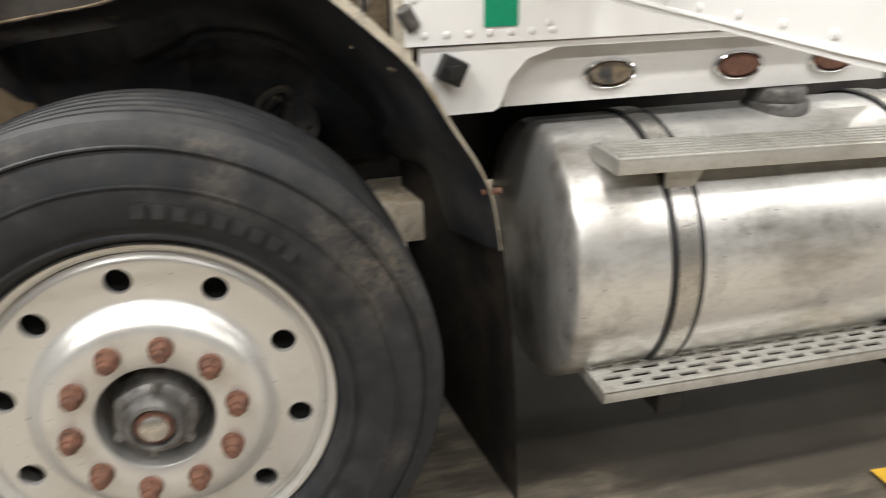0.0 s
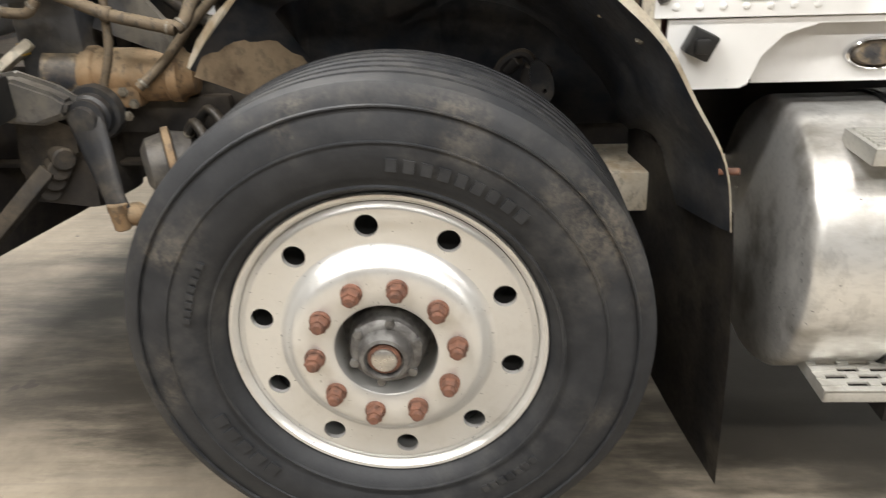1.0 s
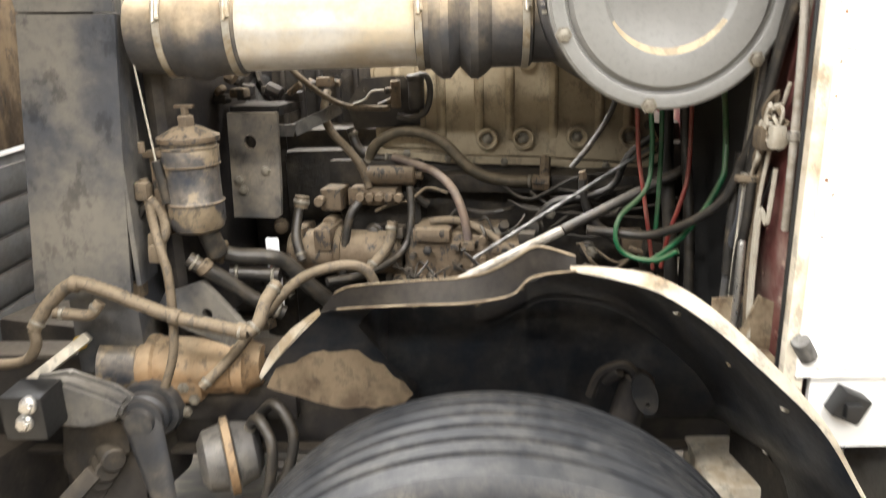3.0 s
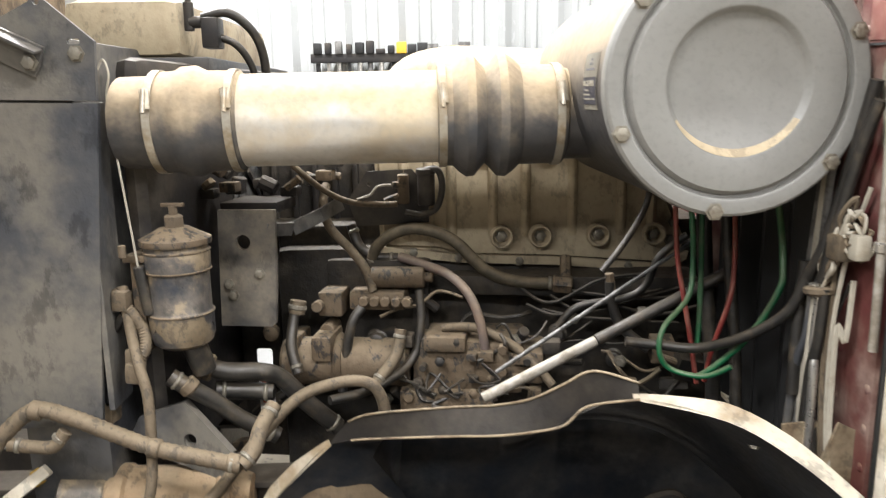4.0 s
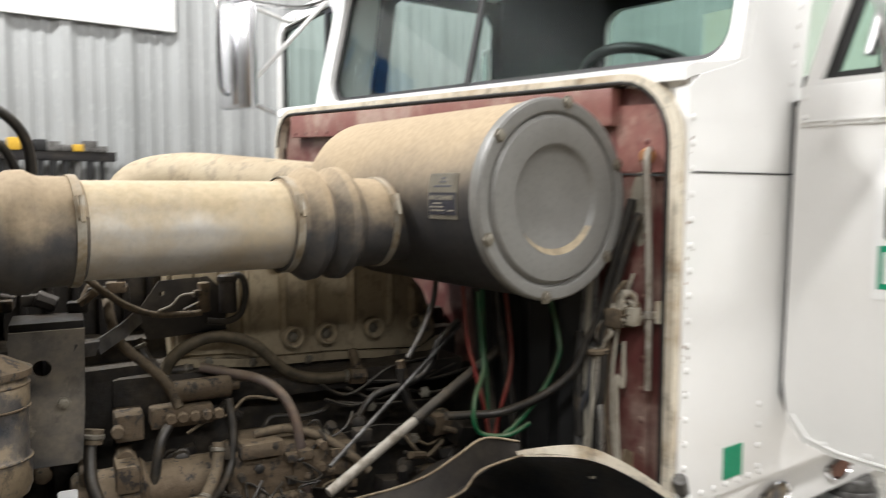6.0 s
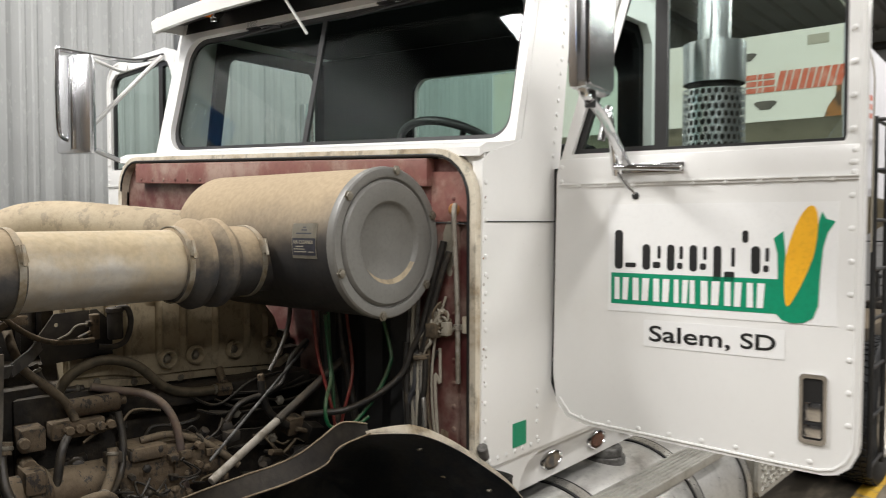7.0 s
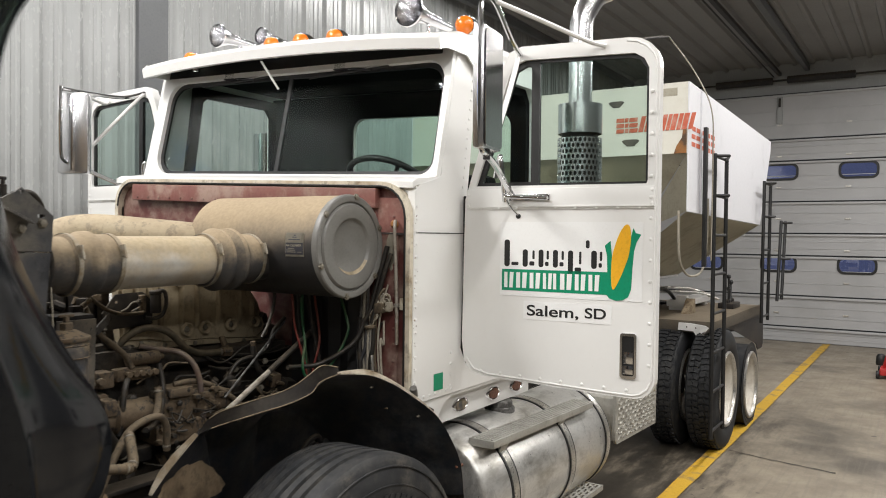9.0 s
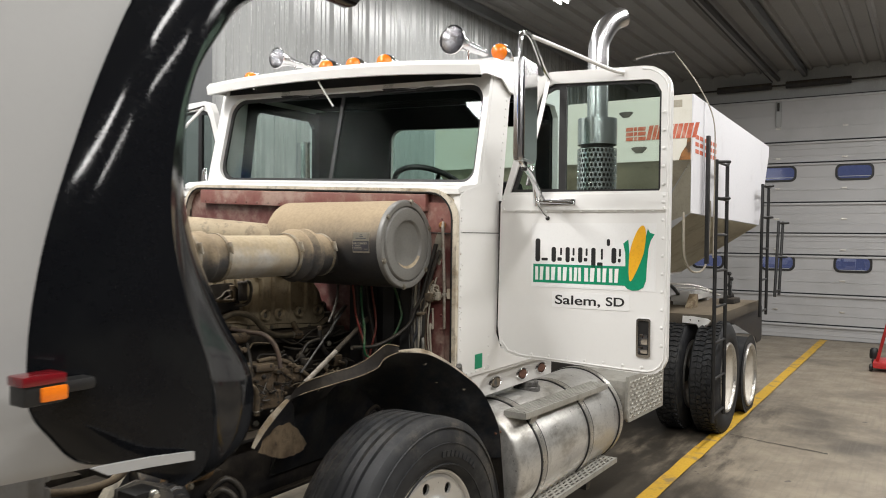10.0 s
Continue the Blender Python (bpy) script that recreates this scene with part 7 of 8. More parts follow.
# firewall harness: green and red lines, grey hoses, looms
SET = Matrix.Translation((-0.05, 0.008, 0.0))
fwp = truck
for name, mat, pts, r, lb in (
        ("green_air_line", M_WIRE_G, [(0.28, 0.78, 1.60), (0.29, 0.78, 1.50), (0.275, 0.75, 1.41), (0.21, 0.70, 1.36), (0.20, 0.69, 1.31), (0.225, 0.69, 1.275), (0.28, 0.66, 1.27), (0.32, 0.63, 1.30)], 0.0056, "green air line"),
        ("green_air_line", M_WIRE_G, [(0.40, 0.74, 1.74), (0.405, 0.67, 1.62), (0.40, 0.62, 1.50), (0.39, 0.61, 1.45), (0.35, 0.63, 1.36), (0.30, 0.66, 1.29), (0.27, 0.68, 1.26)], 0.0062, "green air line"),
        ("green_air_line", M_WIRE_G, [(0.31, 0.80, 1.62), (0.315, 0.80, 1.50), (0.31, 0.78, 1.38), (0.305, 0.77, 1.30)], 0.0056, "green air line"),
        ("red_wire", M_WIRE_R, [(0.26, 0.83, 1.70), (0.26, 0.81, 1.58), (0.265, 0.80, 1.48), (0.275, 0.78, 1.40), (0.285, 0.76, 1.32), (0.30, 0.75, 1.22)], 0.0052, "red line"),
        ("red_wire", M_WIRE_R, [(0.37, 0.80, 1.70), (0.372, 0.78, 1.58), (0.365, 0.75, 1.45), (0.35, 0.74, 1.38), (0.33, 0.75, 1.30), (0.32, 0.76, 1.22)], 0.0052, "red line"),
        ("grey_hose", M_HOSE, [(0.14, 0.72, 1.325), (0.20, 0.71, 1.32), (0.27, 0.67, 1.325), (0.33, 0.60, 1.37), (0.38, 0.55, 1.43), (0.40, 0.53, 1.50)], 0.010, "long grey hose"),
        ("grey_hose", M_HOSE, [(0.40, 0.53, 1.50), (0.41, 0.50, 1.56), (0.42, 0.48, 1.65), (0.425, 0.45, 1.75), (0.43, 0.43, 1.83)], 0.0105, "grey hose on the firewall"),
        ("grey_hose", M_HOSE, [(0.41, 0.56, 1.52), (0.40, 0.55, 1.40), (0.395, 0.54, 1.28)], 0.011, "grey hose"),
        ("grey_hose", M_WIRE_W, [(0.42, 0.52, 1.48), (0.415, 0.52, 1.35), (0.405, 0.53, 1.27)], 0.006, ""),
        ("dark_loom", M_HOSE, [(0.33, 0.85, 1.66), (0.34, 0.84, 1.45), (0.35, 0.80, 1.25), (0.36, 0.78, 1.05)], 0.016, "black loom"),
        ("dark_loom", M_HOSE, [(0.24, 0.9, 1.68), (0.22, 0.88, 1.58), (0.17, 0.86, 1.50), (0.12, 0.85, 1.44)], 0.007, "black loom"),
        ("dark_loom", M_HOSE, [(0.36, 0.82, 1.68), (0.37, 0.80, 1.5), (0.38, 0.76, 1.3), (0.38, 0.72, 1.1)], 0.012, "")):
    hose(name, pts, r, mat, fwp, lb)
for k in range(7):
    random.seed(80 + k)
    hose("harness_wire", [(0.41 + random.uniform(-0.01, 0.01), 0.47 + random.uniform(-0.015, 0.015), 1.56 + random.uniform(-0.015, 0.02)), (0.405, 0.48 + random.uniform(-0.02, 0.02), 1.53), (0.41, 0.50, 1.49), (0.41, 0.515, 1.44)], 0.005, random.choice((M_LOOM, M_WIRE_W)), fwp, "tan wire", 0.0, 6)
part("wire_connector", B(0.395, 0.43, 0.43, 0.475, 1.545, 1.59, 0.008), M_LOOM, fwp, "tan wire connector")
SET = Matrix()
bm = slab(bmesh.new(), [(0.30, 1.165), (0.395, 1.165), (0.395, 1.225), (0.36, 1.255), (0.30, 1.25)], 0.006, frame_pose((0, 0.49, 0), (1, 0, 0), (0, 0, 1)))
box(bm, 0.30, 0.395, 0.37, 0.49, 1.16, 1.166, 0.002)
part("corner_gusset", bm, M_DIRTY, truck, "dirt-caked cream gusset plate", smooth=False)
bm = slab(bmesh.new(), [(0.325, 1.165), (0.40, 1.165), (0.40, 1.26), (0.37, 1.275)], 0.005, frame_pose((0, 0.40, 0), (1, 0.1, 0), (0, 0, 1)))
part("corner_bracket", bm, M_DIRTY, truck, "dirty pale corner bracket", smooth=False)
# bare tube, patch panel and knot of wires on the firewall's near end
part("firewall_patch", tilt(B(0.398, 0.403, 0.365, 0.50, 1.885, 2.03, 0.0)), M_REDFADE, cab, "faded pinkish patch panel above a seam")
part("firewall_seam", tilt(B(0.396, 0.401, 0.365, 0.56, 1.877, 1.881, 0.0)), M_SEAM, cab)
tb = part("bare_tube", tube(bmesh.new(), [(0.40, 0.41, 1.925), (0.385, 0.40, 1.935), (0.37, 0.392, 1.915), (0.372, 0.393, 1.86), (0.38, 0.392, 1.75), (0.382, 0.388, 1.60), (0.383, 0.386, 1.415)], 0.0075, 10), M_ROD, truck, "bare grey metal tube on the firewall")
part("tube_boot", lathe(bmesh.new(), [(0.02, 0), (0.018, 0.012), (0.011, 0.02), (0, 0.02)], axis_pose((0.402, 0.412, 1.922), (0.3, 0.40, 1.93)), 14), M_STAIN, tb, "rusty boot")
part("tube_clip", rod(bmesh.new(), (0.383, 0.388, 1.572), (0.383, 0.388, 1.588), 0.013, seg=12), M_STEEL, tb)
part("stain", slab(bmesh.new(), [(0.40 + 0.022 * math.cos(a) * (1 + 0.3 * math.sin(3 * a)), 1.81 + 0.085 * math.sin(a)) for a in [k * math.pi / 12 for k in range(24)]], 0.0015, frame_pose((0.4, 0, 0), (0, 1, 0), (0, 0, 1)) @ pose(0.03, 0, -0.0015)), M_LABEL, truck, "pale worn patch of bare primer", smooth=False)
random.seed(412)
for k in range(16):
    a, r = random.uniform(0, 6.28), random.uniform(0.012, 0.04)
    c = Vector((0.365, 0.438, 1.575))
    pts = [c + Vector((random.uniform(-0.015, 0.015), r * math.cos(a + 0.9 * j) * (1 - 0.1 * j), r * math.sin(a + 0.9 * j) + 0.01 * j)) for j in range(5)]
    if k < 7:
        pts += [Vector((0.36, 0.47 + 0.006 * k, 1.53 - 0.004 * k)), Vector((0.355, 0.50, 1.48)), Vector((0.355, 0.505 + 0.003 * k, 1.42))]
    hose("harness_wire", pts, random.choice((0.003, 0.0035, 0.0045)), random.choice((M_LOOM, M_LOOM, M_WIRE_W)), truck, "tan knotted wire", 0.0, 6)
part("wire_connector", B(0.35, 0.375, 0.40, 0.425, 1.555, 1.595, 0.005), M_WIRE_W, truck, "pale wire connector")
hose("grey_hose", [(0.372, 0.41, 1.80), (0.365, 0.43, 1.74), (0.36, 0.455, 1.66), (0.355, 0.475, 1.58), (0.355, 0.50, 1.50)], 0.0095, M_HOSE, truck, "grey hose along the firewall")
for k, (y, r, mat) in enumerate(((0.50, 0.008, M_STEEL), (0.512, 0.007, M_WIRE_W), (0.487, 0.009, M_HOSE), (0.525, 0.008, M_RAD))):
    hose("loom_strand", [(0.355, y, 1.49), (0.352, y + 0.002, 1.40), (0.348, y + 0.012 * (k - 1), 1.34), (0.346, y + 0.016 * (k - 1), 1.24), (0.344, y + 0.016 * (k - 1), 1.175)], r, mat, truck, "grey strand of the firewall loom")
part("loom_tie", rod(bmesh.new(), (0.355, 0.503, 1.475), (0.355, 0.505, 1.49), 0.026, seg=12), M_LOOM, truck, "tan cable tie")
random.seed(515)
for k in range(16):  # chipped paint and rust along the cab's front edge
    x, z = 0.405 + abs(random.gauss(0, 0.012)), random.uniform(1.18, 2.03)
    r, n = random.uniform(0.0012, 0.0038), 9
    out = [(x + r * random.uniform(0.5, 1.1) * math.cos(2 * math.pi * j / n), z + 1.6 * r * random.uniform(0.5, 1.1) * math.sin(2 * math.pi * j / n)) for j in range(n)]
    part("paint_chip", slab(bmesh.new(), out, 0.0008, SIDE @ pose(0, 0, -YL - 0.0002)), random.choice((M_STAIN, M_DIRTY, M_RUST)), cab, "rusty paint chip", smooth=False)
for k in range(9):  # grey and tan strands hanging down the firewall
    y = 0.43 + 0.016 * k + random.uniform(-0.006, 0.006)
    top = random.uniform(1.5, 1.86)
    pts = [(0.385, y + random.uniform(-0.03, 0.05), top), (0.375, y + 0.02, top - 0.1), (0.365, y + 0.03, 1.42 + random.uniform(-0.05, 0.05)), (0.36, y + 0.02, 1.30), (0.355, y + random.uniform(-0.01, 0.02), 1.19)]
    hose("firewall_strand", pts, random.choice((0.004, 0.005, 0.007)), random.choice((M_HUB, M_HUB, M_WIRE_W, M_HOSE, M_LOOM)), truck, "grey strand hanging on the firewall", 0.0, 6)
SET = Matrix.Translation((-0.05, 0.008, 0.0))
part("hood_latch_stud", rod(bmesh.new(), (0.47, 0.31, 1.20), (0.445, 0.30, 1.24), 0.016), M_HUB, cab)
part("cab_catch", B(0.445, 0.458, 0.345, 0.375, 1.56, 1.61, 0.004), M_CREAM, cab)
# firewall sheet behind the lines, hanging in folds; ink-black to deepen the bay's shade
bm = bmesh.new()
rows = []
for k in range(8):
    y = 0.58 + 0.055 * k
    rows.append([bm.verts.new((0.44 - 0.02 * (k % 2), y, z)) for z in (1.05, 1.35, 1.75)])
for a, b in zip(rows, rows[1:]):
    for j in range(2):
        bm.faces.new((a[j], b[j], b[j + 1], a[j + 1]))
part("shade_sheet", bm, M_INK, truck, "folded heat sheet, blackened to deepen the bay's shade")

# grime-caked odds and ends along the block, and wires that droop between them
SET = BAY
random.seed(131)
for k in range(90):
    x, z, y = random.uniform(-0.9, 0.25), random.uniform(0.84, 1.32), random.uniform(0.88, 0.99)
    mat = random.choice((M_ENGINE, M_ENGINE, M_BLACK_METAL, M_ENGINE_TAN, M_HOSE))
    kind = k % 5
    if kind == 0:
        bm = rod(bmesh.new(), (x, y, z), (x + random.uniform(-0.08, 0.08), y - random.uniform(0.0, 0.04), z + random.uniform(-0.05, 0.05)), random.uniform(0.006, 0.016), seg=9)
        part("engine_pipe_stub", bm, mat, engine)
    elif kind == 1:
        a, b = random.uniform(0.012, 0.04), random.uniform(0.01, 0.03)
        q = pose(x, y, z, random.uniform(-20, 20), random.uniform(-25, 25), random.uniform(-15, 15))
        part("engine_boss", B(-a, a, -0.025, 0.025, -b, b, 0.005, q), mat, engine)
    elif kind == 2:
        put("bolt", DULL_BOLT, engine, axis_pose((x, y - 0.01, z), (x + random.uniform(-0.3, 0.3), y - 1, z + random.uniform(-0.3, 0.3))))
    elif kind == 3:
        bm = lathe(bmesh.new(), [(0, 0), (0.02, 0), (0.022, 0.006), (0.018, 0.01), (0.018, 0.03), (0.01, 0.034), (0, 0.034)], axis_pose((x, y, z), (x + random.uniform(-0.4, 0.4), y - 1, z)), 14)
        part("engine_plug", bm, mat, engine)
    else:
        pts = [(x, y - 0.03, z)]
        for j in range(4):
            pts.append((pts[-1][0] + random.uniform(0.02, 0.07), y - 0.03 + random.uniform(-0.02, 0.02), pts[-1][2] + random.uniform(-0.05, 0.035)))
        hose("engine_wire", pts, random.choice((0.003, 0.004, 0.0055)), random.choice((M_HOSE, M_HOSE, M_LOOM)), engine, "", 0.0, 6)
# greasy pivots, links and lines ahead of the front wheel
SET = LOW
bm = slab(bmesh.new(), [(-1.12, 0.86), (-1.0, 0.86), (-0.93, 0.84), (-0.93, 0.76), (-1.0, 0.72), (-1.02, 0.66), (-1.10, 0.64), (-1.14, 0.70)], 0.14, SIDE @ pose(0, 0, -0.52))
bmesh.ops.bevel(bm, geom=bm.edges[:], offset=0.012, segments=2, affect="EDGES")
part("pivot_housing", bm, M_ENGINE, truck, "greasy black hood pivot housing")
# belt-driven compressor above the block
SET = BAY
compressor = part("compressor_body", B(-0.88, -0.50, 1.10, 1.5, 1.43, 1.70, 0.03), M_ENGINE, engine, "grimy black belt-driven compressor")
for k in range(6):
    part("compressor_fin", B(-0.84 + 0.055 * k, -0.825 + 0.055 * k, 1.085, 1.12, 1.46, 1.68, 0.004), M_BLACK_METAL, engine)
bm = lathe(bmesh.new(), [(0, 0), (0.085, 0), (0.095, 0.006), (0.084, 0.014), (0.095, 0.022), (0.084, 0.03), (0.095, 0.038), (0.085, 0.044), (0.03, 0.044), (0, 0.05)], axis_pose((-0.90, 1.12, 1.545), (-1.0, 1.12, 1.545)), 32)
part("belt_pulley", bm, M_HUB, engine, "ribbed steel belt pulley")

# ---- fender liner ----
SET = Matrix()
def liner():
    lip = [(-0.645, 0.62, 1.02), (-0.57, 0.60, 1.11), (-0.49, 0.58, 1.192), (-0.41, 0.55, 1.213), (-0.274, 0.50, 1.236), (-0.14, 0.45, 1.262), (-0.06, 0.42, 1.312), (0.01, 0.39, 1.346), (0.14, 0.34, 1.328), (0.227, 0.29, 1.285), (0.307, 0.235, 1.22), (0.39, 0.185, 1.14), (0.45, 0.155, 1.04), (0.52, 0.148, 0.92), (0.548, 0.148, 0.78)]
    line = smooth_line(lip, 5)
    bm = bmesh.new()
    rows = []
    for p in line:
        out = Vector((p.x + 0.1, 0, p.z - 0.5)).normalized()
        row = [p, p - out * 0.012 + Vector((0, 0.03, 0)), p - out * 0.06 + Vector((0, 0.2, 0)), Vector((p.x * 0.97, 0.76, max(p.z - 0.2, 0.8))), Vector((p.x * 0.95, 0.82, 0.80))]
        u = min(1.0, max(0.0, (-0.38 - p.x) / 0.13))  # at its front the sheet turns back along the truck
        front = [p, p + Vector((0.012, 0.006, -0.008)), p + Vector((0.09, 0.03, -0.035)), Vector((-0.34, 0.68, 0.93 + 0.5 * (p.z - 1.02))), Vector((-0.30, 0.74, 0.90 + 0.3 * (p.z - 1.02)))]
        rows.append([bm.verts.new(a.lerp(b, u)) for a, b in zip(row, front)])
    for a, b in zip(rows, rows[1:]):
        for k in range(4):
            bm.faces.new((a[k], b[k], b[k + 1], a[k + 1]))
    bmesh.ops.solidify(bm, geom=bm.faces[:], thickness=0.005)
    f = part("fender_liner", bm, M_BLACK_DUST, truck, "black plastic wheel arch liner, scuffed and dusty")
    # upright wavy flange along the front half of its top
    top = [(-0.49, 0.582, 1.195), (-0.455, 0.57, 1.24), (-0.41, 0.55, 1.263), (-0.274, 0.525, 1.282), (-0.20, 0.50, 1.294), (-0.14, 0.475, 1.314), (-0.09, 0.45, 1.348), (-0.047, 0.422, 1.381), (0.02, 0.40, 1.368)]
    lo = [(-0.49, 0.58, 1.192), (-0.45, 0.563, 1.207), (-0.41, 0.548, 1.216), (-0.274, 0.50, 1.239), (-0.20, 0.472, 1.251), (-0.14, 0.452, 1.265), (-0.09, 0.432, 1.285), (-0.055, 0.42, 1.322), (0.02, 0.388, 1.345)]
    bm = bmesh.new()
    ra, rb = [bm.verts.new(v) for v in smooth_line(lo, 5)], [bm.verts.new(v) for v in smooth_line(top, 5)]
    for k in range(len(ra) - 1):
        bm.faces.new((ra[k], ra[k + 1], rb[k + 1], rb[k]))
    bmesh.ops.solidify(bm, geom=bm.faces[:], thickness=0.006)
    part("liner_flange", bm, M_BLACK_METAL, f, "grey torn upper flange of the liner")
    for seq in (top, lo):
        part("chipped_edge", tube(bmesh.new(), [Vector(v) + Vector((0, -0.003, 0.001)) for v in seq[1:]], 0.0022, 6), M_DIRTY, f, "pale chipped edge")
    # pale raw edge, broad behind the peak, narrow at the front
    def edge(seq):
        bm = bmesh.new()
        rows = []
        for (x, y, z), w, up in seq:
            p = Vector((x, y, z))
            rows.append((p, w, up))
        pts = smooth_line([r[0] for r in rows], 5)
        n = len(pts)
        strip = []
        for i, p in enumerate(pts):
            u = i / (n - 1) * (len(rows) - 1)
            k = min(int(u), len(rows) - 2)
            w = rows[k][1] + (rows[k + 1][1] - rows[k][1]) * (u - k)
            up = rows[k][2] + (rows[k + 1][2] - rows[k][2]) * (u - k)
            out = Vector((p.x, 0, p.z - 0.5)).normalized()
            strip.append([bm.verts.new(q) for q in (p - out * 0.002 + Vector((0, -0.002, 0)), p + out * up + Vector((0, w * 0.5, 0)), p + out * up * 0.6 + Vector((0, w, 0)))])
        for a, b in zip(strip, strip[1:]):
            for k in range(2):
                bm.faces.new((a[k], a[k + 1], b[k + 1], b[k]))
        bmesh.ops.solidify(bm, geom=bm.faces[:], thickness=0.004)
        part("raw_edge", bm, M_CREAM, f, "chipped cream fibreglass edge")
    edge([((0.01, 0.39, 1.346), 0.008, 0.006), ((0.14, 0.34, 1.328), 0.045, 0.02), ((0.227, 0.29, 1.285), 0.065, 0.022), ((0.307, 0.235, 1.22), 0.05, 0.02), ((0.39, 0.185, 1.14), 0.03, 0.012), ((0.45, 0.155, 1.04), 0.012, 0.006), ((0.52, 0.148, 0.92), 0.006, 0.003), ((0.548, 0.148, 0.78), 0.004, 0.002)])
    edge([((-0.645, 0.62, 1.02), 0.01, 0.006), ((-0.60, 0.61, 1.075), 0.022, 0.02), ((-0.55, 0.597, 1.13), 0.022, 0.02), ((-0.49, 0.58, 1.192), 0.015, 0.008)])
    for k, drop in ((8, 0.03), (14, 0.03), (19, 0.035), (24, 0.03), (29, 0.03), (44, 0.03), (54, 0.025)):
        p = line[k]
        out = Vector((p.x, 0, p.z - 0.5)).normalized()
        q = p - out * (drop * 0.9 + 0.004) + Vector((0, drop * 2.6, 0))
        put("bolt", DULL_BOLT, f, axis_pose(q, q - out + Vector((0, -0.4, 0))) @ Matrix.Scale(0.6, 4))
    # bolt clip at the rear edge
    part("edge_clip", rod(bmesh.new(), (0.515, 0.17, 0.9), (0.55, 0.155, 0.905), 0.007), M_RUST, f)
    # dirt caked on the sheet's lower front corner
    bm = bmesh.new()
    random.seed(77)
    n, rows = 14, []
    for i in range(n + 1):
        a = i / n
        foot, head = Vector((-0.625 + 0.30 * a, 0.625 + 0.045 * a, 1.015 - 0.075 * a)), 0.03 + 0.12 * min(1.0, 2.2 * a) * (1 - a * a) + random.uniform(-0.01, 0.01)
        rows.append([bm.verts.new(foot + Vector((0.02 * v, -0.014 - 0.006 * random.random(), head * v))) for v in (-0.3, 0.0, 0.35, 0.7, 1.0)])
    for a, b in zip(rows, rows[1:]):
        for k in range(4):
            bm.faces.new((a[k], b[k], b[k + 1], a[k + 1]))
    bmesh.ops.solidify(bm, geom=bm.faces[:], thickness=0.006)
    part("caked_dirt", bm, M_TANDUST, f, "tan dirt caked on the liner")
    # rubber flap behind the wheel
    bm = bmesh.new()
    rows = []
    for k in range(9):
        u = k / 8
        z = 0.82 - 0.68 * u
        rows.append([bm.verts.new((0.549 + 0.05 * u + 0.008 * math.sin(3 * v + 4 * u) - 0.085 * v, 0.152 - 0.02 * u + 0.62 * v, z)) for v in (0, 0.25, 0.5, 0.75, 1.0)])
    for a, b in zip(rows, rows[1:]):
        for k in range(4):
            bm.faces.new((a[k], b[k], b[k + 1], a[k + 1]))
    bmesh.ops.solidify(bm, geom=bm.faces[:], thickness=0.008)
    part("mud_flap", bm, M_BLACK_METAL, truck, "dirty black rubber flap behind the front wheel")


liner()


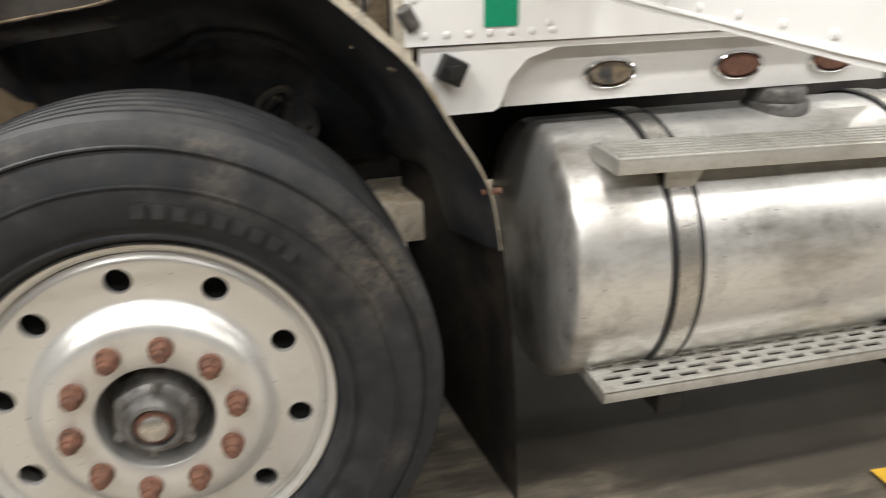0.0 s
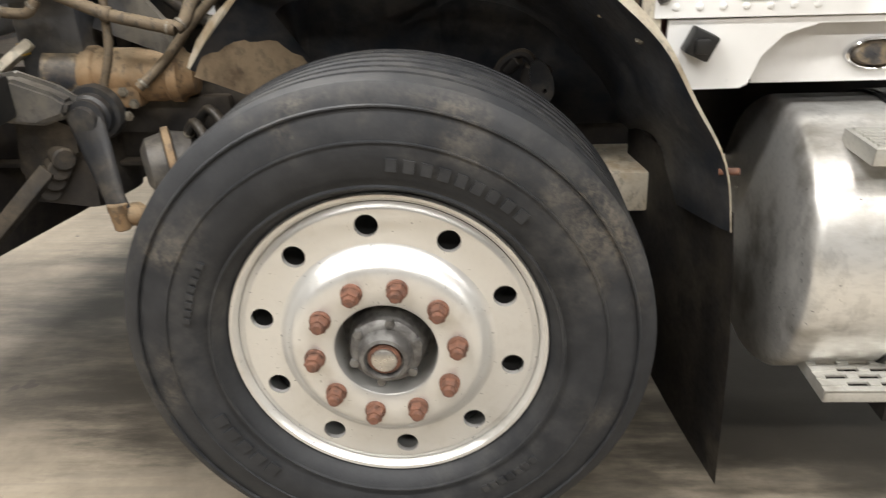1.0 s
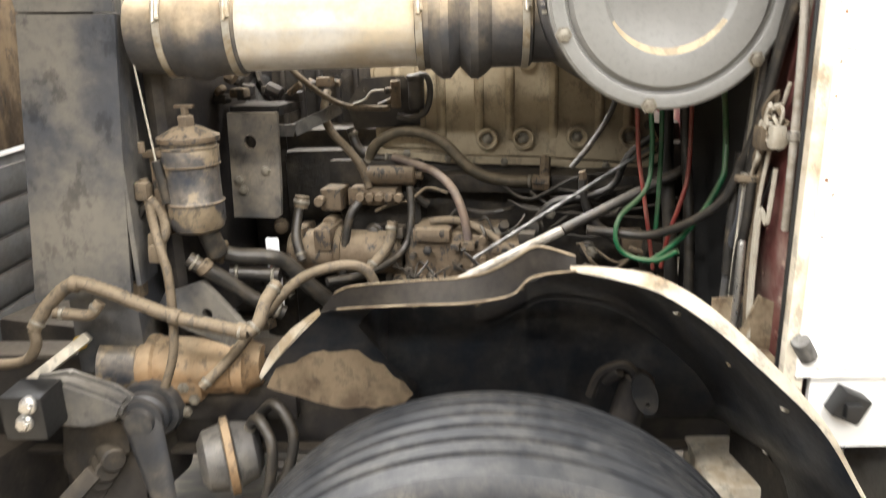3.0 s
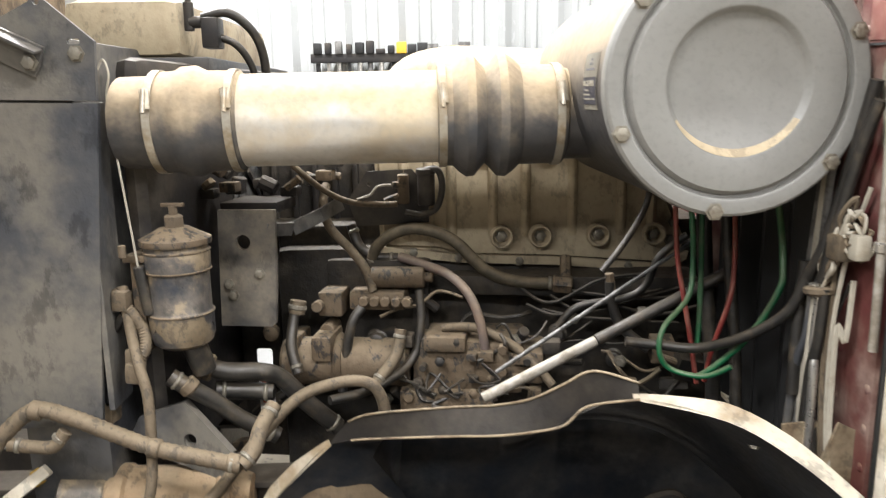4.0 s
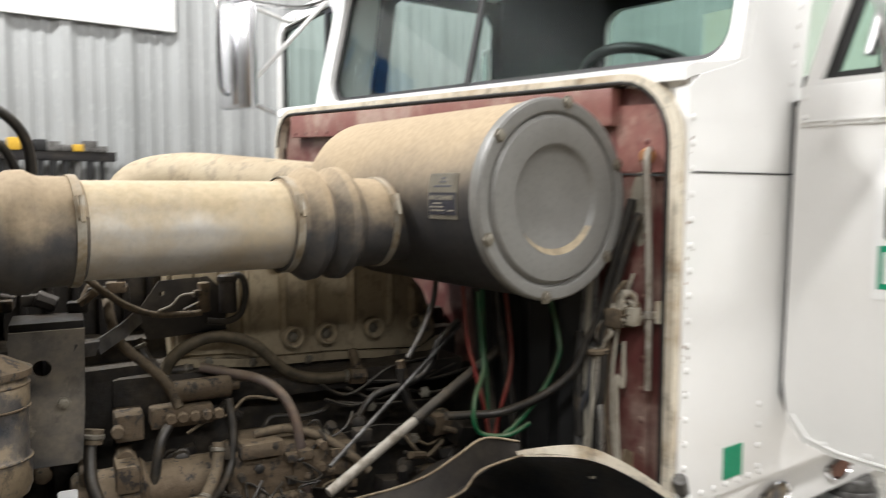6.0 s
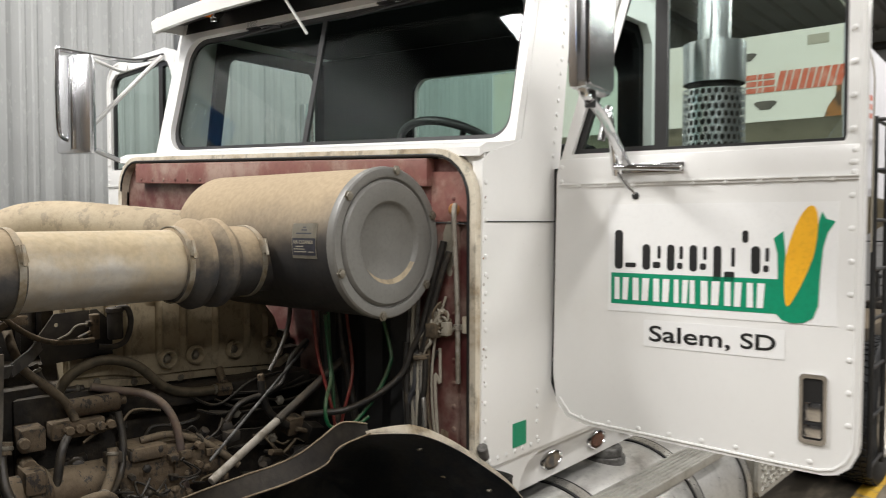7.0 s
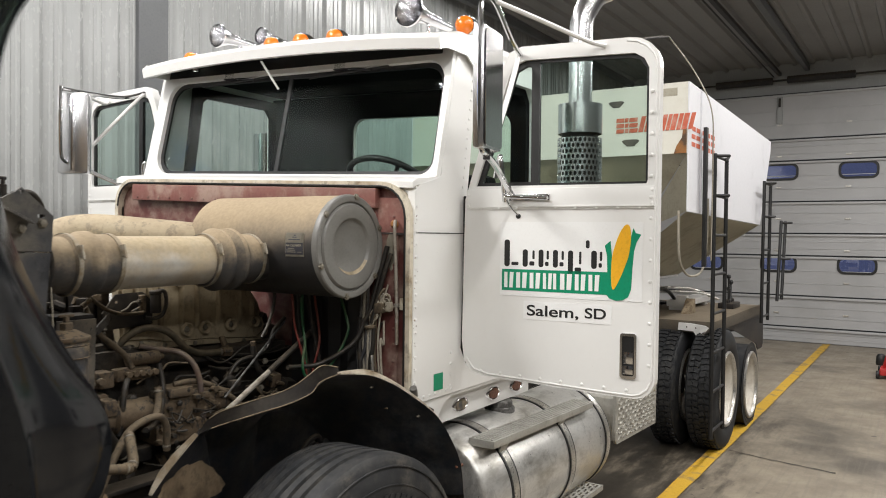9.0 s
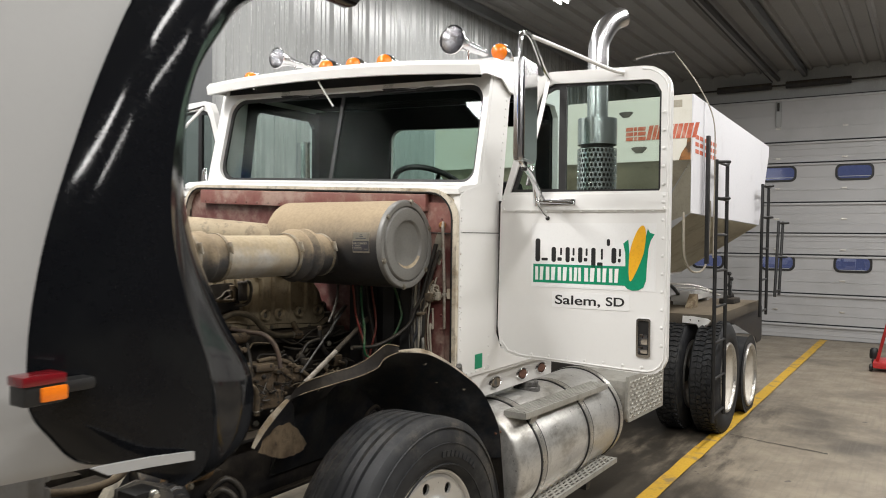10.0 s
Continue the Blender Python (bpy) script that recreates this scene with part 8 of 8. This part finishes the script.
# ---- nose tipped forward ----
SET = Matrix.Translation((-0.06, 0.0, 0.01))
def nose():
    hood = thing("hood", -1.5, 1.32, 0.6, "", "")
    hood.parent = truck
    hood.matrix_parent_inverse = PLACED[truck].inverted()
    tagged(hood, "white fibreglass hood tipped forward, with black wheel arches")
    # wheel opening's edge and the line where black meets white, seen from the side
    rim = smooth_line([(-0.60, 0, 2.67), (-0.85, 0, 2.66), (-1.09, 0, 2.56), (-1.21, 0, 2.43), (-1.306, 0, 2.27), (-1.335, 0, 2.04), (-1.30, 0, 1.85), (-1.197, 0, 1.63), (-1.095, 0, 1.47), (-1.07, 0, 1.36), (-1.10, 0, 1.25), (-1.19, 0, 1.19), (-1.34, 0, 1.165)], 6)
    edge = smooth_line([(-0.62, 0, 2.98), (-0.98, 0, 2.95), (-1.30, 0, 2.75), (-1.47, 0, 2.50), (-1.58, 0, 2.26), (-1.66, 0, 2.04), (-1.715, 0, 1.86), (-1.75, 0, 1.69), (-1.762, 0, 1.55), (-1.755, 0, 1.45), (-1.705, 0, 1.375), (-1.645, 0, 1.31), (-1.56, 0, 1.283)], 6)
    prof = [(0.0, 0.12), (0.12, 0.06), (0.3, 0.015), (0.5, -0.005), (0.62, -0.01), (0.68, 0.02), (0.78, 0.035), (0.92, 0.075), (1.0, 0.11), (1.0, 0.16)]
    for side in (0, 1):
        def at(y):
            return y if side == 0 else 2.64 - y
        bm = bmesh.new()
        rows = []
        for e, r in zip(edge, rim):
            rows.append([bm.verts.new((e.x + (r.x - e.x) * u, at(y), e.z + (r.z - e.z) * u)) for u, y in prof])
        for a, b in zip(rows, rows[1:]):
            for k in range(len(prof) - 1):
                bm.faces.new((a[k], a[k + 1], b[k + 1], b[k]))
        bmesh.ops.recalc_face_normals(bm, faces=bm.faces)
        bmesh.ops.solidify(bm, geom=bm.faces[:], thickness=0.006)
        part("fender_flare", bm, M_BLACK, hood, "glossy black fender flare")
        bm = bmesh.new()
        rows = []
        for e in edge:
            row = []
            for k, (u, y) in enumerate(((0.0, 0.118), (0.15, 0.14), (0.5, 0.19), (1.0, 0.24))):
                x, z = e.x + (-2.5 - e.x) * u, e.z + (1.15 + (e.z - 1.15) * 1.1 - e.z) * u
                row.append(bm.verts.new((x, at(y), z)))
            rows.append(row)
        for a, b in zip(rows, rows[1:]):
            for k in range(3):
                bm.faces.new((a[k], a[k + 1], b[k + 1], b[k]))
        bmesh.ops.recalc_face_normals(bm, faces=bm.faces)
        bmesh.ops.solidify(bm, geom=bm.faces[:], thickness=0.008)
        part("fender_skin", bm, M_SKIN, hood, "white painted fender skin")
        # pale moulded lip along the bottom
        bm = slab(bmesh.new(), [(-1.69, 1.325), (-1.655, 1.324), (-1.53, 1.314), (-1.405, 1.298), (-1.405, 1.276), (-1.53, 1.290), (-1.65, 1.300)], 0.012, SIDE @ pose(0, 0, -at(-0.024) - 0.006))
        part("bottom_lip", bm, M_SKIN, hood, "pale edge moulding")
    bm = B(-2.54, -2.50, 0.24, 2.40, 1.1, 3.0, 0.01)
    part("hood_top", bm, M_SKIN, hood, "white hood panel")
    bm = B(-2.495, -2.47, 0.26, 2.38, 1.1, 2.95, 0.006)
    part("hood_lining", bm, M_FIBRE, hood, "raw brown fibreglass inside of the hood")
    bm = B(-1.56, -1.52, 0.46, 2.2, 1.42, 2.62, 0.01)
    part("inner_panel", bm, M_FIBRE, hood, "raw brown fibreglass inner panel")
    bm = B(-1.60, -1.55, 0.40, 2.2, 0.85, 1.40, 0.01)
    grille = part("grille_back", bm, M_GRILLE, hood, "grey panelled back of the grille")
    for k in range(5):
        part("grille_rib", B(-1.56, -1.535, 0.40, 2.2, 0.86 + 0.105 * k, 0.95 + 0.105 * k, 0.01), M_GRILLE, grille)
    # side marker lamp on the flare
    bm = B(-1.845, -1.755, -0.03, 0.03, 1.49, 1.548, 0.006)
    box(bm, -1.76, -1.66, 0.0, 0.05, 1.50, 1.53, 0.01)
    part("marker_lamp", bm, M_INK, hood, "black housed red and amber side marker lamp")
    part("amber_lens", B(-1.81, -1.75, -0.036, 0.02, 1.496, 1.529, 0.006), M_AMBER, hood, "amber lens")
    part("red_lens", B(-1.85, -1.752, -0.034, 0.03, 1.533, 1.556, 0.006), M_REDLENS, hood, "red lens")
    return hood


nose()

# ---- exhaust ----
SET = Matrix()
bm = tube(bmesh.new(), [(1.73, 0.135, 2.55), (1.73, 0.135, 2.75), (1.73, 0.135, 2.95), (1.735, 0.132, 3.06), (1.76, 0.11, 3.14), (1.80, 0.075, 3.21), (1.86, 0.03, 3.25)], 0.064, 32)
stack = part("exhaust_pipe", bm, M_HORN, truck, "chrome curved exhaust stack")
bm = lathe(bmesh.new(), [(0.118, 1.2), (0.12, 1.21), (0.12, 2.43), (0.0, 2.43)], pose(1.73, 0.135, 0), 40)
part("muffler", lathe(bmesh.new(), [(0, 1.2), (0.1, 1.2), (0.1, 2.58), (0, 2.58)], pose(1.73, 0.135, 0), 32), M_BLACK_METAL, stack, "dark muffler body")
bm.free()
bm = lathe(bmesh.new(), [(0.116, 2.44), (0.121, 2.44), (0.121, 2.6), (0.116, 2.6)], pose(1.73, 0.135, 0), 48)
part("guard_collar", bm, M_HORN, stack, "bright stainless collar")
cell = slab(bmesh.new(), [(-0.0125, -0.015), (0.0125, -0.015), (0.0125, 0.015), (-0.0125, 0.015)], 0.0008, Matrix(), [rounded(-0.0075, 0.0075, -0.0105, 0.0105, 0.006, 2)[::-1]])
cell.verts.index_update()
cell_verts, cell_faces = [v.co.copy() for v in cell.verts], [[v.index for v in f.verts] for f in cell.faces]
cell.free()
bm = bmesh.new()
for i in range(30):
    for j in range(27):
        q = pose(1.73, 0.135, 1.62 + j * 0.03, 0, 0, (i + 0.5 * (j % 2)) * 12) @ frame_pose((0.1195, 0, 0), (0, 1, 0), (0, 0, 1))
        vs = [bm.verts.new(q @ c) for c in cell_verts]
        for f in cell_faces:
            bm.faces.new([vs[k] for k in f])
part("perforated_guard", bm, M_HORN, stack, "perforated stainless heat guard", smooth=False)["kind"] = "stuff"

far = part("muffler", lathe(bmesh.new(), [(0, 1.2), (0.1, 1.2), (0.118, 1.25), (0.118, 2.58), (0, 2.6)], pose(1.73, 2.5, 0), 32), M_CHROME, truck, "far-side muffler in its guard")

# ---- spreader body ----
def spreader():
    s = thing("spreader_box", 5.4, 1.3, 1.1, "", "")
    s.parent = truck
    s.matrix_parent_inverse = PLACED[truck].inverted()
    tagged(s, "white steel spreader hopper with faded red lettering")
    x0, x1, y0, y1 = 3.64, 7.0, 0.05, 2.6
    zt, zs = 3.06, 2.08
    bm = bmesh.new()
    # side panels with a rear edge that leans, front panel, sloping hopper below
    slab(bm, [(x0, zs), (6.55, 2.03), (7.1, 2.86), (7.12, 2.98), (x0, zt)], 0.01, SIDE @ pose(0, 0, -y0 - 0.01))
    part("side_panel", bm, M_BIN, s, "white side panel", smooth=False)
    bm = slab(bmesh.new(), [(x0, zs), (6.55, 2.03), (7.1, 2.86), (7.12, 2.98), (x0, zt)], 0.01, SIDE @ pose(0, 0, -y1))
    part("side_panel", bm, M_BIN, s, smooth=False)
    bm = slab(bmesh.new(), [(y0 + 0.012, 2.52), (y1 - 0.012, 2.52), (y1 - 0.012, zt), (y0 + 0.012, zt)], 0.01, frame_pose((x0, 0, 0), (0, 1, 0), (0, 0, 1)))
    front = part("front_panel", bm, M_BIN_FRONT, s, "off-white front panel with faded red lettering and rust", smooth=False)
    bm = bmesh.new()
    def quad(*ps):
        bm.faces.new([bm.verts.new(p) for p in ps])
    quad((x0, y0 + 0.012, 2.515), (x0, y1 - 0.012, 2.515), (4.25, 1.7, 1.5), (4.25, 0.9, 1.5))
    quad((x0, y0 + 0.012, 2.515), (x0 + 0.02, y0 + 0.012, zs), (4.0, 0.5, 1.95))
    quad((x0, y0 + 0.012, zs - 0.004), (6.55, y0 + 0.012, 2.026), (6.6, 0.95, 1.45), (4.1, 0.95, 1.45))
    quad((x0, y1 - 0.012, zs - 0.004), (6.55, y1 - 0.012, 2.026), (6.6, 1.65, 1.45), (4.1, 1.65, 1.45))
    bmesh.ops.solidify(bm, geom=bm.faces[:], thickness=0.008)
    part("hopper_slope", bm, M_BIN_DIRTY, s, "dirty sloping hopper plates", smooth=False)
    bm = B(x0 + 0.01, x0 + 0.05, y0 + 0.02, y1 - 0.02, 2.50, 2.52)
    part("front_fold", bm, M_BIN_DIRTY, s)
    # lettering as plain blocks
    FP = frame_pose((x0 - 0.002, 0, 0), (0, -1, 0), (0, 0, 1))
    x = -0.62
    for k, w in enumerate((0.07, 0.035, 0.075, 0.085, 0.088, 0.075, 0.085, 0.092)):
        lean = 0.028
        if k < 3:  # the round mark: three stacked bars
            for j in range(3):
                bm = slab(bmesh.new(), [(x, 2.70 + 0.042 * j), (x + w - 0.008, 2.70 + 0.042 * j), (x + w - 0.002, 2.732 + 0.042 * j), (x + 0.006, 2.732 + 0.042 * j)], 0.002, FP)
                part("mark_bar", bm, M_REDPAINT, front, "faded red bar", smooth=False)
        else:
            for a, b in ((0.0, 0.42), (0.55, 0.9)):
                bm = slab(bmesh.new(), [(x + a * w, 2.70), (x + b * w, 2.70), (x + b * w + lean, 2.822), (x + a * w + lean, 2.822)], 0.002, FP)
                part("mark_bar", bm, M_REDPAINT, front, "faded red bar", smooth=False)
        x += w
    bm = slab(bmesh.new(), [(-0.14, 2.96), (-0.02, 2.96), (-0.02, 3.02), (-0.14, 3.02)], 0.0012, frame_pose((x0 - 0.002, 0, 0), (0, 1, 0), (0, 0, 1)) @ pose(0.28, 0, 0))
    part("faded_patch", bm, M_BIN_DIRTY, front, smooth=False)
    for y, z, r in ((0.62, 2.93, 0.055), (0.5, 2.62, 0.06)):
        bm = slab(bmesh.new(), [(-y + r * (1 + 0.3 * math.sin(3 * a)) * math.cos(a), z + 0.6 * r * (1 + 0.25 * math.cos(2 * a)) * math.sin(a)) for a in [k * 2 * math.pi / 16 for k in range(16)]], 0.0015, FP)
        part("rust_patch", bm, M_OIL, front, "dark round scuff", smooth=False)
    bm = slab(bmesh.new(), [(-0.16, 2.52), (-0.065, 2.52), (-0.065, 2.78), (-0.09, 2.74), (-0.1, 2.64), (-0.14, 2.58)], 0.0015, FP)
    part("rust_patch", bm, M_STAIN, front, smooth=False)
    SP = SIDE @ pose(0, 0, -y0 + 0.0005)
    x = 3.72
    for k, w in enumerate((0.14, 0.14, 0.16, 0.16, 0.16)):
        for j in range(3):
            bm = slab(bmesh.new(), [(x, 2.58 + 0.06 * j), (x + w - 0.03, 2.58 + 0.06 * j), (x + w - 0.03, 2.615 + 0.06 * j), (x, 2.615 + 0.06 * j)], 0.0015, SP)
            part("letter_block", bm, M_REDPAINT, s, "faded red block", smooth=False)
        x += w
    part("side_rib", B(3.98, 4.0, y0 - 0.012, y0 + 0.0, 2.08, 3.04, 0.003), M_BIN, s)
    # deck and skirts
    bm = B(4.77, 6.97, 0.125, 2.5, 1.085, 1.13, 0.005)
    part("deck", bm, M_WOOD, s, "dirty flat deck under the hopper")
    bm = B(4.765, 6.975, 0.10, 0.123, 1.03, 1.136, 0.004)
    part("deck_rail", bm, M_WOOD, s)
    bm = bmesh.new()
    slab(bm, [(4.5, 1.045), (7.3, 1.045), (7.3, 0.66), (7.24, 0.62), (7.0, 0.62), (6.9, 0.7), (5.8, 0.95), (4.9, 1.1)], 0.01, SIDE @ pose(0, 0, -0.14))
    part("deck_skirt", bm, M_BLACK_METAL, s, "black rubber side skirt", smooth=False)
    part("deck_front", B(4.74, 4.765, 0.10, 2.52, 1.03, 1.136, 0.004), M_WOOD, s, "rusty front edge of the deck")
    bm = slab(bmesh.new(), [(0.14, 1.085), (0.17, 1.10), (0.30, 1.115), (0.40, 1.115), (0.405, 1.05), (0.27, 1.045), (0.24, 1.0), (0.20, 0.98), (0.19, 1.04), (0.145, 1.05)], -0.018, frame_pose((4.735, 0, 0), (0, 1, 0), (0, 0, 1)), [circle(0.25, 1.075, 0.009, 10)[::-1], circle(0.33, 1.08, 0.009, 10)[::-1]])
    part("white_bracket", bm, M_WHITE_OLD, s, "chipped white bracket under the deck", smooth=False)
    bm = bmesh.new()
    slab(bm, [(5.38, 1.13), (5.62, 1.13), (5.60, 1.27), (5.56, 1.27)], 0.08, SIDE @ pose(0, 0, -0.56))
    part("deck_wedge", bm, M_DIRTY, s, "dirty cream wedge bracket on the deck", smooth=False)
    bm = B(5.7, 6.75, 0.60, 0.80, 1.17, 1.235, 0.012)
    box(bm, 5.72, 5.82, 0.62, 0.78, 1.131, 1.18, 0.006)
    box(bm, 6.6, 6.7, 0.62, 0.78, 1.131, 1.18, 0.006)
    box(bm, 5.68, 5.76, 0.585, 0.70, 1.16, 1.29, 0.01)
    part("spinner_channel", bm, M_WHITE_OLD, s, "chipped white steel channel on the deck")
    for y, z in ((1.0, 1.33), (1.08, 1.37)):
        part("hydraulic_pipe", tube(bmesh.new(), [(4.3, y + 0.1, z + 0.02), (4.9, y, z), (5.8, y - 0.05, z - 0.02), (6.5, y - 0.3, z - 0.06), (6.7, y - 0.5, z - 0.14)], 0.014, 8), M_STEEL, s, "bare hydraulic pipe")
    random.seed(15)
    for k in range(7):  # coiled black hydraulic hoses behind the wedge
        y = 0.85 + 0.09 * k
        tip = random.uniform(0.04, 0.16)
        part("hydraulic_hose", tube(bmesh.new(), [(4.85, y, 1.15), (5.1, y - 0.05, 1.17 + tip), (5.5, y + random.uniform(-0.1, 0.1), 1.2 + tip), (5.95, y - 0.1, 1.18), (6.4, y + random.uniform(-0.2, 0.1), 1.15)], 0.019, 8), M_HOSE, s, "black hydraulic hose")
    # control valve with its levers at the deck's edge
    bm = B(6.22, 6.55, 0.24, 0.40, 1.131, 1.19, 0.008)
    for k in range(4):
        rod(bm, (6.26 + 0.085 * k, 0.32, 1.18), (6.26 + 0.085 * k, 0.32, 1.225), 0.022, seg=10)
    valve = part("control_valve", bm, M_BLACK_METAL, s, "greasy black hydraulic control valve")
    for k, (dx, dy, h) in enumerate(((0.0, 0.0, 0.27), (0.12, 0.02, 0.20), (-0.03, 0.03, 0.13))):
        a = Vector((6.30 + 0.09 * k, 0.31, 1.2))
        part("lever", rod(bmesh.new(), a, a + Vector((dx, dy, h)), 0.011), M_INK, valve)
        part("lever_knob", lathe(bmesh.new(), [(0, -0.026), (0.018, -0.019), (0.026, 0), (0.018, 0.019), (0, 0.026)], pose(*(a + Vector((dx, dy, h)))), 14), M_INK, valve, "black ball knob")
    bm = bmesh.new()
    slab(bm, [(5.05, 1.13), (5.13, 1.13), (5.40, 1.62), (5.30, 1.62)], 0.06, SIDE @ pose(0, 0, -0.95))
    part("hopper_leg", bm, M_WHITE_OLD, s, "slanting white hopper leg", smooth=False)
    bm = B(5.72, 5.80, 0.92, 0.98, 1.131, 1.62, 0.005)
    part("hopper_leg", bm, M_BLACK_METAL, s, "dark upright hopper leg")
    bm = B(4.1, 6.6, 0.93, 1.67, 1.44, 1.52, 0.01)
    part("conveyor_housing", bm, M_WHITE_OLD, s, "dirty white conveyor housing")
    # ladders
    def ladder(xa, xb, z0, z1, y, dx=0.0):
        e = thing("ladder", 0, 0, 0, "", "")
        e.parent = truck
        e.matrix_parent_inverse = PLACED[truck].inverted()
        PLACED[e] = Matrix()
        tagged(e, "black welded steel ladder on the spreader's side")
        for x in (xa, xb):
            part("rail", rod(bmesh.new(), (x, y, z0), (x + dx, y, z1), 0.017), M_INK, e)
        n = int((z1 - z0) / 0.33)
        for k in range(n + 1):
            z = z0 + 0.06 + (z1 - z0 - 0.08) * k / n
            ddx = dx * (z - z0) / (z1 - z0)
            bm = bmesh.new()
            rod(bm, (xa + ddx, y, z), (xb + ddx, y, z), 0.012)
            if k in (n, n - 1):
                rod(bm, (xa + ddx, y, z), (xa + ddx + 0.05, y - 0.1, z), 0.012)
                rod(bm, (xb + ddx, y, z), (xa + ddx + 0.05, y - 0.1, z), 0.012)
            part("rung", bm, M_INK, e)
    ladder(4.13, 4.55, 0.25, 2.56, -0.03, 0.0)
    ladder(6.25, 6.62, 1.0, 2.48, -0.03, 0.05)
    ladder(6.75, 7.05, 1.2, 2.08, -0.10, 0.2)
    part("gate_rod", B(3.95, 4.0, -0.01, 0.02, 1.65, 2.75, 0.005), M_INK, s, "black lever bar")
    bm = tube(bmesh.new(), [(2.9, 0.3, 3.22), (3.4, 0.3, 3.36), (3.85, 0.28, 3.47)], 0.012, 8)
    part("tarp_arm", bm, M_BLACK_METAL, s)
    bm = tube(bmesh.new(), [(3.85, 0.28, 3.48), (3.95, 0.1, 3.2), (4.03, -0.02, 2.9), (4.06, -0.03, 2.5), (4.05, -0.03, 1.7)], 0.0055, 8)
    part("tarp_rope", bm, M_WIRE_W, s, "pale hanging rope")
    bm = tube(bmesh.new(), [(3.325, 0.03, 2.07), (3.325, 0.03, 2.04), (3.35, 0.03, 1.76), (3.45, 0.03, 1.65), (3.66, 0.03, 1.59), (3.95, 0.03, 1.60), (4.10, 0.03, 1.69), (4.15, 0.03, 1.85), (4.17, 0.03, 2.05), (4.17, 0.03, 2.2)], 0.009, 8)
    part("rope_loop", bm, M_WIRE_W, s)


spreader()


# ---- along the far wall and the floor ----
WALL_SIGN = frame_pose((-1.31, 3.86, 2.75), (1, 0, 0), (0, 0, 1))
wall_sign = thing("wall_sign", -0.45, 3.86, 2.75, "white wall banner with blue blocks and black lettering", "sign")
part("sign_board", B(-1.9, 0.45, 3.852, 3.868, 2.75, 3.55, 0.003), M_DECAL, wall_sign)
me = fit_text(text_mesh("Headquarters", 0.1, M_INK, 0.001, 0.002), 1.5, 0.15)
put("sign_lettering", me, wall_sign, WALL_SIGN @ pose(0.12, 0.06, 0.004), "black lettering")
for x0, x1, z0, z1 in ((-0.62, -0.2, 3.02, 3.25), (-0.1, 0.4, 3.02, 3.25), (-1.2, -0.75, 3.02, 3.2), (0.05, 0.4, 3.33, 3.48)):
    part("blue_block", B(x0, x1, 3.846, 3.853, z0, z1, 0.0), M_BLUE, wall_sign, "blue block")
for k in range(4):  # unreadable script: slanting strokes of a brush
    x = -1.75 + 0.22 * k
    bm = tube(bmesh.new(), [(x, 3.85, 3.2), (x + 0.10, 3.85, 3.42), (x + 0.06, 3.85, 3.46), (x + 0.03, 3.85, 3.3), (x + 0.14, 3.85, 3.22), (x + 0.2, 3.85, 3.3)], 0.013, 6)
    part("script_stroke", bm, M_INK, wall_sign, "black brush stroke of unreadable script")
rack = thing("tool_rail", -0.42, 3.8, 2.06, "black wall rail holding small tools and caps", "tool rack")
part("rail", B(-0.92, 0.09, 3.78, 3.86, 2.0, 2.05, 0.004), M_BLACK_METAL, rack)
random.seed(77)
for k in range(16):
    x = -0.88 + 0.06 * k
    h = random.uniform(0.02, 0.07)
    w = random.uniform(0.015, 0.035)
    part("tool_head", B(x - w, x + w, 3.77, 3.84, 2.048, 2.05 + h, 0.006), M_YELLOW if k in (8, 13) else random.choice((M_INK, M_BLACK_METAL, M_HUB)), rack)
    part("tool_body", rod(bmesh.new(), (x, 3.80, 2.02), (x, 3.80, 1.92 - h), w * 0.6, seg=8), random.choice((M_INK, M_HUB, M_STEEL)), rack)
jack = thing("floor_jack", 9.9, -1.05, 0.0, "red floor jack with black wheels", "floor jack")
bm = B(9.6, 10.2, -1.2, -0.95, 0.05, 0.14, 0.02)
part("jack_body", bm, M_REDTOOL, jack)
part("jack_handle", rod(bmesh.new(), (9.75, -1.0, 0.14), (9.5, -1.16, 0.85), 0.022), M_REDTOOL, jack, "red handle")
for x in (9.65, 10.15):
    for y in (-1.22, -0.93):
        part("jack_wheel", lathe(bmesh.new(), [(0, -0.02), (0.05, -0.02), (0.055, -0.012), (0.055, 0.012), (0.05, 0.02), (0, 0.02)], pose(x, y, 0.055, 90), 20), M_INK, jack)
part("grease_pot", lathe(bmesh.new(), [(0, 0.14), (0.06, 0.14), (0.065, 0.17), (0.06, 0.26), (0.04, 0.29), (0, 0.3)], pose(10.0, -0.95, 0), 20), M_INK, jack)
